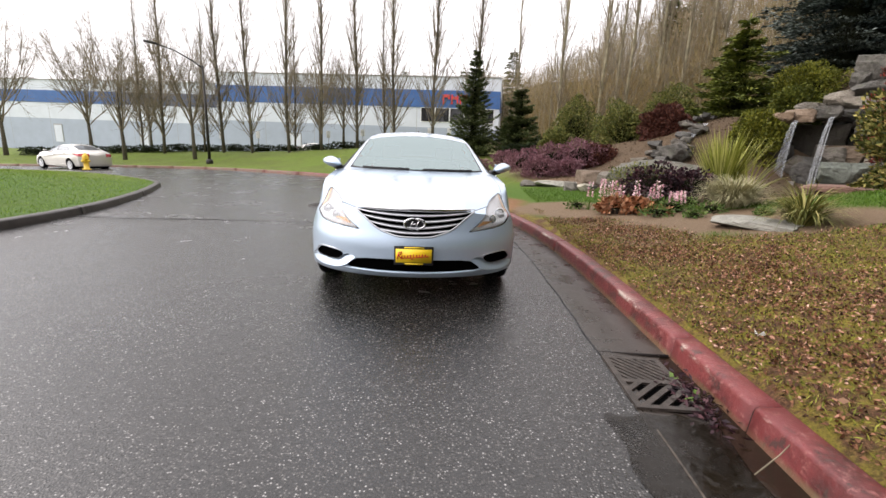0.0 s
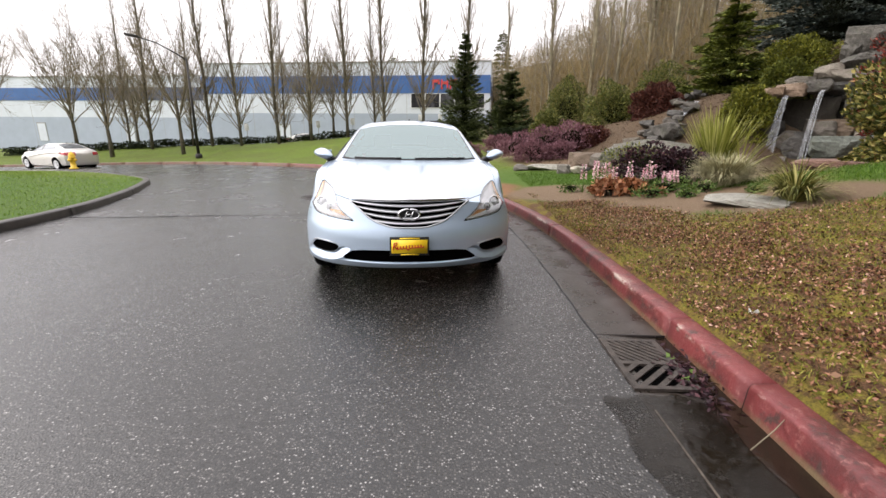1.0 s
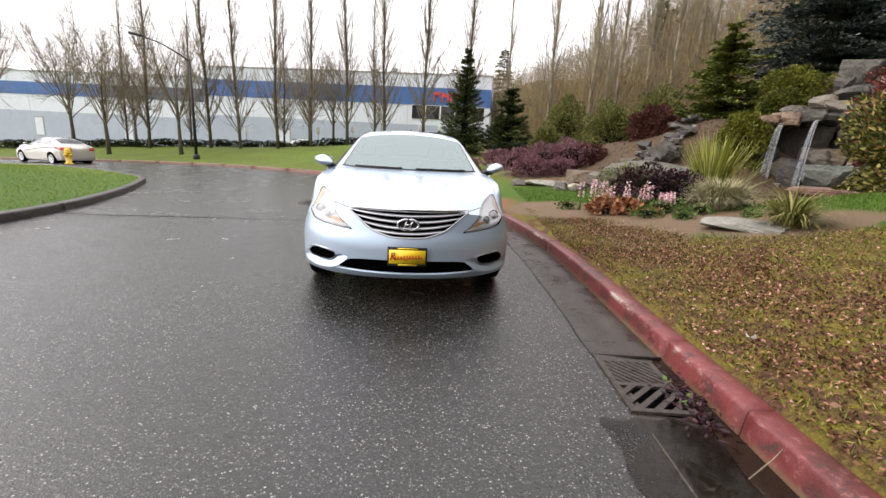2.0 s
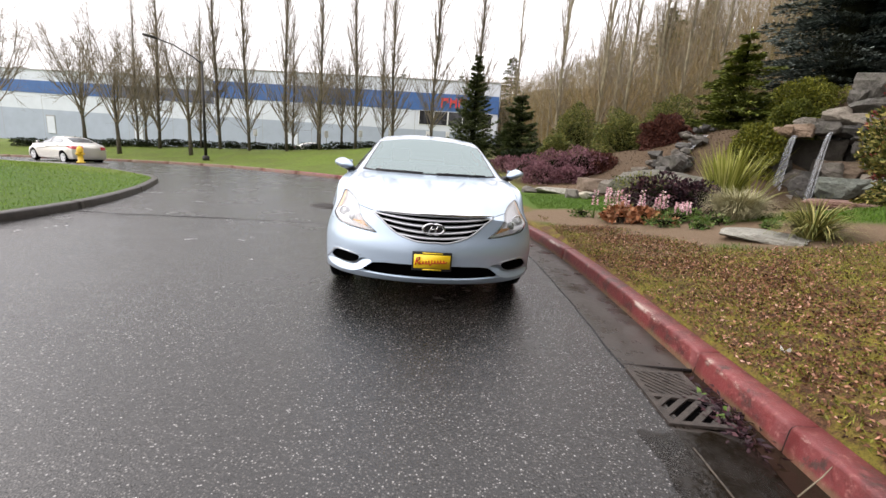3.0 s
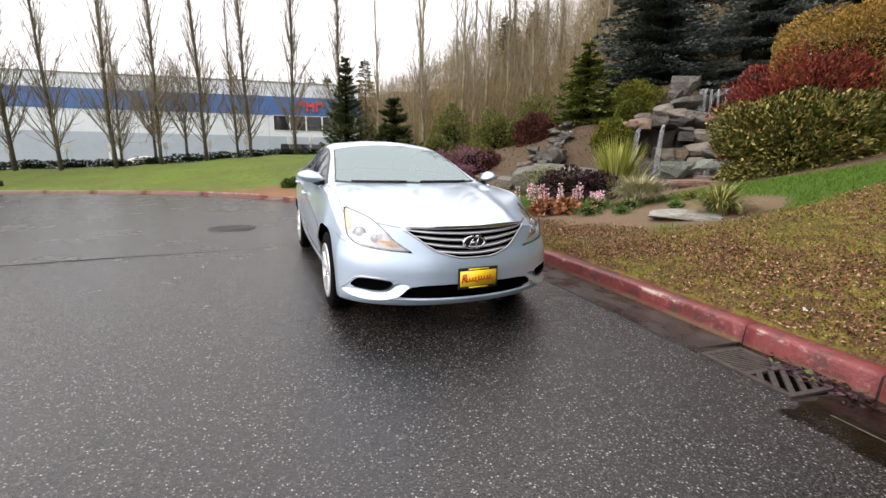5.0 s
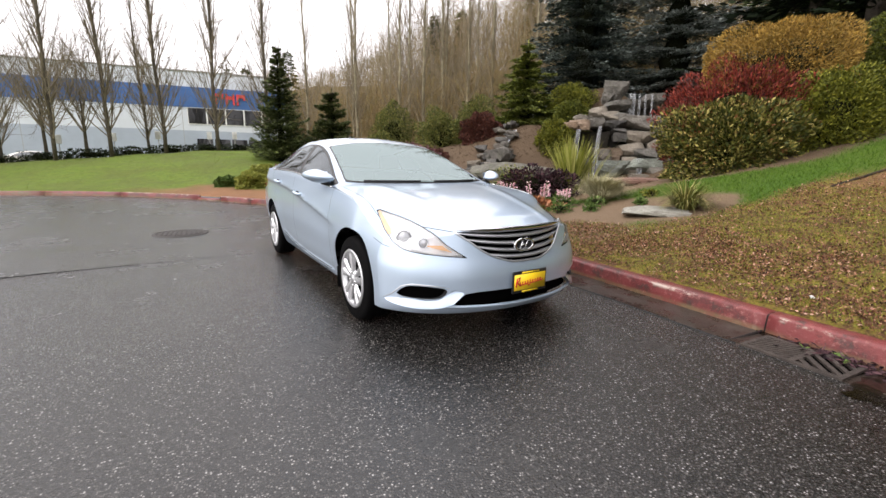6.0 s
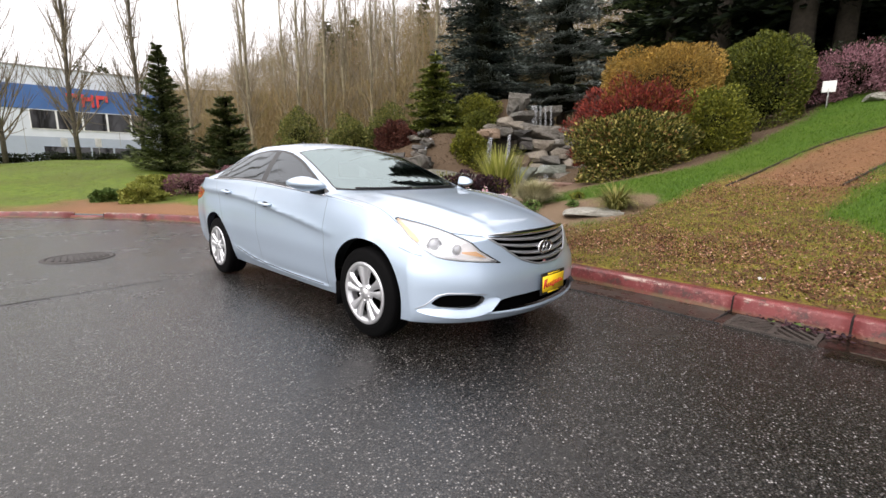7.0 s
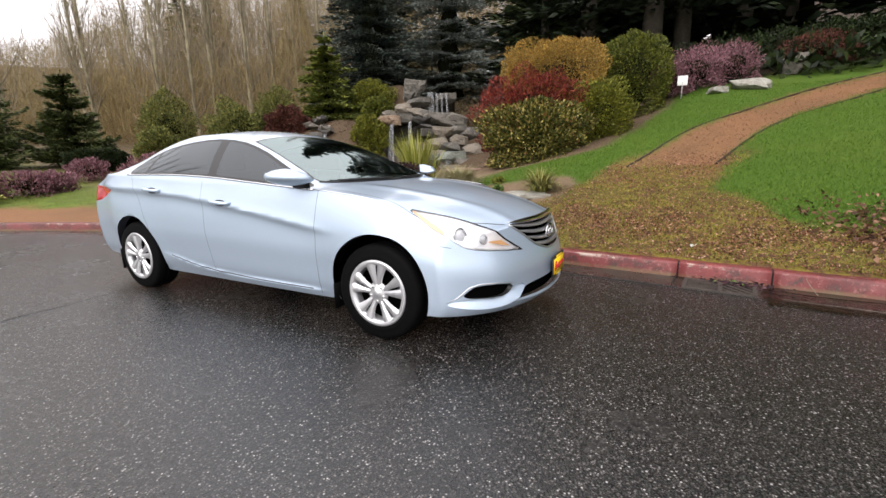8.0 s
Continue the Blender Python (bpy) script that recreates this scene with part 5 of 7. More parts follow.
BOULDERS = []
for _k in range(12):
    _me = bpy.data.meshes.new("boulder")
    _bm = boulder_mesh(20 + _k, _k < 6)
    _bm.to_mesh(_me)
    _bm.free()
    for _p in _me.polygons:
        _p.use_smooth = False
    BOULDERS.append(_me)
ROCK_SKINS = {}


def rock(name, at, size, material, parent=None, k=0, turn=0.0, tilt=0.0, label=""):
    """A stone of the given full size, its middle at the given place."""
    key = (k % 12, material.name)
    if key not in ROCK_SKINS:
        me = BOULDERS[k % 12].copy()
        me.materials.append(material)
        ROCK_SKINS[key] = me
    ob = new(name, ROCK_SKINS[key])
    ob.parent = parent
    ob.matrix_basis = pose(*at, tilt, tilt * 0.6, turn) @ Matrix.Diagonal((size[0] / 2, size[1] / 2, size[2] / 2, 1))
    if label:
        ob["label"] = label
    return ob


def shrub(name, x, y, z0, z1, rx, ry, n, leaf, material, label, category="shrub", group="", stems=5, box_like=0.0, seed=1, sides_up=0.35, thick=0.5, turn=0.0, clumps=46, lumpy=1.0):
    """A leafy bush: stems and a crown of single leaves in an uneven, lumpy outline."""
    rng = np.random.default_rng(seed)
    th = thing(name, (x, y, z0), label, category, group, turn)
    h = z1 - z0
    d = unit(rng.normal(size=(n, 3)))
    d[:, 2] = np.where(d[:, 2] < -0.97, -d[:, 2], d[:, 2])
    if box_like:
        p = 2 + box_like
        d = d / (np.abs(d) ** p).sum(1, keepdims=True) ** (1 / p)
    lump = 1 + 0.10 * np.sin(d[:, 0] * 7 + seed) * np.sin(d[:, 1] * 6 + 2 * seed) + 0.09 * np.sin(d[:, 2] * 8 + d[:, 0] * 5 + seed)
    lump = lump + 0.13 * np.array([noise.noise(Vector(q * 1.7 + seed)) + 0.7 * noise.noise(Vector(q * 4.1 - seed)) for q in d])
    knots = unit(rng.normal(size=(clumps, 3)))
    near = np.concatenate([np.sqrt(np.maximum(0, 2 - 2 * np.max(c @ knots.T, axis=1))) for c in np.array_split(unit(d), 8)])
    lump = lump + 0.18 * (1 - np.clip(near / (2.2 / math.sqrt(clumps)), 0, 1.6) ** 2)
    lump = 1 + lumpy * (lump - 1)
    low = np.clip(-d[:, 2:3], 0, 1)
    flat = d[:, :2] / np.maximum(np.linalg.norm(d[:, :2], axis=1, keepdims=True), 0.3)
    d[:, :2] = np.where(low > 0, d[:, :2] + (flat * 0.94 - d[:, :2]) * np.minimum(1, low * 2.5), d[:, :2])
    depth = 1 - thick * rng.random(n) ** 2.4
    P = d * (lump * depth)[:, None] * np.array([rx, ry, h * 0.5]) + np.array([0, 0, h * 0.52])
    P[:, 2] = np.maximum(P[:, 2], 0.03)
    way = unit(d * [1, 1, 0.8] + rng.normal(size=(n, 3)) * 0.55 + np.array([0, 0, sides_up]))
    part("crown", leaves(P - way * leaf[0] * 0.4, way, leaf[0], leaf[1], rng), material, th)
    # added solid core, its colour giving the bush's inner shade
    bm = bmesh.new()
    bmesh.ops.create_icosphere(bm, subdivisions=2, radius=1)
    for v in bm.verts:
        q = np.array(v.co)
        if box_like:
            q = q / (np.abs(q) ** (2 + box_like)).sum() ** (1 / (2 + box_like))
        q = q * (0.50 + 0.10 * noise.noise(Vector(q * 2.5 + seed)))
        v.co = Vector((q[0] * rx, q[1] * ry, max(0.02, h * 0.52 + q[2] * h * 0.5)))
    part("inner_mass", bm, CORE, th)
    for k in range(stems):
        a = 2 * math.pi * k / stems + seed
        e = np.array([math.cos(a) * rx * 0.45, math.sin(a) * ry * 0.45, h * 0.6])
        part("stem", tube([(0.05 * math.cos(a), 0.05 * math.sin(a), -0.05), e * 0.45 + [0, 0, 0.05], e], [0.03, 0.022, 0.010], 5), BARK_DARK, th)
    return th


def blades(n, length, width, lean, droop, rng, seg=5, spread=0.08):
    """Arching strap leaves from one root."""
    V, F = [], []
    for i in range(n):
        a = rng.uniform(0, 2 * math.pi)
        L, w = length * rng.uniform(0.6, 1.1), width * rng.uniform(0.7, 1.2)
        out = np.array([math.cos(a), math.sin(a), 0])
        side = np.array([-out[1], out[0], 0])
        ln = lean * rng.uniform(0.1, 1.15)
        dr = droop * rng.uniform(0.5, 1.3)
        p = out * spread * rng.random()
        o = len(V)
        ang = ln
        for s in range(seg + 1):
            t = s / seg
            ww = w * (1 - t ** 2.2) * (0.7 + 0.3 * min(1, t * 4)) + 0.0012
            V += [p - side * ww / 2 + [0, 0, ww * 0.15], p + side * ww / 2 + [0, 0, ww * 0.15]]
            p = p + (out * math.sin(ang) + np.array([0, 0, math.cos(ang)])) * L / seg
            ang += dr / seg * (0.5 + t)
        for s in range(seg):
            F.append((o + 2 * s, o + 2 * s + 1, o + 2 * s + 3, o + 2 * s + 2))
    return np.array(V), F


def conifer(name, x, y, z, H, R, material, label, seed=1, levels=26, per=9, leaf=(0.22, 0.06), droop=0.25, dense=26, power=0.9, skirt=0.06, up=0.1, group="", rough=0.7, heart=0.0, tips=None, fan=0.34):
    """A needle tree: trunk and tiers of branch sprays, each needle tuft a small blade."""
    rng = np.random.default_rng(seed)
    th = thing(name, (x, y, z), label, "tree", group)
    part("trunk", tube([(0, 0, -0.3), (0.02, 0.01, H * 0.4), (0, 0, H * 0.98)], [0.05 + H * 0.014, 0.03 + H * 0.008, 0.012], 7), BARK_DARK, th)
    P, W, T = [], [], []
    for k in range(levels):
        f = (k + rng.uniform(-0.3, 0.3)) / levels
        f = min(max(f, 0), 0.985)
        h0 = H * (skirt + (1 - skirt) * f)
        rad = R * (1 - f) ** power * rng.uniform(0.82, 1.12) + 0.05
        nb = max(4, int(per * (0.55 + 0.45 * (1 - f))))
        a0 = rng.uniform(0, 6.28)
        for b in range(nb):
            a = a0 + 2 * math.pi * b / nb + rng.uniform(-0.25, 0.25)
            L = rad * rng.uniform(rough, 1.15)
            out = np.array([math.cos(a), math.sin(a), 0])
            side = np.array([-out[1], out[0], 0])
            hb = h0 + H / levels * rng.uniform(-0.5, 0.5)
            m = max(5, int(dense * (0.25 + L / R)))
            t = rng.random(m) ** 0.8
            w = L * fan * np.sin(np.clip(t * 1.15, 0, 1) * math.pi * 0.85) + 0.02
            s = rng.uniform(-1, 1, m)
            zz = hb + L * (up * t - droop * t * t + 0.16 * t ** 5) - np.abs(s) * w * 0.22 + rng.normal(size=m) * 0.02
            T.append(t)
            P.append(out * (t * L)[:, None] + side * (s * w)[:, None] + np.stack([0 * t, 0 * t, zz], 1))
            W.append(out + side * (s * 0.9)[:, None] + np.stack([0 * t, 0 * t, rng.uniform(-0.35, 0.25, m)], 1))
    P.append(np.array([[0, 0, H * q] for q in np.linspace(0.9, 1.0, 8)]))
    W.append(np.array([[0.2 * math.cos(q), 0.2 * math.sin(q), 1] for q in range(8)]))
    T.append(np.ones(8))
    P, W, T = np.concatenate(P), np.concatenate(W), np.concatenate(T)
    if tips:
        end = T > 0.42
        part("outer_growth", leaves(P[end], W[end], leaf[0], leaf[1], rng, fold=0.12, level=1.6), tips, th, "paler growth at the bough tips")
        P, W = P[~end], W[~end]
    # added dark core: painted inner shade that also closes gaps between boughs
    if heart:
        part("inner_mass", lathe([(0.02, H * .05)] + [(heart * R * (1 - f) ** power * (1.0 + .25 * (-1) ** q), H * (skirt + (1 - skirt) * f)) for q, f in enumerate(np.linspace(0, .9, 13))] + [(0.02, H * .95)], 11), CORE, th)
    part("crown", leaves(P, W, leaf[0], leaf[1], rng, fold=0.12, level=1.6), material, th)
    return th


def limb(p, d, L, r, rng, seg=4, lift=0.35, wob=0.10):
    pts = [np.array(p, float)]
    d = unit(np.array(d, float))
    for _ in range(seg):
        d = unit(d + np.array([0, 0, lift / seg]) + rng.normal(size=3) * wob)
        pts.append(pts[-1] + d * L / seg)
    return np.array(pts), np.linspace(r, r * 0.25, seg + 1)


def bare_tree_meshes(H, style, seed, boughs=48, sprays=6):
    """Trunk and leafless branches of a winter tree."""
    rng = np.random.default_rng(seed)
    if style == "poplar":
        n = 12
        zs = np.linspace(0, H, n)
        bend = np.cumsum(rng.normal(size=(n, 2)) * 0.035, 0) + np.outer(zs, rng.normal(size=2) * 0.012)
        pts = np.column_stack([bend, zs])
        pts[:, :2] -= pts[0, :2]
        rad = 0.105 * (1 - zs / H) ** 0.7 + 0.012
        trunk = tube(pts, rad, 8)
        br = []
        for k in range(boughs):
            f = 0.07 + 0.88 * ((k + rng.random()) / boughs) ** 1.25
            h = f * H
            base = np.array([np.interp(h, zs, pts[:, 0]), np.interp(h, zs, pts[:, 1]), h])
            a = rng.uniform(0, 6.28)
            lean = rng.uniform(0.22, 0.5) if f > 0.3 else rng.uniform(0.42, 0.8)
            d = [math.cos(a) * math.sin(lean), math.sin(a) * math.sin(lean), math.cos(lean)]
            L = H * 0.25 * (1.1 - f * 0.72) * rng.uniform(0.55, 1.25)
            r0 = np.interp(h, zs, rad) * rng.uniform(0.20, 0.38) + 0.005
            lp, lr = limb(base, d, L, r0, rng, 5, 0.6, 0.06)
            br.append(tube(lp, lr, 4, False))
            for _ in range(sprays):
                q = rng.integers(1, 5)
                tp, tr = limb(lp[q], unit(lp[q] - lp[q - 1]) + rng.normal(size=3) * 0.45, L * rng.uniform(0.25, 0.6), lr[q] * 0.45 + 0.005, rng, 3, 0.6, 0.1)
                br.append(tube(tp, tr, 3, False))
        return trunk, joined(*br)
    trunk_h = H * 0.26
    trunk = tube([(0, 0, -0.2), (0.02, 0, trunk_h * 0.5), (0.0, 0.03, trunk_h), (0.03, 0.02, H * 0.5)], [0.16, 0.12, 0.10, 0.04], 8)
    br = []
    for k in range(16):
        a = k * 2.4 + rng.uniform(-0.3, 0.3)
        lean = rng.uniform(0.2, 0.85)
        base = np.array([0.02, 0.02, trunk_h * rng.uniform(0.75, 1.35)])
        lp, lr = limb(base, [math.cos(a) * math.sin(lean), math.sin(a) * math.sin(lean), math.cos(lean)], H * rng.uniform(0.45, 0.72), 0.042, rng, 7, 0.7, 0.08)
        br.append(tube(lp, lr, 5, False))
        for _ in range(11):
            q = rng.integers(2, 7)
            sp, sr = limb(lp[q], unit(lp[q] - lp[q - 1]) + rng.normal(size=3) * 0.5, H * rng.uniform(0.12, 0.26), lr[q] * 0.45 + 0.005, rng, 4, 0.5, 0.12)
            br.append(tube(sp, sr, 3, False))
            for _ in range(6):
                w = rng.integers(1, 4)
                tp, tr = limb(sp[w], unit(sp[w] - sp[w - 1]) + rng.normal(size=3) * 0.6, H * rng.uniform(0.06, 0.16), 0.009, rng, 2, 0.3, 0.15)
                br.append(tube(tp, tr, 3, False))
    return trunk, joined(*br)


# foliage colours
L_LEAFBUSH = leafy("variegated_leaves", [(0.0, (0.020, 0.028, 0.006)), (0.4, (0.060, 0.070, 0.012)), (0.7, (0.17, 0.150, 0.030)), (0.92, (0.45, 0.375, 0.12)), (1.0, (0.17, 0.055, 0.025))], patch=0.45, patch_color=(0.04, 0.05, 0.010), patch_scale=3.0)
L_RED = leafy("crimson_twigs_and_leaves", [(0.0, (0.04, 0.010, 0.009)), (0.5, (0.165, 0.022, 0.017)), (1.0, (0.35, 0.068, 0.040))], patch=0.5, patch_color=(0.06, 0.016, 0.012), patch_scale=5.0)
L_GOLD = leafy("golden_clipped_leaves", [(0.0, (0.15, 0.090, 0.026)), (0.5, (0.31, 0.185, 0.040)), (1.0, (0.50, 0.315, 0.070))], patch=0.5, patch_color=(0.21, 0.15, 0.038), patch_scale=2.2)
L_YEW = leafy("olive_green_yew", [(0.0, (0.055, 0.066, 0.008)), (0.5, (0.14, 0.148, 0.017)), (1.0, (0.26, 0.25, 0.032))], patch=0.6, patch_color=(0.035, 0.045, 0.007), patch_scale=4.0)
L_YEW_D = leafy("dark_green_yew", [(0.0, (0.034, 0.046, 0.008)), (0.5, (0.088, 0.104, 0.015)), (1.0, (0.19, 0.195, 0.028))], patch=0.5, patch_color=(0.035, 0.046, 0.008), patch_scale=3.5)
L_SPRUCE = leafy("dark_spruce_needles", [(0.0, (0.006, 0.010, 0.009)), (0.6, (0.022, 0.035, 0.031)), (1.0, (0.075, 0.098, 0.094))])
L_MIDGREEN = leafy("fresh_conifer_green", [(0.0, (0.022, 0.036, 0.014)), (0.5, (0.080, 0.115, 0.046)), (1.0, (0.18, 0.23, 0.10))])
L_BLUE_TIP = leafy("pale_blue_spruce_tips", [(0.0, (0.08, 0.095, 0.088)), (0.5, (0.22, 0.25, 0.235)), (1.0, (0.42, 0.46, 0.44))])
L_BLUE_DIM = leafy("grey_green_spruce_needles", [(0.0, (0.020, 0.027, 0.022)), (0.5, (0.078, 0.097, 0.085)), (1.0, (0.19, 0.225, 0.20))])
L_CEDAR = leafy("yellow_green_cedar", [(0.0, (0.032, 0.046, 0.011)), (0.5, (0.112, 0.138, 0.026)), (1.0, (0.27, 0.29, 0.06))])
L_FIR = leafy("fir_needles", [(0.0, (0.024, 0.036, 0.012)), (0.6, (0.070, 0.092, 0.030)), (1.0, (0.16, 0.185, 0.06))])
L_RHODO = leafy("rhododendron_leaves", [(0.0, (0.035, 0.05, 0.012)), (0.5, (0.11, 0.125, 0.028)), (1.0, (0.26, 0.245, 0.07))])
L_BRONZE = leafy("bronze_red_leaves", [(0.0, (0.032, 0.011, 0.009)), (0.5, (0.085, 0.028, 0.021)), (1.0, (0.16, 0.062, 0.04))])
L_HEATHER = leafy("mauve_heather", [(0.0, (0.08, 0.038, 0.044)), (0.5, (0.22, 0.098, 0.122)), (1.0, (0.38, 0.205, 0.235))], patch=0.4, patch_color=(0.09, 0.04, 0.043), patch_scale=3.0)
L_DARKP = leafy("black_purple_leaves", [(0.0, (0.012, 0.006, 0.009)), (0.6, (0.035, 0.015, 0.02)), (1.0, (0.09, 0.04, 0.045))])
L_STRAW = leafy("straw_grass", [(0.0, (0.17, 0.17, 0.085)), (0.5, (0.36, 0.34, 0.19)), (1.0, (0.58, 0.52, 0.34))])
L_FLAX = leafy("yellow_green_sword_leaves", [(0.0, (0.10, 0.12, 0.015)), (0.5, (0.27, 0.29, 0.05)), (1.0, (0.50, 0.48, 0.16))])
L_SEDGE = leafy("striped_sedge_leaves", [(0.0, (0.05, 0.06, 0.012)), (0.5, (0.16, 0.17, 0.04)), (1.0, (0.38, 0.33, 0.12))])
L_PINK = leafy("pink_florets", [(0.0, (0.50, 0.20, 0.27)), (0.5, (0.74, 0.44, 0.50)), (1.0, (0.88, 0.74, 0.74))])
L_ORANGE = leafy("orange_coral_leaves", [(0.0, (0.12, 0.042, 0.016)), (0.5, (0.34, 0.135, 0.06)), (1.0, (0.55, 0.33, 0.20))])
L_GREEN = leafy("fresh_green_leaves", [(0.0, (0.03, 0.06, 0.012)), (0.5, (0.08, 0.14, 0.03)), (1.0, (0.16, 0.22, 0.06))])
L_LIME = leafy("lime_ground_shrub", [(0.0, (0.10, 0.12, 0.02)), (0.5, (0.26, 0.28, 0.05)), (1.0, (0.42, 0.42, 0.12))])
L_HEDGE = leafy("dark_hedge_leaves", [(0.0, (0.005, 0.009, 0.003)), (0.6, (0.013, 0.023, 0.006)), (1.0, (0.035, 0.052, 0.014))])
L_GRASS = leafy("lawn_blades", [(0.0, (0.036, 0.080, 0.006)), (0.5, (0.060, 0.125, 0.008)), (1.0, (0.098, 0.172, 0.015))])
L_MOSS = leafy("mossy_grass_tufts", [(0.0, (0.05, 0.06, 0.009)), (0.5, (0.14, 0.148, 0.020)), (1.0, (0.28, 0.27, 0.045))])
L_DEAD = leafy("dead_leaf_litter", [(0.0, (0.016, 0.007, 0.004)), (0.36, (0.095, 0.038, 0.019)), (0.72, (0.27, 0.125, 0.068)), (0.92, (0.44, 0.225, 0.150)), (1.0, (0.62, 0.40, 0.31))])
L_TWIGS = leafy("tan_brushwood", [(0.0, (0.09, 0.061, 0.025)), (0.5, (0.23, 0.158, 0.070)), (0.85, (0.36, 0.262, 0.122)), (1.0, (0.18, 0.185, 0.055))], patch=0.5, patch_color=(0.19, 0.165, 0.065), patch_scale=0.16)

# ---- the rock waterfall ----
def make_waterfall():
    th = thing("rock_waterfall", (10.4, 12.8, 0.6), "stacked grey basalt waterfall with two thin spouts", "waterfall")
    o = np.array([10.4, 12.8, 0.6])
    # each stone: along the face, back from its foot, height, width, thickness
    stones = ((.34, 2.18, 4.12, .88, .78), (.30, 1.71, 3.47, .96, .39), (-.37, 1.54, 3.24, .66, .42), (.00, 1.41, 3.06, .67, .38), (.47, 1.40, 3.04, .66, .38), (-.53, .70, 2.77, .70, .34),
              (.12, 1.06, 2.71, .90, .33), (-1.55, .21, 2.57, .62, .36), (-1.14, .38, 2.68, .76, .38), (.99, 1.23, 2.81, 1.25, .58), (1.82, 1.37, 2.86, 1.04, .51), (.45, .86, 2.29, .66, .32))
    stones += ((1.05, .83, 2.25, .86, .52), (1.63, .86, 2.30, .72, .41), (.76, .51, 1.81, .80, .46), (1.14, .35, 1.65, .78, .38), (1.69, .62, 1.96, .76, .48), (.02, .62, 1.62, 1.05, .49),
               (.04, -.05, 1.10, 1.01, .61), (1.04, -.02, 1.22, 1.16, .56), (.66, .13, 1.28, .51, .56), (1.59, -.19, .98, .76, .55), (-.73, .25, 1.17, .75, .75), (.96, -.33, .84, .73, .26))
    stones += ((.02, 2.12, 3.80, .42, .43), (2.22, .81, 2.23, .80, .55), (2.14, .30, 1.52, .78, .56), (.28, .84, 2.47, .50, .18), (-.95, 1.3, 3.0, .7, .3), (-1.5, .8, 2.2, .6, .4), (-1.75, .3, 1.1, .6, .5), (1.7, 2.3, 3.75, .8, .5), (-.2, -.35, .72, .6, .22), (-1.2, -.1, .70, .6, .3))
    stones += ((-.92, .32, 1.30, .80, .55), (-1.40, .34, 1.62, .62, .50), (-1.82, .22, 1.55, .60, .48), (-1.86, .10, .98, .66, .50), (-.30, .30, 1.62, .62, .46))
    face, back_way = np.array([.79, -.61, 0]), np.array([.61, .79, 0])
    foot = np.array([10.03, 12.47, 0]) - o
    for k, (u, d, z, w, h) in enumerate(stones):
        skin = STONE_BROWN if k in (7, 8, 17) else (STONE_GREENISH if k in (18, 19) else (STONE_DARK if k in (6, 11, 22, 27, 29, 34, 35, 38) else STONE))
        deep = .55 + .45 * w
        rock("boulder", foot + face * u + back_way * (d + .32 * deep) + [0, 0, z], (w * 1.06, deep, h * 1.02), skin, th, k % 6, -38 + (k * 37) % 21 - 10, ((k * 53) % 13 - 6) if k else 9)
    # added backing stones, coloured near-black as the shade between the slabs
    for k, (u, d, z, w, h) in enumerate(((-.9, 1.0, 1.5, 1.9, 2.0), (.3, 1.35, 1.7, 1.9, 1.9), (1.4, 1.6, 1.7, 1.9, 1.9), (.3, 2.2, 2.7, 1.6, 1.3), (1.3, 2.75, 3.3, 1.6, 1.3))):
        rock("boulder", foot + face * u + back_way * (d + .45) + [0, 0, z], (w, .9, h), STONE_GAP, th, k, -38, 0)

    def stream(a, b, w0, w1, n, seed):
        rng = np.random.default_rng(seed)
        out = []
        for i in range(n):
            s = rng.uniform(-1, 1)
            e = rng.uniform(-0.3, 0.3)
            t = np.linspace(0, 1, 7)
            side = np.array([0.75, -0.66, 0])
            fwd = np.array([-0.66, -0.75, 0])
            p = [np.array(a) + (np.array(b) - np.array(a)) * q ** 1.0 * [q ** 0, q ** 0, q] + side * (s * (w0 + (w1 - w0) * q)) + fwd * (e * 0.1) for q in t]
            out.append(tube(np.array(p) - o, rng.uniform(0.003, 0.009), 4, False))
        return joined(*out)
    def at(u, d, z):
        return tuple(foot + o + face * u + back_way * d + [0, 0, z])
    part("water_spout", stream(at(-1.18, .12, 2.50), at(-1.34, -.12, .85), .05, .12, 20, 3), FALLS, th, "thin white falling water")["kind"] = "stuff"
    part("water_spout", stream(at(-.42, .38, 2.62), at(-.58, .05, .62), .04, .09, 20, 4), FALLS, th, "thin white falling water")["kind"] = "stuff"
    part("water_sheet", stream(at(.86, 1.95, 3.95), at(.84, 1.80, 3.08), .13, .13, 28, 5), FALLS, th)
    for k, u in enumerate((1.14, 1.36, 1.58)):
        part("water_sheet", stream(at(u, 1.98, 3.93), at(u, 1.84, 3.12), .04, .04, 8, 6 + k), FALLS, th)
    part("water_sheet", stream(at(.88, -.06, 1.5), at(.9, -.16, .85), .08, .08, 12, 12), FALLS, th)


# shade of the gaps put into the stone's colour
STONE_GAP = rocky("black_gap_shade_stone", (0.006, 0.006, 0.005), (0.030, 0.027, 0.022), 0.2)
STONE_GREENISH = rocky("green_grey_basalt", (0.12, 0.14, 0.12), (0.25, 0.27, 0.23), 0.3)
make_waterfall()


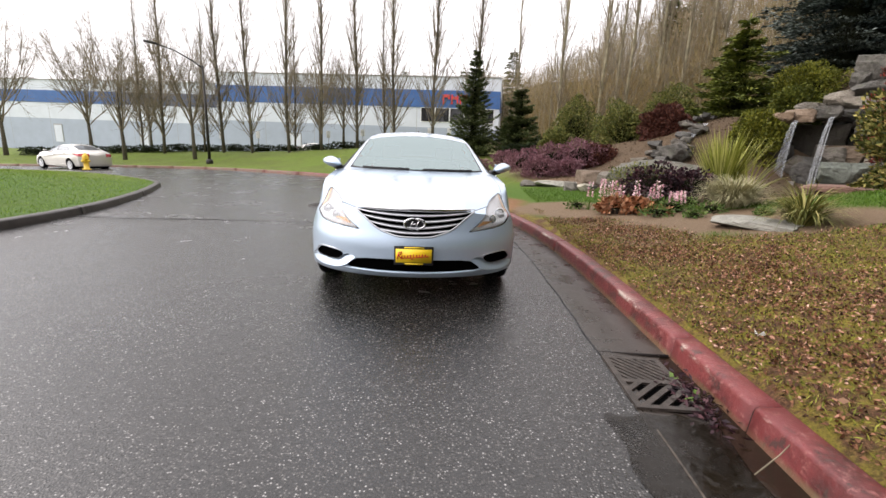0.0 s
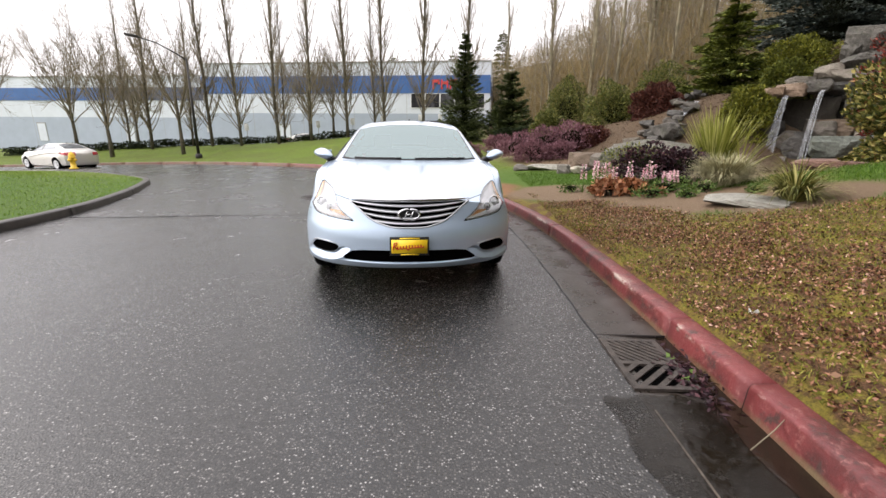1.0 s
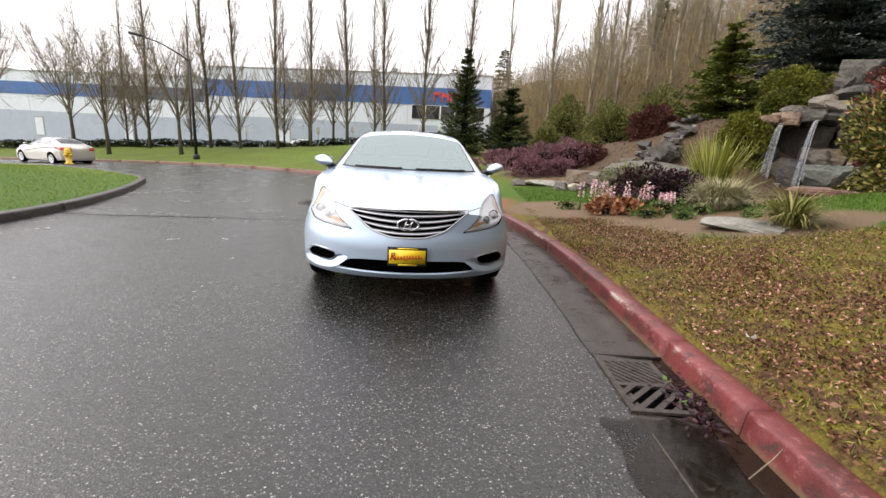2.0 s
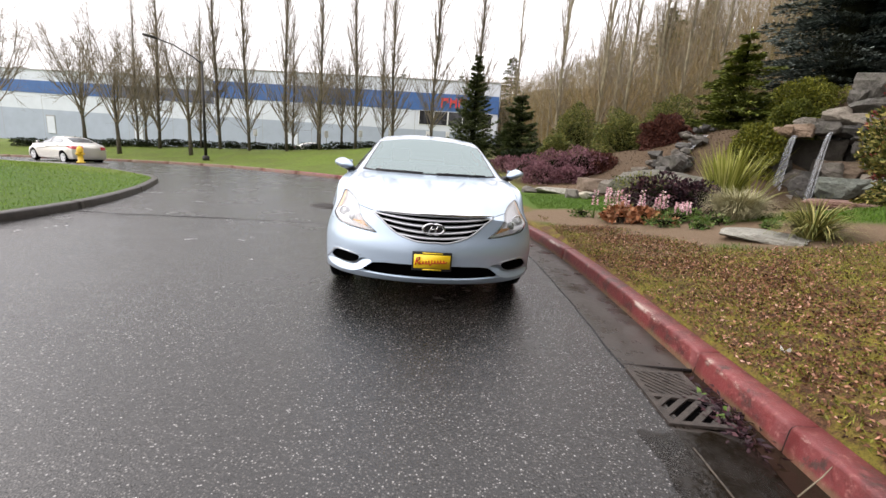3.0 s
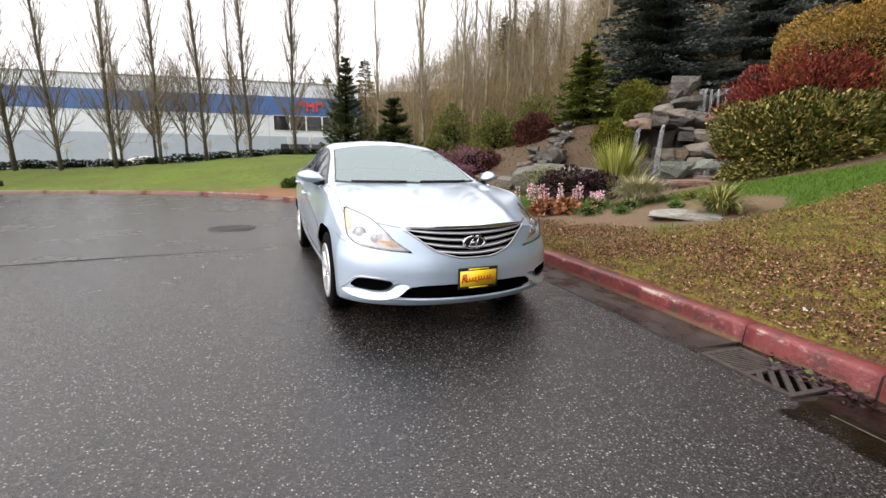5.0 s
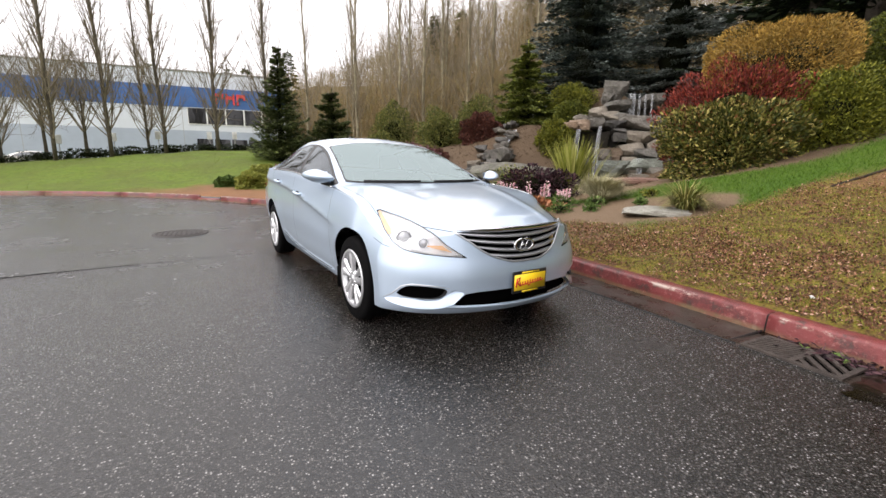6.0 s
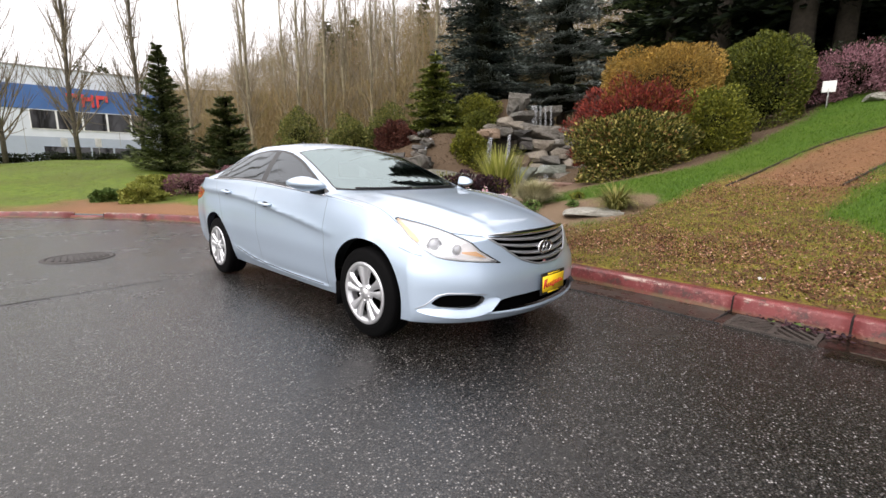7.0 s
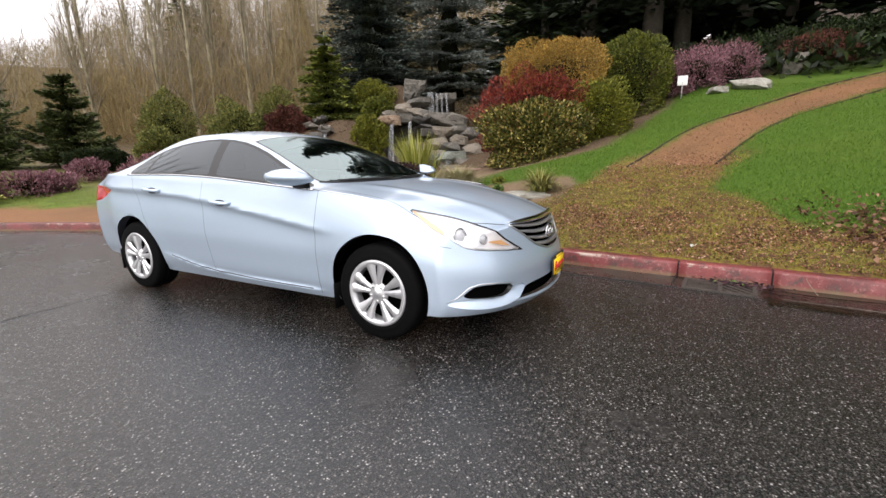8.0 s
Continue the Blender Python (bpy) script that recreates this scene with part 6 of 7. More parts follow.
# ---- the cascade of boulders beside it ----
def make_cascade():
    rng = np.random.default_rng(11)
    for k in range(70):
        t = rng.random()
        side = rng.normal() * 0.95
        x, y = 4.3 + 3.4 * t + 0.5 * side, 13.0 + 2.2 * t + 0.7 * side
        w = rng.uniform(0.22, 0.62) * (1.1 - 0.3 * t)
        z = at_land(x, y)
        ob = rock("boulder", (x, y, z + 0.13 * w + 0.12), (w, w * rng.uniform(0.6, 1), w * rng.uniform(0.35, 0.65)), STONE_DARK if k % 5 else STONE, None, k % 6, rng.uniform(0, 360), rng.uniform(-14, 14))
        tagged(ob, "grey boulder tumbled beside the dry stream bed", "rock", "cascade boulders")
    rng2 = np.random.default_rng(5)
    th = thing("stream_bed", (6, 14, 0.9), "shallow rocky stream running down between boulders", "stream")
    runs = []
    for i in range(16):
        s = rng2.uniform(-0.12, 0.12)
        pts = [(4.6 + 3.0 * t + s - 6, 13.2 + 1.9 * t - s - 14, at_land(4.6 + 3.0 * t, 13.2 + 1.9 * t) + 0.10 + rng2.uniform(0, 0.03) - 0.9) for t in np.linspace(1, 0, 14)]
        runs.append(tube(pts, 0.018, 4, False))
    part("water", joined(*runs), FALLS, th)


make_cascade()


def lone_rock(name, x, y, size, skin, label, k, turn=0, tilt=0, sink=0.25, z=None):
    zz = (at_land(x, y) if z is None else z) + size[2] * (0.5 - sink)
    return tagged(rock(name, (x, y, zz), size, skin, None, k, turn, tilt), label, "rock")


lone_rock("flat_rock", 3.48, 5.62, (.92, .52, .15), STONE_PALE, "large pale flat stone at the edge of the flower bed", 1, -52, 5, .3)
lone_rock("boulder", 3.64, 12.95, (.75, .6, .55), STONE_BROWN, "rounded brown boulder beside the lawn", 2, 20, 0, .2)
lone_rock("stone_slab", 2.69, 13.2, (1.3, .55, .20), STONE_PALE, "low grey stone slab at the lawn's edge", 3, -8, 0, .2)
lone_rock("flagstone", 7.5, 9.1, (1.5, .9, .16), STONE_RED, "flat reddish flagstone before the waterfall", 4, -45, 0, .1)
lone_rock("stone_slab", 11.6, 2.5, (.95, .65, .34), STONE_PALE, "pale stone slab on the grass slope", 1, 70, 0, .25)
lone_rock("stone_slab", 11.35, 3.3, (.6, .45, .18), STONE_PALE, "small pale stone by the heather", 5, 30, 0, .25)
lone_rock("stone_block", 13.5, 1.5, (.62, .5, .6), STONE, "squared grey stone standing in the planting", 0, 15, 6, .1)
lone_rock("boulder", 4.85, 11.1, (2.5, 1.25, .78), STONE_MOSSY, "wide flat-topped boulder grown over with lichen", 4, -32, 3, .12)
lone_rock("boulder", 6.35, 13.95, (.85, .7, .6), STONE, "rounded grey boulder at the head of the cascade", 8, 20, 0, .1)
lone_rock("boulder", 3.2, 11.9, (.55, .4, .25), STONE_PALE, "pale wet stone at the foot of the cascade", 9, 40, 0, .2)
for _x, _y, _s in ((2.9, 12.2, .4), (4.3, 12.4, .5), (4.9, 12.9, .45), (1.9, 13.4, .35), (4.7, 10.2, .5), (4.2, 10.5, .45), (5.2, 10.9, .5), (4.6, 9.9, .4), (5.6, 11.3, .45)):
    lone_rock("boulder", _x, _y, (_s * 1.3, _s, _s * .8), STONE, "small grey stone edging the planting bed", int(_x * 10), _x * 90, 0, .3)

# ---- plants of the bed, nearest first ----
def clump(name, x, y, n, length, width, lean, droop, mat, label, seed, spread=0.08, cat="ornamental grass"):
    th = thing(name, (x, y, at_land(x, y) - 0.02), label, cat)
    part("foliage", blades(n, length, width, lean, droop, np.random.default_rng(seed), 6, spread), mat, th)
    return th


clump("sedge_clump", 3.85, 5.42, 560, .62, .012, .8, 2.2, L_SEDGE, "arching green and straw sedge clump beside the flat stone", 3, .10)
clump("grass_clump", 4.2, 7.35, 3600, .62, .008, .62, 1.9, L_STRAW, "dense tan fountain grass mound", 4, .16)
clump("flax_plant", 5.0, 9.03, 420, 1.30, .030, .44, .32, L_FLAX, "tall yellow-green flax with sword leaves", 5, .16, "plant")
clump("flax_plant", 5.35, 8.8, 30, 1.25, .03, .95, .8, L_FLAX, "pale arching flax leaves beside the larger clump", 15, .06, "plant")
shrub("dark_shrub", 3.75, 8.9, at_land(3.75, 8.9), at_land(3.75, 8.9) + .72, .66, .45, 1500, (.075, .045), L_DARKP, "black-purple leaved low shrub", seed=6)
shrub("dark_shrub", 4.25, 8.65, at_land(4.25, 8.65), at_land(4.25, 8.65) + .62, .42, .4, 900, (.075, .045), L_DARKP, "black-purple leaved low shrub", seed=16)
shrub("orange_coral_bells", 2.62, 7.85, at_land(2.62, 7.85), at_land(2.62, 7.85) + .27, .30, .24, 260, (.085, .075), L_ORANGE, "low orange coral bells with broad leaves", "flower", stems=3, seed=7)
shrub("orange_coral_bells", 2.92, 7.62, at_land(2.92, 7.62), at_land(2.92, 7.62) + .25, .24, .2, 200, (.085, .075), L_ORANGE, "low orange coral bells with broad leaves", "flower", stems=3, seed=8)
shrub("bedding_plant", 3.4, 7.5, at_land(3.4, 7.5), at_land(3.4, 7.5) + .2, .3, .22, 240, (.06, .03), L_GREEN, "low green bedding plant", "flower", stems=2, seed=9)
shrub("bedding_plant", 3.0, 7.15, at_land(3.0, 7.15), at_land(3.0, 7.15) + .16, .26, .2, 200, (.06, .025), L_GREEN, "low green bedding plant", "flower", stems=2, seed=10)
shrub("silver_mound", 3.6, 9.45, at_land(3.6, 9.45) + .25, at_land(3.6, 9.45) + .75, .6, .4, 900, (.06, .03), L_RHODO, "grey-green mounded shrub behind the dark one", seed=13)


def flower_spike(x, y, h, seed):
    rng = np.random.default_rng(seed)
    th = thing("pink_flower", (x, y, at_land(x, y)), "upright pink flower spike in the bed", "flower", "pink flowers")
    part("stem", tube([(0, 0, -.02), (.005, .004, h)], [.006, .004], 5), L_GREEN, th)
    n = 70
    t = rng.random(n)
    a = rng.uniform(0, 6.28, n)
    r = .012 + .028 * (1 - t)
    P = np.stack([np.cos(a) * r, np.sin(a) * r, h * (.42 + .58 * t)], 1)
    W = np.stack([np.cos(a), np.sin(a), .3 + 0 * a], 1)
    part("flower_head", leaves(P, W, .035, .026, rng), L_PINK, th)["kind"] = "stuff"
    part("leaf_rosette", blades(9, h * .55, .02, .7, .5, rng, 3, .02), L_GREEN, th)


_r = np.random.default_rng(21)
for _k in range(12):
    _q = _k / 11
    flower_spike(2.33 + .95 * _q + _r.normal() * .05, 8.38 - .55 * _q + _r.normal() * .10, _r.uniform(.36, .58), 30 + _k)
for _k in range(6):
    flower_spike(3.5 + _r.normal() * .12, 7.62 + _r.normal() * .1, _r.uniform(.26, .36), 60 + _k)

# ---- the shrubs on the slope ----
shrub("variegated_shrub", 7.15, 6.9, .95, 2.38, .85, 1.15, 20000, (.088, .040), L_LEAFBUSH, "broad variegated shrub with yellow-edged leaves", seed=31, box_like=.8, turn=10, sides_up=.6, clumps=110)
shrub("red_shrub", 7.75, 7.2, 1.3, 3.25, .8, 1.3, 15000, (.10, .022), L_RED, "dense crimson-red shrub above the variegated one", seed=32, box_like=.5, sides_up=.9, turn=25, clumps=90)
shrub("golden_shrub", 8.75, 7.0, 1.9, 4.12, .9, 1.30, 46000, (.060, .020), L_GOLD, "clipped golden-yellow rounded shrub", seed=33, box_like=3.5, thick=.3, turn=33, clumps=220, lumpy=.42)
shrub("yew_bush", 8.05, 5.55, 1.2, 2.92, .70, .70, 19000, (.062, .028), L_YEW, "rounded olive-green clipped yew", seed=34, box_like=.5)
shrub("yew_bush", 10.6, 5.3, 2.0, 4.42, .88, .88, 26000, (.066, .030), L_YEW_D, "tall olive-green clipped yew", seed=35, box_like=1.0, thick=.3, lumpy=.7)
shrub("yew_bush", 7.6, 6.3, 1.3, 2.35, .6, .6, 2600, (.07, .03), L_YEW_D, "dark green bush among the red shrubs", seed=36)
for _x, _y, _w, _h, _s in ((12.2, 3.9, 1.0, 1.15, 41), (13.0, 3.0, .95, 1.05, 42), (11.75, 4.5, .7, .95, 43), (14.3, .9, 1.1, .85, 44)):
    _z = at_land(_x, _y)
    shrub("heather", _x, _y, _z - .05, _z + _h, _w, _w * .8, 6000, (.06, .022), L_HEATHER if _s != 44 else L_BRONZE, "mauve flowering heather on the slope" if _s != 44 else "brownish low shrub on the slope", seed=_s, sides_up=.9)
for _k, (_x, _y, _w, _h) in enumerate(((2.2, 16.2, .75, .85), (3.1, 16.0, .8, 1.0), (4.0, 15.9, .75, .95), (2.6, 15.5, .6, .7), (-.1, 18.0, .7, .6), (1.75, 19.5, .55, .65), (.5, 18.2, .5, .5), (3.5, 15.3, .5, .55))):
    _z = at_land(_x, _y)
    shrub("heather", _x, _y, _z - .05, _z + _h, _w, _w * .8, 3200, (.075, .026), L_HEATHER, "low mauve heather mound beyond the lawn", group="heathers", seed=50 + _k, sides_up=.9)
for _k, (_x, _y, _w, _z0, _z1, _m, _l) in enumerate((
        (5.05, 21.4, 1.0, 1.2, 3.75, L_RHODO, "olive green rhododendron bush on the slope"), (6.2, 18.3, 1.05, 1.3, 3.35, L_RHODO, "yellowing rhododendron bush above the boulders"), (7.0, 16.4, .75, 1.9, 3.1, L_BRONZE, "bronze-red shrub by the boulders"),
        (4.7, 15.9, .55, .7, 1.7, L_BRONZE, "rusty red fern-like shrub"), (3.9, 19.6, .7, .9, 2.3, L_RHODO, "small olive green bush by the heather"), (7.9, 18.2, .9, 2.2, 3.9, L_RHODO, "olive bush on the slope"),
        (11.4, 16.2, 1.0, 2.6, 4.55, L_YEW, "spreading green juniper beside the cedar"), (10.3, 14.9, .7, 2.6, 3.6, L_YEW_D, "dark juniper over the boulders"), (8.6, 13.9, .7, 1.2, 2.7, L_YEW, "olive shrub beside the spouts"),
        (-1.4, 17.3, .5, .2, .75, L_LIME, "lime-green low shrub by the path"), (-1.0, 18.3, .5, .4, 1.0, L_LIME, "lime-green low shrub by the path"), (-2.2, 18.2, .35, .25, .6, L_GREEN, "small green tuft by the path"), (2.4, 21.9, .6, .8, 1.7, L_HEDGE, "dark rounded bush behind the heather"), (3.2, 22.3, .6, .9, 1.8, L_HEDGE, "dark rounded bush behind the heather"))):
    _z = min(_z0, at_land(_x, _y) - .02)
    shrub("shrub", _x, _y, _z, _z1, _w, _w * .85, int(7000 + 5000 * _w), (.085, .04), _m, _l, seed=70 + _k, stems=4)

# ---- evergreens ----
conifer("cedar_tree", 9.75, 17.3, at_land(9.75, 17.3) - .1, 6.4 - at_land(9.75, 17.3), 2.5, L_CEDAR, "young yellow-green cedar with layered boughs", 3, 18, 10, (.18, .055), .40, 290, .85, .04, .30, rough=.3, heart=.12)
conifer("spruce_tree", 14.4, 18.8, 3.6, 13.5, 3.4, L_SPRUCE, "large dark spruce behind the waterfall", 4, 21, 10, (.18, .06), .42, 480, .75, .03, .26, rough=.6, heart=.17, tips=L_BLUE_DIM, fan=.42)
conifer("spruce_tree", 18.0, 16.4, 4.2, 12.5, 3.9, L_BLUE_DIM, "large blue-grey spruce with drooping boughs", 5, 17, 11, (.17, .06), .46, 700, .7, .03, .30, rough=.6, heart=.17, tips=L_BLUE_TIP, fan=.42)
conifer("spruce_tree", 16.4, 20.8, 4.6, 15.0, 3.2, L_SPRUCE, "large dark spruce behind the waterfall", 6, 20, 10, (.32, .09), .44, 170, .75, .03, .24, rough=.6, heart=.3)
conifer("spruce_tree", 20.5, 12.0, 5.0, 13.0, 3.4, L_MIDGREEN, "green conifer at the wood's edge", 7, 19, 10, (.22, .07), .44, 420, .75, .03, .24, rough=.6)
conifer("fir_tree", .35, 24.6, at_land(.35, 24.6) - .1, 5.55, 1.45, L_FIR, "slim dark green fir on the grass bank", 8, 26, 10, (.16, .04), .16, 190, 1.0, .02, .42, rough=.5, heart=.15)
conifer("fir_tree", 2.8, 24.2, 1.0, 3.75, 1.45, L_FIR, "small dark spruce beyond the heather", 9, 13, 9, (.17, .045), .12, 340, .72, .05, .24, rough=.65, heart=.2)

# ---- bare trees along the bank ----
BARK_PALE = plain("pale_alder_bark", (0.24, 0.21, 0.135), 0.9, vary=0.35, scale=3)
POPLARS = [bare_tree_meshes(15.5, "poplar", 100 + k, 72, 8) for k in range(4)]
ALDERS = [bare_tree_meshes(15.5, "poplar", 140 + k, 40, 6) for k in range(3)]
ROUNDS = [bare_tree_meshes(9.4, "round", 120 + k) for k in range(3)]
TREE_ME = [(mesh_of("trunk", *a), mesh_of("branches", *b)) for a, b in POPLARS + ROUNDS + ALDERS]
for _k, (_a, _b) in enumerate(TREE_ME):
    _a.materials.append(BARK_GREY if _k < 7 else BARK_PALE)
    _b.materials.append(TWIG)


def bare_tree(x, y, k, scale, turn, label, z=None, trunk_mat=None):
    th = thing("poplar_tree" if k < 4 else ("bare_tree" if k < 7 else "alder_tree"), None, label, "tree", "bare trees along the bank", m=pose(x, y, (at_land(x, y) if z is None else z) - 0.05, 0, 0, turn) @ Matrix.Scale(scale, 4))
    part("trunk", TREE_ME[k][0], None, th)
    part("crown", TREE_ME[k][1], None, th)
    return th


for _k, (_x, _y, _s) in enumerate(((-23.2, 33.0, 1.0), (-18.2, 32.5, 1.0), (-15.7, 31.9, .95), (-12.6, 31.1, 1.0), (-10.3, 31.2, .92), (-8.3, 33.6, 1.02), (-5.6, 34.2, 1.0), (-2.6, 34.5, 1.05), (.75, 37.0, 1.1), (6.7, 33.5, 1.05), (10.2, 32, 1.0), (12.5, 31.0, 1.1), (4.2, 40.5, 1.0), (-13.9, 35.5, .7), (-20.6, 34.0, .7), (8.4, 29.0, .95), (-6.9, 37.5, .8), (-26.0, 34.5, .75))):
    bare_tree(_x, _y, _k % 4 if _x < 4 else 7 + _k % 3, _s, _k * 77, "tall leafless poplar on the grass bank" if _x < 4 else "pale leafless tree at the edge of the woods")
for _k, (_x, _y, _s) in enumerate(((-35.8, 32.7, 1.1), (-31.0, 35.2, 1.05), (-24.4, 30.5, 1.0), (-18.9, 30.0, .95), (-27.5, 37.5, .9), (-9.9, 35.5, .8), (-12.0, 36, .8))):
    bare_tree(_x, _y, 4 + _k % 3, _s, _k * 60, "leafless spreading street tree on the grass bank")


for _k, (_x, _y, _s) in enumerate(((9.5, 27.5, .95), (11.8, 26.2, .9), (14.5, 27.5, 1.0), (16.2, 25.0, .95), (13.0, 31.5, 1.0), (18.4, 27.5, 1.0), (20.5, 24.5, 1.0), (7.4, 37, 1.0), (16.5, 33, 1.05), (22.5, 30, 1.0), (10.8, 38, 1.0), (25, 25.5, 1.0))):
    bare_tree(_x, _y, 7 + _k % 3, _s, _k * 91 + 20, "pale leafless tree at the edge of the woods")


# ---- woods on the hillside ----
def far_woods():
    rng = np.random.default_rng(77)
    kinds = []
    for k in range(5):
        H = 12.0
        zs = np.linspace(0, H, 6)
        pts = np.column_stack([np.cumsum(rng.normal(size=(6, 2)) * 0.14, 0), zs])
        tr = tube(pts, 0.062 * (1 - zs / H) + 0.012, 4, False)
        br = []
        for b in range(26):
            h = H * rng.uniform(0.18, 0.95)
            a, lean = rng.uniform(0, 6.28), rng.uniform(0.5, 1.25)
            base = [np.interp(h, zs, pts[:, 0]), np.interp(h, zs, pts[:, 1]), h]
            lp, lr = limb(base, [math.cos(a) * math.sin(lean), math.sin(a) * math.sin(lean), math.cos(lean)], rng.uniform(1.0, 2.6) * (1.15 - h / H * 0.6), 0.018, rng, 3, 0.25, 0.2)
            br.append(tube(lp, lr, 3, False))
            for _ in range(3):
                q = rng.integers(1, 3)
                tp, t2 = limb(lp[q], lp[q] - lp[q - 1] + rng.normal(size=3) * 0.5, rng.uniform(0.6, 1.3), 0.009, rng, 2, 0.3, 0.2)
                br.append(tube(tp, t2, 3, False))
        kinds.append((tr, joined(*br)))
    tv, tf, bv, bf = [], [], [], []
    n = 0
    tries = 0
    while n < 530 and tries < 12000:
        tries += 1
        x, y = rng.uniform(3, 66), rng.uniform(8, 95)
        if n > 450:
            x, y = rng.uniform(6, 24), rng.uniform(36, 76)
        sw = x * 0.72 + y * 0.69
        if sw < 27 or sw > 92 or y < 0.12 * x + 8 or (x < 9 and y < 34) or (x < 6 and y < 52):
            continue
        k = kinds[n % 5]
        z = at_land(x, y) - 0.1
        s = rng.uniform(0.75, 1.2) * (0.62 + 0.38 * float(ease(8, 20, x)))
        c, d = math.cos(n * 1.7), math.sin(n * 1.7)
        lean = rng.normal(size=2) * 0.035
        R = np.array([[1, 0, lean[0]], [0, 1, lean[1]], [0, 0, 1]]) @ np.array([[c, -d, 0], [d, c, 0], [0, 0, 1]]) * s
        for (v, f), vs, fs in ((k[0], tv, tf), (k[1], bv, bf)):
            base = sum(map(len, vs))
            vs.append(np.asarray(v) @ R.T + [x, y, z])
            fs += [tuple(i + base for i in q) for q in f]
        n += 1
    tagged(part("woodland_trunks", (np.concatenate(tv), tf), BARK_PALE), "pale trunks of leafless woods on the hillside", "woodland", kind="stuff")
    tagged(part("woodland_branches", (np.concatenate(bv), bf), TWIG_TAN), "tan leafless branches of the hillside woods", "woodland", kind="stuff")
    # brushwood
    m = 400000
    x, y = rng.uniform(2, 60, m), rng.uniform(8, 85, m)
    sw = x * 0.72 + y * 0.69
    ok = (sw > 25) & (sw < 66) & (y > 0.12 * x + 8) & ~((x < 7) & (y < 44)) & ~((x < 5.5) & (y < 60))
    x, y = x[ok], y[ok]
    z = land_z(x, y, off_line(x, y, OUT_COARSE))
    P = np.stack([x, y, z + rng.random(len(x)) ** 1.3 * (4.2 + 5.0 * np.maximum(ease(10, 22, x), ease(36, 50, x * 0.72 + y * 0.69)))], 1)
    W = rng.normal(size=P.shape) * 0.6 + [0, 0, 1]
    tagged(part("brushwood", leaves(P, W, 1.1, 0.017, rng), L_TWIGS), "tan winter brushwood covering the hillside", "undergrowth", kind="stuff")


TWIG_TAN = plain("tan_winter_twigs", (0.225, 0.17, 0.098), 0.9, vary=0.3, scale=1.5)
far_woods()
for _k, (_x, _y, _top) in enumerate(((6.6, 69, 16.6), (27, 55, 21), (33, 48, 23), (38, 36, 24), (-12, 84, 16), (-1.1, 84, 16.2), (1.7, 84.3, 16.6), (22.2, 53.2, 19.2), (24, 54, 18.4))):
    _z = at_land(_x, _y) - .3
    conifer("distant_fir", _x, _y, _z, _top - _z, (_top - _z) * .24, L_FIR, "dark evergreen standing in the distant woods", 200 + _k, 30, 9, (.5, .16), .35, 40, .8, .05, group="distant evergreens")


# ---- dark woods and hedge above the path ----
def path_woods():
    rng = np.random.default_rng(91)
    for k in range(46):
        x, y = rng.uniform(16, 31), rng.uniform(-24, 11)
        if k < 6:
            x, y = 17.0 + 1.3 * k, (8.5, 5.0, 11.5, 8.0, 3.0, 12.5)[k]
        # added belt behind the camera, never in view: darkens reflections on the car
        if k > 33:
            x, y = rng.uniform(2, 18), rng.uniform(-26, -15)
        z = at_land(x, y)
        H = rng.uniform(20, 30)
        conifer("wood_conifer", x, y, z - .2, H, rng.uniform(3.0, 4.4), L_DEEP, "tall dark conifer in the wood by the path, some added unseen", 300 + k, 19, 8, (1.1, .42) if x > 21.5 or y < -14 else (.5, .15), .3, 22 if x > 21.5 or y < -14 else 72, .6, .14 if k % 3 else .02, group="dark wood")
    n = 22000
    x, y = rng.uniform(12.8, 27, n), rng.uniform(-18, 10, n)
    z = land_z(x, y, off_line(x, y, OUT_COARSE))
    P = np.stack([x, y, z + rng.random(n) * .75], 1)
    tagged(part("ivy_undergrowth", leaves(P, rng.normal(size=P.shape) + [0, 0, .6], .30, .18, rng), L_HEDGE), "dark ivy and fern undergrowth in the wood", "undergrowth", kind="stuff")


# needle colour lowered to hold the shade of the canopy
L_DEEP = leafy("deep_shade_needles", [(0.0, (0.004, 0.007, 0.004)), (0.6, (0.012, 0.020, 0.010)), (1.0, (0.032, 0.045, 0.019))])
path_woods()
for _k in range(7):
    _t = _k / 6
    _x, _y = 14.3 + 1.7 * _t, 5.2 - 7.0 * _t
    _z = at_land(_x, _y)
    shrub("hedge_bush", _x, _y, _z, _z + 1.05, .85, .75, 2200, (.08, .04), L_HEDGE, "dark clipped hedge along the slope", group="slope hedge", seed=140 + _k, box_like=2.0)


# ---- street things ----
def strip_in(x0, x1, y0, y1, px, py, dx, dy, w):
    """A straight strip through a point, cut to a rectangle: its outline."""
    L = math.hypot(dx, dy)
    dx, dy = dx / L, dy / L
    poly = [(px + a * dx - b * dy, py + a * dy + b * dx) for a, b in ((-1, -w / 2), (1, -w / 2), (1, w / 2), (-1, w / 2))]
    for axis, lim, sign in ((0, x0, 1), (0, x1, -1), (1, y0, 1), (1, y1, -1)):
        out = []
        for p, q in zip(poly, poly[1:] + poly[:1]):
            a, b = (p[axis] - lim) * sign, (q[axis] - lim) * sign
            if a >= 0:
                out.append(p)
            if a * b < 0:
                t = a / (a - b)
                out.append((p[0] + (q[0] - p[0]) * t, p[1] + (q[1] - p[1]) * t))
        poly = out
        if not poly:
            return None
    return poly


def prism(poly, z0, z1):
    n = len(poly)
    v = [(x, y, z) for z in (z0, z1) for x, y in poly]
    return v, [tuple(range(n - 1, -1, -1)), tuple(range(n, 2 * n))] + [(i, (i + 1) % n, n + (i + 1) % n, n + i) for i in range(n)]


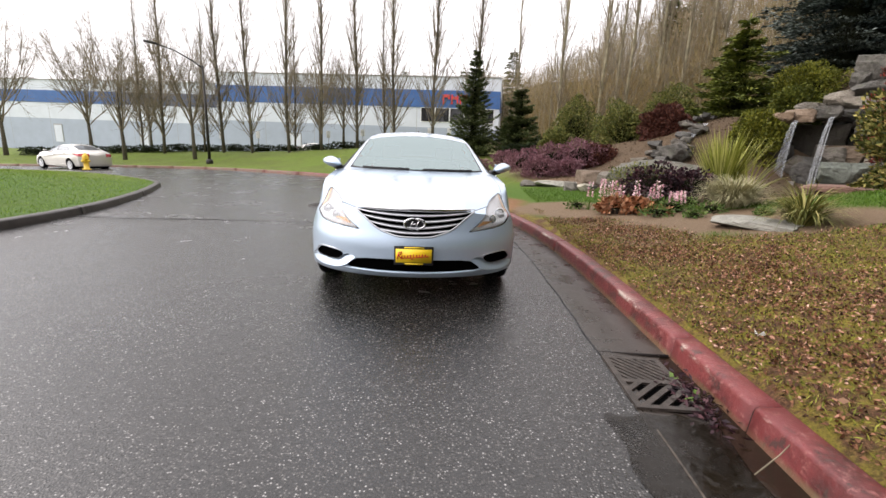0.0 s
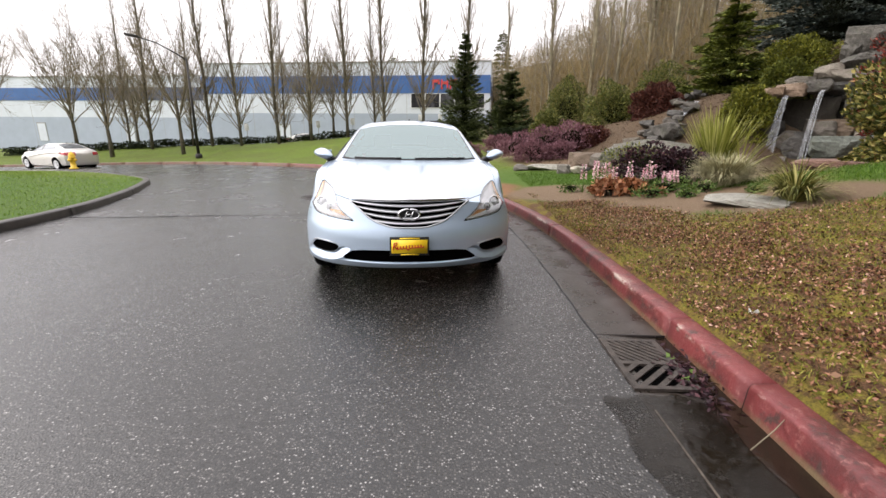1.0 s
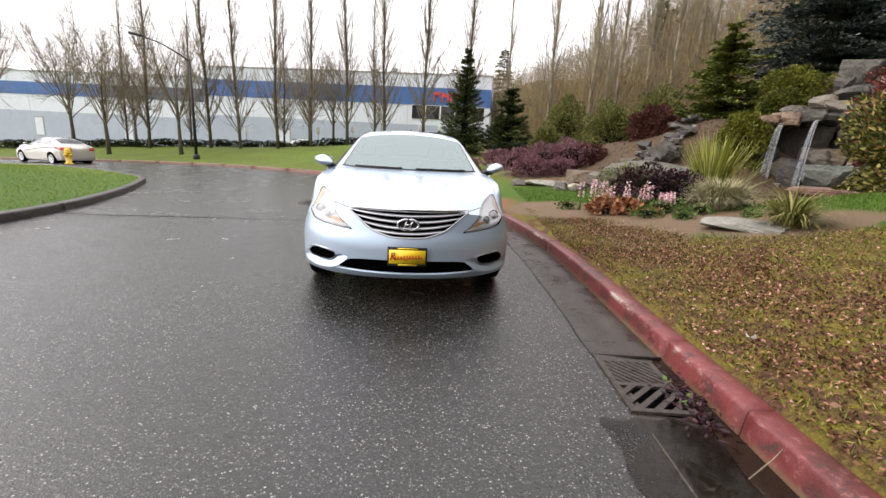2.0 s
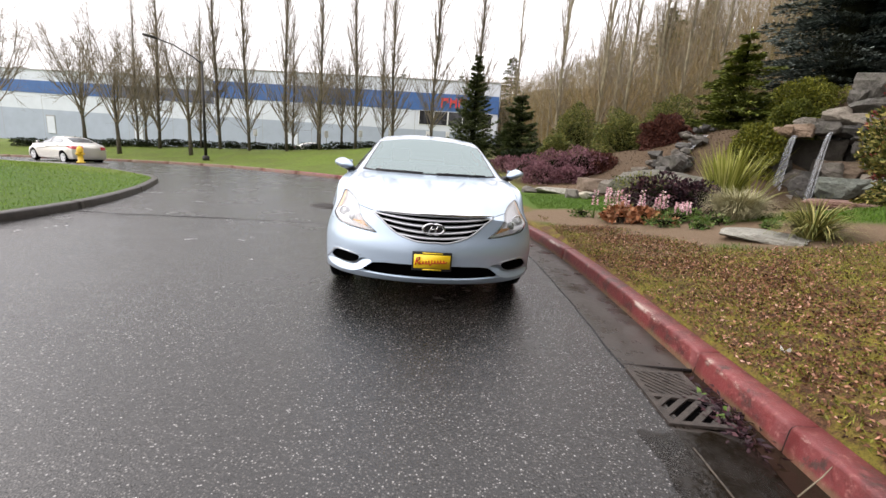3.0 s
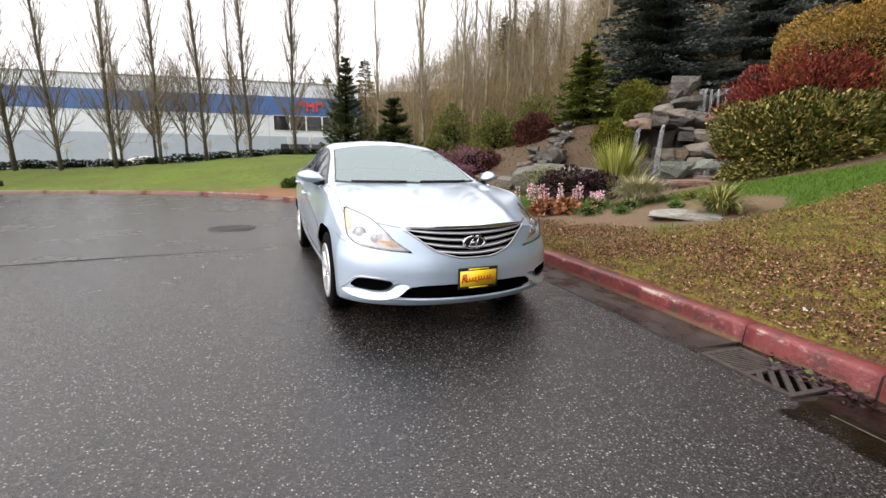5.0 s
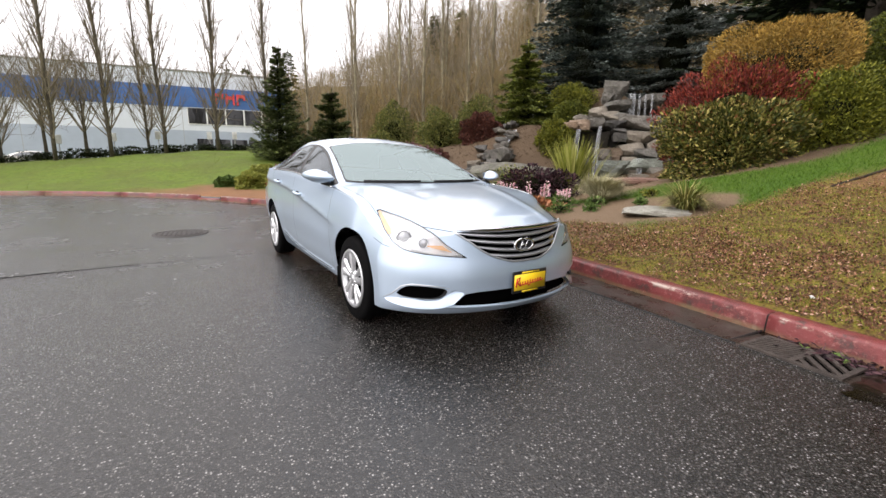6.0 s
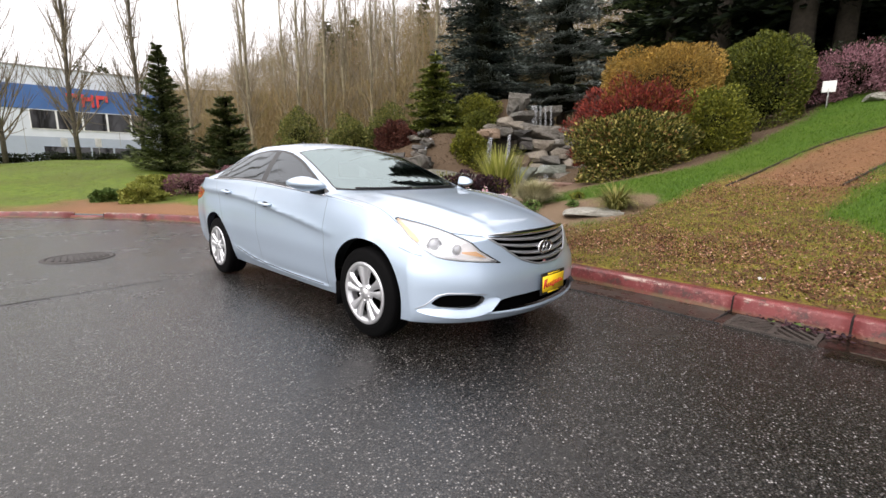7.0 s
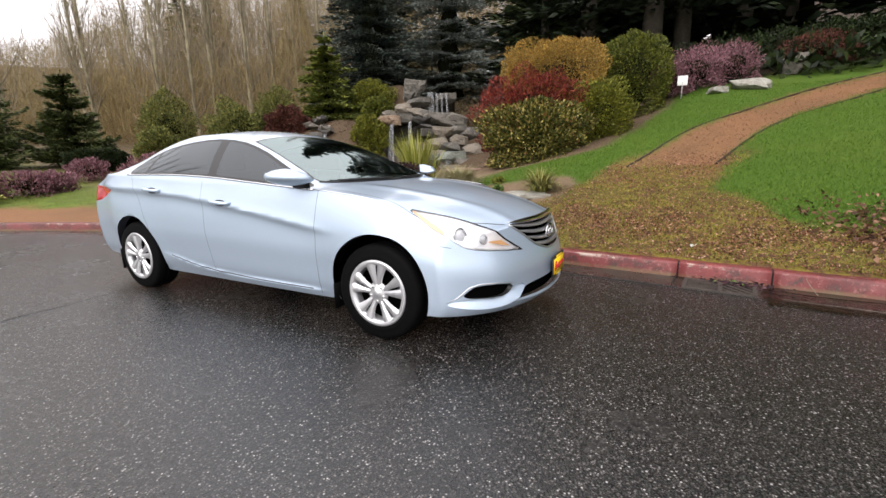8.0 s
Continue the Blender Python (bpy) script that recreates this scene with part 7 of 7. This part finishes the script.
def make_grate():
    th = thing("storm_grate", (1.065, 2.645, 0.001), "rusty cast-iron storm drain grate with slanting slots", "drain grate")
    w, l = .345, .56
    part("pit", box_vf(-w / 2, w / 2, -l / 2, l / 2, -.05, -.003), CAVITY, th, smooth=False)
    for b in ((-w / 2, -w / 2 + .034, -l / 2, l / 2), (w / 2 - .034, w / 2, -l / 2, l / 2), (-w / 2 + .034, w / 2 - .034, -l / 2, -l / 2 + .03), (-w / 2 + .034, w / 2 - .034, l / 2 - .03, l / 2)):
        part("rim_bar", box_vf(b[0], b[1], b[2], b[3], -.03, .012), IRON, th, smooth=False)
    x0, x1 = -w / 2 + .034, w / 2 - .034
    for y0, y1, dx, dy, step, wide in ((.005, l / 2 - .03, 1, -1.15, .040, .020), (-l / 2 + .03, -.03, 1, .95, .062, .030)):
        for k in range(-9, 10):
            poly = strip_in(x0, x1, y0, y1, 0, (y0 + y1) / 2 + k * step * 1.4, dx, dy, wide)
            if poly:
                part("grate_bar", prism(poly, -.03, .011), IRON, th, smooth=False)
    part("cross_bar", box_vf(x0, x1, -.03, .005, -.03, .0115), IRON, th, smooth=False)


make_grate()


def make_manhole(x, y):
    th = thing("manhole_cover", (x, y, float(road_z(x, y)) + .004), "round dark cast-iron manhole cover in the asphalt", "manhole cover")
    dark = plain("dark_wet_iron", (0.030, 0.025, 0.022), 0.55, 0.2, vary=0.5, scale=25, relief=0.4)
    part("ring", lathe([(.40, -.03), (.40, .004), (.345, .006), (.34, -.01)], 40), dark, th)
    part("lid", lathe([(0, .003), (.33, .003), (.334, -.01)], 40), dark, th)
    for i in range(-4, 5):
        h = math.sqrt(max(.02, .31 ** 2 - (i * .065) ** 2))
        part("rib", box_vf(i * .065 - .012, i * .065 + .012, -h, h, .003, .011), dark, th, smooth=False)


make_manhole(-2.93, 9.45)
for _k, (_x, _y, _t) in enumerate(((1.24, 2.70, 20), (1.27, 2.50, 80), (1.20, 2.46, 140))):
    _th = thing("fallen_leaf", (_x, _y, .004), "wet yellow-green leaf lying by the drain", "leaf", "leaves by the drain", _t)
    part("blade", leaves(np.array([[-.04, 0, .004]]), np.array([[1, .1, .12]]), .085, .055, np.random.default_rng(_k)), L_GREEN, _th)
_r = np.random.default_rng(17)
_p = np.column_stack([_r.normal(1.24, .055, 260), _r.normal(2.5, .14, 260), _r.random(260) * .02 + .002])
_p = _p[_p[:, 0] < 1.34]
tagged(part("drain_debris", leaves(_p, _r.normal(size=_p.shape) * [1, 1, .2], .05, .016, _r, .2), L_DARKP), "dark wet leaf debris caught beside the drain", "debris", kind="stuff")
_th = thing("paper_scrap", (1.78, 2.89, at_land(1.78, 2.89) + .012), "small crumpled white paper scrap on the moss", "litter")
part("scrap", leaves(np.array([[0, 0, 0], [.01, .01, .006]]), np.array([[1, .2, .1], [.2, 1, .2]]), .06, .05, np.random.default_rng(3)), WHITE, _th)
_th = thing("twig", (1.34, 2.0, .03), "thin bare twig lying across the kerb", "twig")
part("stick", tube([(-.14, -.05, -.03), (-.02, .0, .03), (.06, .035, .09)], [.0028, .0028, .0015], 5), TWIG, _th)


L_BANK = leafy("olive_bank_grass", [(0.0, (0.085, 0.115, 0.013)), (0.5, (0.125, 0.17, 0.018)), (1.0, (0.20, 0.225, 0.035))], patch=0.5, patch_color=(0.075, 0.075, 0.018), patch_scale=0.45)
L_CORNER = leafy("bright_corner_grass", [(0.0, (0.11, 0.19, 0.018)), (0.5, (0.17, 0.28, 0.026)), (1.0, (0.25, 0.37, 0.045))])
L_PILE = leafy("brown_leaf_heap", [(0.0, (0.03, 0.015, 0.01)), (0.5, (0.11, 0.055, 0.03)), (1.0, (0.28, 0.16, 0.10))])
L_BARK = leafy("tan_bark_chips", [(0.0, (0.11, 0.053, 0.025)), (0.5, (0.215, 0.108, 0.052)), (1.0, (0.33, 0.19, 0.104))])
L_MULCH = leafy("brown_mulch_and_creepers", [(0.0, (0.038, 0.022, 0.012)), (0.5, (0.078, 0.045, 0.024)), (0.9, (0.105, 0.064, 0.034)), (1.0, (0.06, 0.062, 0.018))])


PATH_EDGE = plain("dark_turf_edge", (0.03, 0.022, 0.012), 0.9, vary=0.5, scale=20)


def verge_litter():
    """Dead leaves, moss tufts and lawn blades, strewn where the covers lie."""
    rng = np.random.default_rng(55)

    def strewn(n, x0, x1, y0, y1, want):
        x, y = rng.uniform(x0, x1, n), rng.uniform(y0, y1, n)
        so = off_line(x, y, OUT_COARSE)
        moss, bark, bed, woods = covers(x, y, so)
        keep = (so > 0.17) & (rng.random(n) < want(moss, bark, bed, woods, x, y))
        x, y, so = x[keep], y[keep], so[keep]
        return x, y, land_z(x, y, so)
    edge = lambda x, y: 1 - ease(.25, .75, x - 1.4 + .18 * np.sin(2.9 * y))
    patch = lambda x, y: 0.5 + 0.5 * np.sin(3.1 * x + 1.7 * np.sin(2.3 * y)) * np.sin(2.7 * y + 1.1 * np.sin(3.3 * x))
    x, y, z = strewn(300000, 1.4, 6.0, -2.5, 9.5, lambda m, b, d, w, x, y: np.clip(m * (1.25 - 1.1 * patch(x, y)) * (1 - .35 * edge(x, y)) * (1 - .72 * ease(1.0, 2.0, x - 1.38)), 0, 1) * .78)
    P = np.stack([x, y, z + .006], 1)
    W = rng.normal(size=P.shape) * [1, 1, .7]
    tagged(part("leaf_litter", leaves(P, W, .025, .014, rng, .45), L_DEAD), "brown and pinkish dead leaves strewn on the verge", "leaf litter", kind="stuff")
    x, y, z = strewn(150000, 1.4, 5.2, -2.5, 9.0, lambda m, b, d, w, x, y: np.clip(m * (patch(x + .3, y) * .6 + .3 + .35 * edge(x, y) + .4 * ease(.9, 1.9, x - 1.38)), 0, 1) * .7)
    P = np.stack([x, y, z - .004], 1)
    W = rng.normal(size=P.shape) * [.7, .7, .2] + [0, 0, .75]
    tagged(part("moss_tufts", leaves(P, W, .036, .006, rng, .1), L_MOSS), "yellow-green moss and thin grass tufts", "moss", kind="stuff")
    x, y, z = strewn(230000, 1.6, 12, -4, 12.8, lambda m, b, d, w, x, y: np.clip(1 - m - b - d - w, 0, 1) * np.clip(1.2 - np.hypot(x - 3, y - 4) / 14, .1, 1))
    P = np.stack([x, y, z - .004], 1)
    W = rng.normal(size=P.shape) * [.45, .45, .1] + [0, 0, 1]
    tagged(part("lawn_grass", leaves(P, W, .05, .008, rng, .1), L_GRASS), "short bright green lawn grass", "grass", kind="stuff")
    x, y, z = strewn(26000, 3.0, 13, -3, 6, lambda m, b, d, w, x, y: np.clip(b, 0, 1))
    P = np.stack([x, y, z + .004], 1)
    W = rng.normal(size=P.shape) * [1, 1, .2]
    tagged(part("bark_chips", leaves(P, W, .034, .014, rng, .3), L_BARK), "reddish-brown bark chips on the path", "bark mulch", kind="stuff")
    x, y, z = strewn(26000, 3, 13, 8.5, 21, lambda m, b, d, w, x, y: np.clip(d - .3 * w, 0, 1) * (.55 + .45 * patch(x, y)))
    P = np.stack([x, y, z], 1)
    tagged(part("slope_mulch", leaves(P, rng.normal(size=P.shape) * [1, 1, .25] + [0, 0, .1], .06, .026, rng, .2), L_MULCH), "dark brown mulch and low creepers on the planted slope", "bark mulch", kind="stuff")
    x, y, z = strewn(44000, -34, 3, 14, 35, lambda m, b, d, w, x, y: np.clip(1 - b - d - w, 0, 1))
    P = np.stack([x, y, z - .01], 1)
    tagged(part("bank_grass", leaves(P, rng.normal(size=P.shape) * [.45, .45, .1] + [0, 0, .9], .055, .010, rng, .1), L_BANK), "tufted green grass on the far bank", "grass", kind="stuff")
    x, y = rng.uniform(-20, -6, 42000), rng.uniform(0, 19, 42000)
    si = -off_line(x, y, IN_COARSE)
    x, y, si = x[si > .18], y[si > .18], si[si > .18]
    P = np.stack([x, y, road_z(x, y) + .10 + .35 * ease(.3, 5, si)], 1)
    tagged(part("corner_grass", leaves(P, rng.normal(size=P.shape) * [.5, .5, .1] + [0, 0, 1.0], .05, .011, rng, .1), L_CORNER), "short green grass on the inner corner", "grass", kind="stuff")
    n = 800
    x, y = rng.normal(2.75, .42, n), rng.normal(1.15, .42, n)
    so = off_line(x, y, OUT_COARSE)
    P = np.stack([x, y, land_z(x, y, so) + rng.random(n) * .10], 1)
    tagged(part("dead_leaf_pile", leaves(P, rng.normal(size=P.shape) * [1, 1, .5], .06, .038, rng, .3), L_PILE), "heap of large brown dead leaves at the lawn's edge", "leaf litter", kind="stuff")


verge_litter()

# ---- sealed crack in the asphalt ----
_c = np.linspace(0, 1, 40)
_cr = np.random.default_rng(8)
_cx, _cy = -6.0 + 4.6 * _c, 6.75 + .75 * _c + np.cumsum(_cr.normal(size=40)) * .012
_th = thing("road_crack", (-3.7, 7.1, 0), "thin dark sealed crack across the asphalt", "road crack", kind="structure")
part("sealant", tube(np.stack([_cx + 3.7, _cy - 7.1, 0 * _c - .004], 1), .003 + .003 * _cr.random(40), 5), GAP, _th)

# ---- across the road ----
FAR = build_sedan("champagne_sedan", pose(-24.3, 25.3, float(road_z(-24.3, 25)), 0, 0, -110), PALE_GOLD, "pale champagne sedan parked at the far kerb", "parked cars", False)
_lot = copy_thing(FAR, pose(-12.15, 41.0, .15, 0, 0, 85))
_lot["label"] = "white car in the far parking lot behind the bank"


def make_hydrant(x, y, z):
    th = thing("fire_hydrant", (x, y, z), "yellow cast-iron fire hydrant on the grass corner", "fire hydrant")
    part("barrel", lathe([(.0, 0), (.17, 0), (.17, .05), (.11, .06), (.11, .50), (.14, .51), (.14, .56), (.0, .56)], 20), YELLOW_PAINT, th)
    part("bonnet", lathe([(.135, .56), (.13, .64), (.09, .72), (.035, .75), (.035, .80), (0, .80)], 20), YELLOW_PAINT, th)
    for a, r in ((0, .055), (180, .055), (270, .075)):
        c, s = math.cos(radians(a)), math.sin(radians(a))
        part("nozzle", tube([(.09 * c, .09 * s, .42), (.19 * c, .19 * s, .42)], r, 10), YELLOW_PAINT, th)


make_hydrant(-18.2, 20.4, float(road_z(-18.2, 20)) + .12)


def make_street_lamp(x, y):
    z = at_land(x, y)
    th = thing("street_lamp", (x, y, z), "dark slender street lamp with a curved arm", "street lamp")
    part("base", lathe([(0, -.1), (.2, -.1), (.2, .25), (.14, .3), (0, .3)], 14), POLE_METAL, th)
    part("pole", tube([(0, 0, .2), (0, 0, 3.0), (0, 0, 5.9)], [.095, .08, .06], 10), POLE_METAL, th)
    part("arm", tube([(0, 0, 5.75), (-.5, -.1, 6.1), (-1.5, -.25, 6.65), (-2.5, -.4, 6.95)], [.045, .042, .038, .035], 8), POLE_METAL, th)
    hd = box(-.35, .35, -.14, .14, -.07, .07, .04)
    bmesh.ops.transform(hd, verts=hd.verts, matrix=pose(-2.8, -.45, 7.01, 0, 10, 10))
    part("lamp_head", hd, POLE_METAL, th)


make_street_lamp(-16.3, 27.4)
for _k, (_x, _y) in enumerate(((-16.9, 35.4), (-14.6, 36), (-11.6, 37.0), (-8.9, 37.8), (-6.4, 38.2), (-3.2, 38.6), (-1.5, 39), (-19.5, 34.6), (1.6, 39.2))):
    _z = at_land(_x, _y)
    _th = thing("parking_sign", (_x, _y, _z), "small white parking sign on a thin post", "sign", "parking signs")
    part("post", tube([(0, 0, -.1), (0, 0, 1.55)], .03, 6), WALL_CAP, _th)
    part("panel", box(-.17, .17, -.045, -.03, 1.05, 1.6, .004), WHITE, _th)
for _k in range(-3, 15):
    _x, _y = -27 + 2.15 * _k, 33.6 + .25 * _k
    _z = at_land(_x, _y)
    shrub("low_hedge", _x, _y, _z - .1, _z + .48, 1.12, .5, 1100, (.13, .07), L_HEDGE, "low dark hedge along the parking lot", group="lot hedge", seed=160 + _k, box_like=2.0, stems=3)
_th = thing("plant_sign", (11.1, 4.1, at_land(11.1, 4.1)), "small white sign board standing by the heather", "sign")
part("post", tube([(0, 0, -.05), (0, 0, .45)], .015, 6), WALL_CAP, _th)
_b = box(-.13, .13, -.012, .012, .36, .62, .004)
bmesh.ops.rotate(_b, verts=_b.verts, cent=(0, 0, .5), matrix=Matrix.Rotation(radians(-70), 3, "Z"))
part("board", _b, WHITE, _th)


# ---- cut edges of the bark path ----
_tan = np.gradient(PATH_MID, axis=0)
_tan = _tan / np.linalg.norm(_tan, axis=1, keepdims=True)
for _side in (1, -1):
    _e = PATH_MID + np.column_stack([-_tan[:, 1], _tan[:, 0]]) * _side * .68
    _e = _e[(_e[:, 0] > 5.3) & (_e[:, 0] < 16)]
    _z = land_z(_e[:, 0], _e[:, 1], off_line(_e[:, 0], _e[:, 1], OUT_COARSE))
    tagged(part("path_edge", tube(np.column_stack([_e, _z - .012]), .022, 5), PATH_EDGE), "dark cut turf edge along the bark path", "path edge", kind="structure")
for _k, (_x, _y, _w, _m, _l) in enumerate(((2.2, 8.75, .2, L_GREEN, "low green bedding plant"), (3.15, 7.35, .16, L_ORANGE, "small orange coral bells"), (3.75, 7.05, .2, L_GREEN, "low green bedding plant"), (3.35, 6.75, .14, L_GREEN, "low green bedding plant"), (3.9, 8.1, .22, L_GREEN, "low green bedding plant"), (2.55, 8.2, .18, L_GREEN, "low green bedding plant"), (4.6, 6.6, .15, L_MOSS, "yellow-green tuft in the bed"), (4.05, 6.35, .12, L_GREEN, "low green bedding plant"))):
    _z = at_land(_x, _y)
    shrub("bedding_plant", _x, _y, _z - .02, _z + _w * .8, _w, _w * .8, 170, (.055, .028), _m, _l, "flower", stems=2, seed=200 + _k)
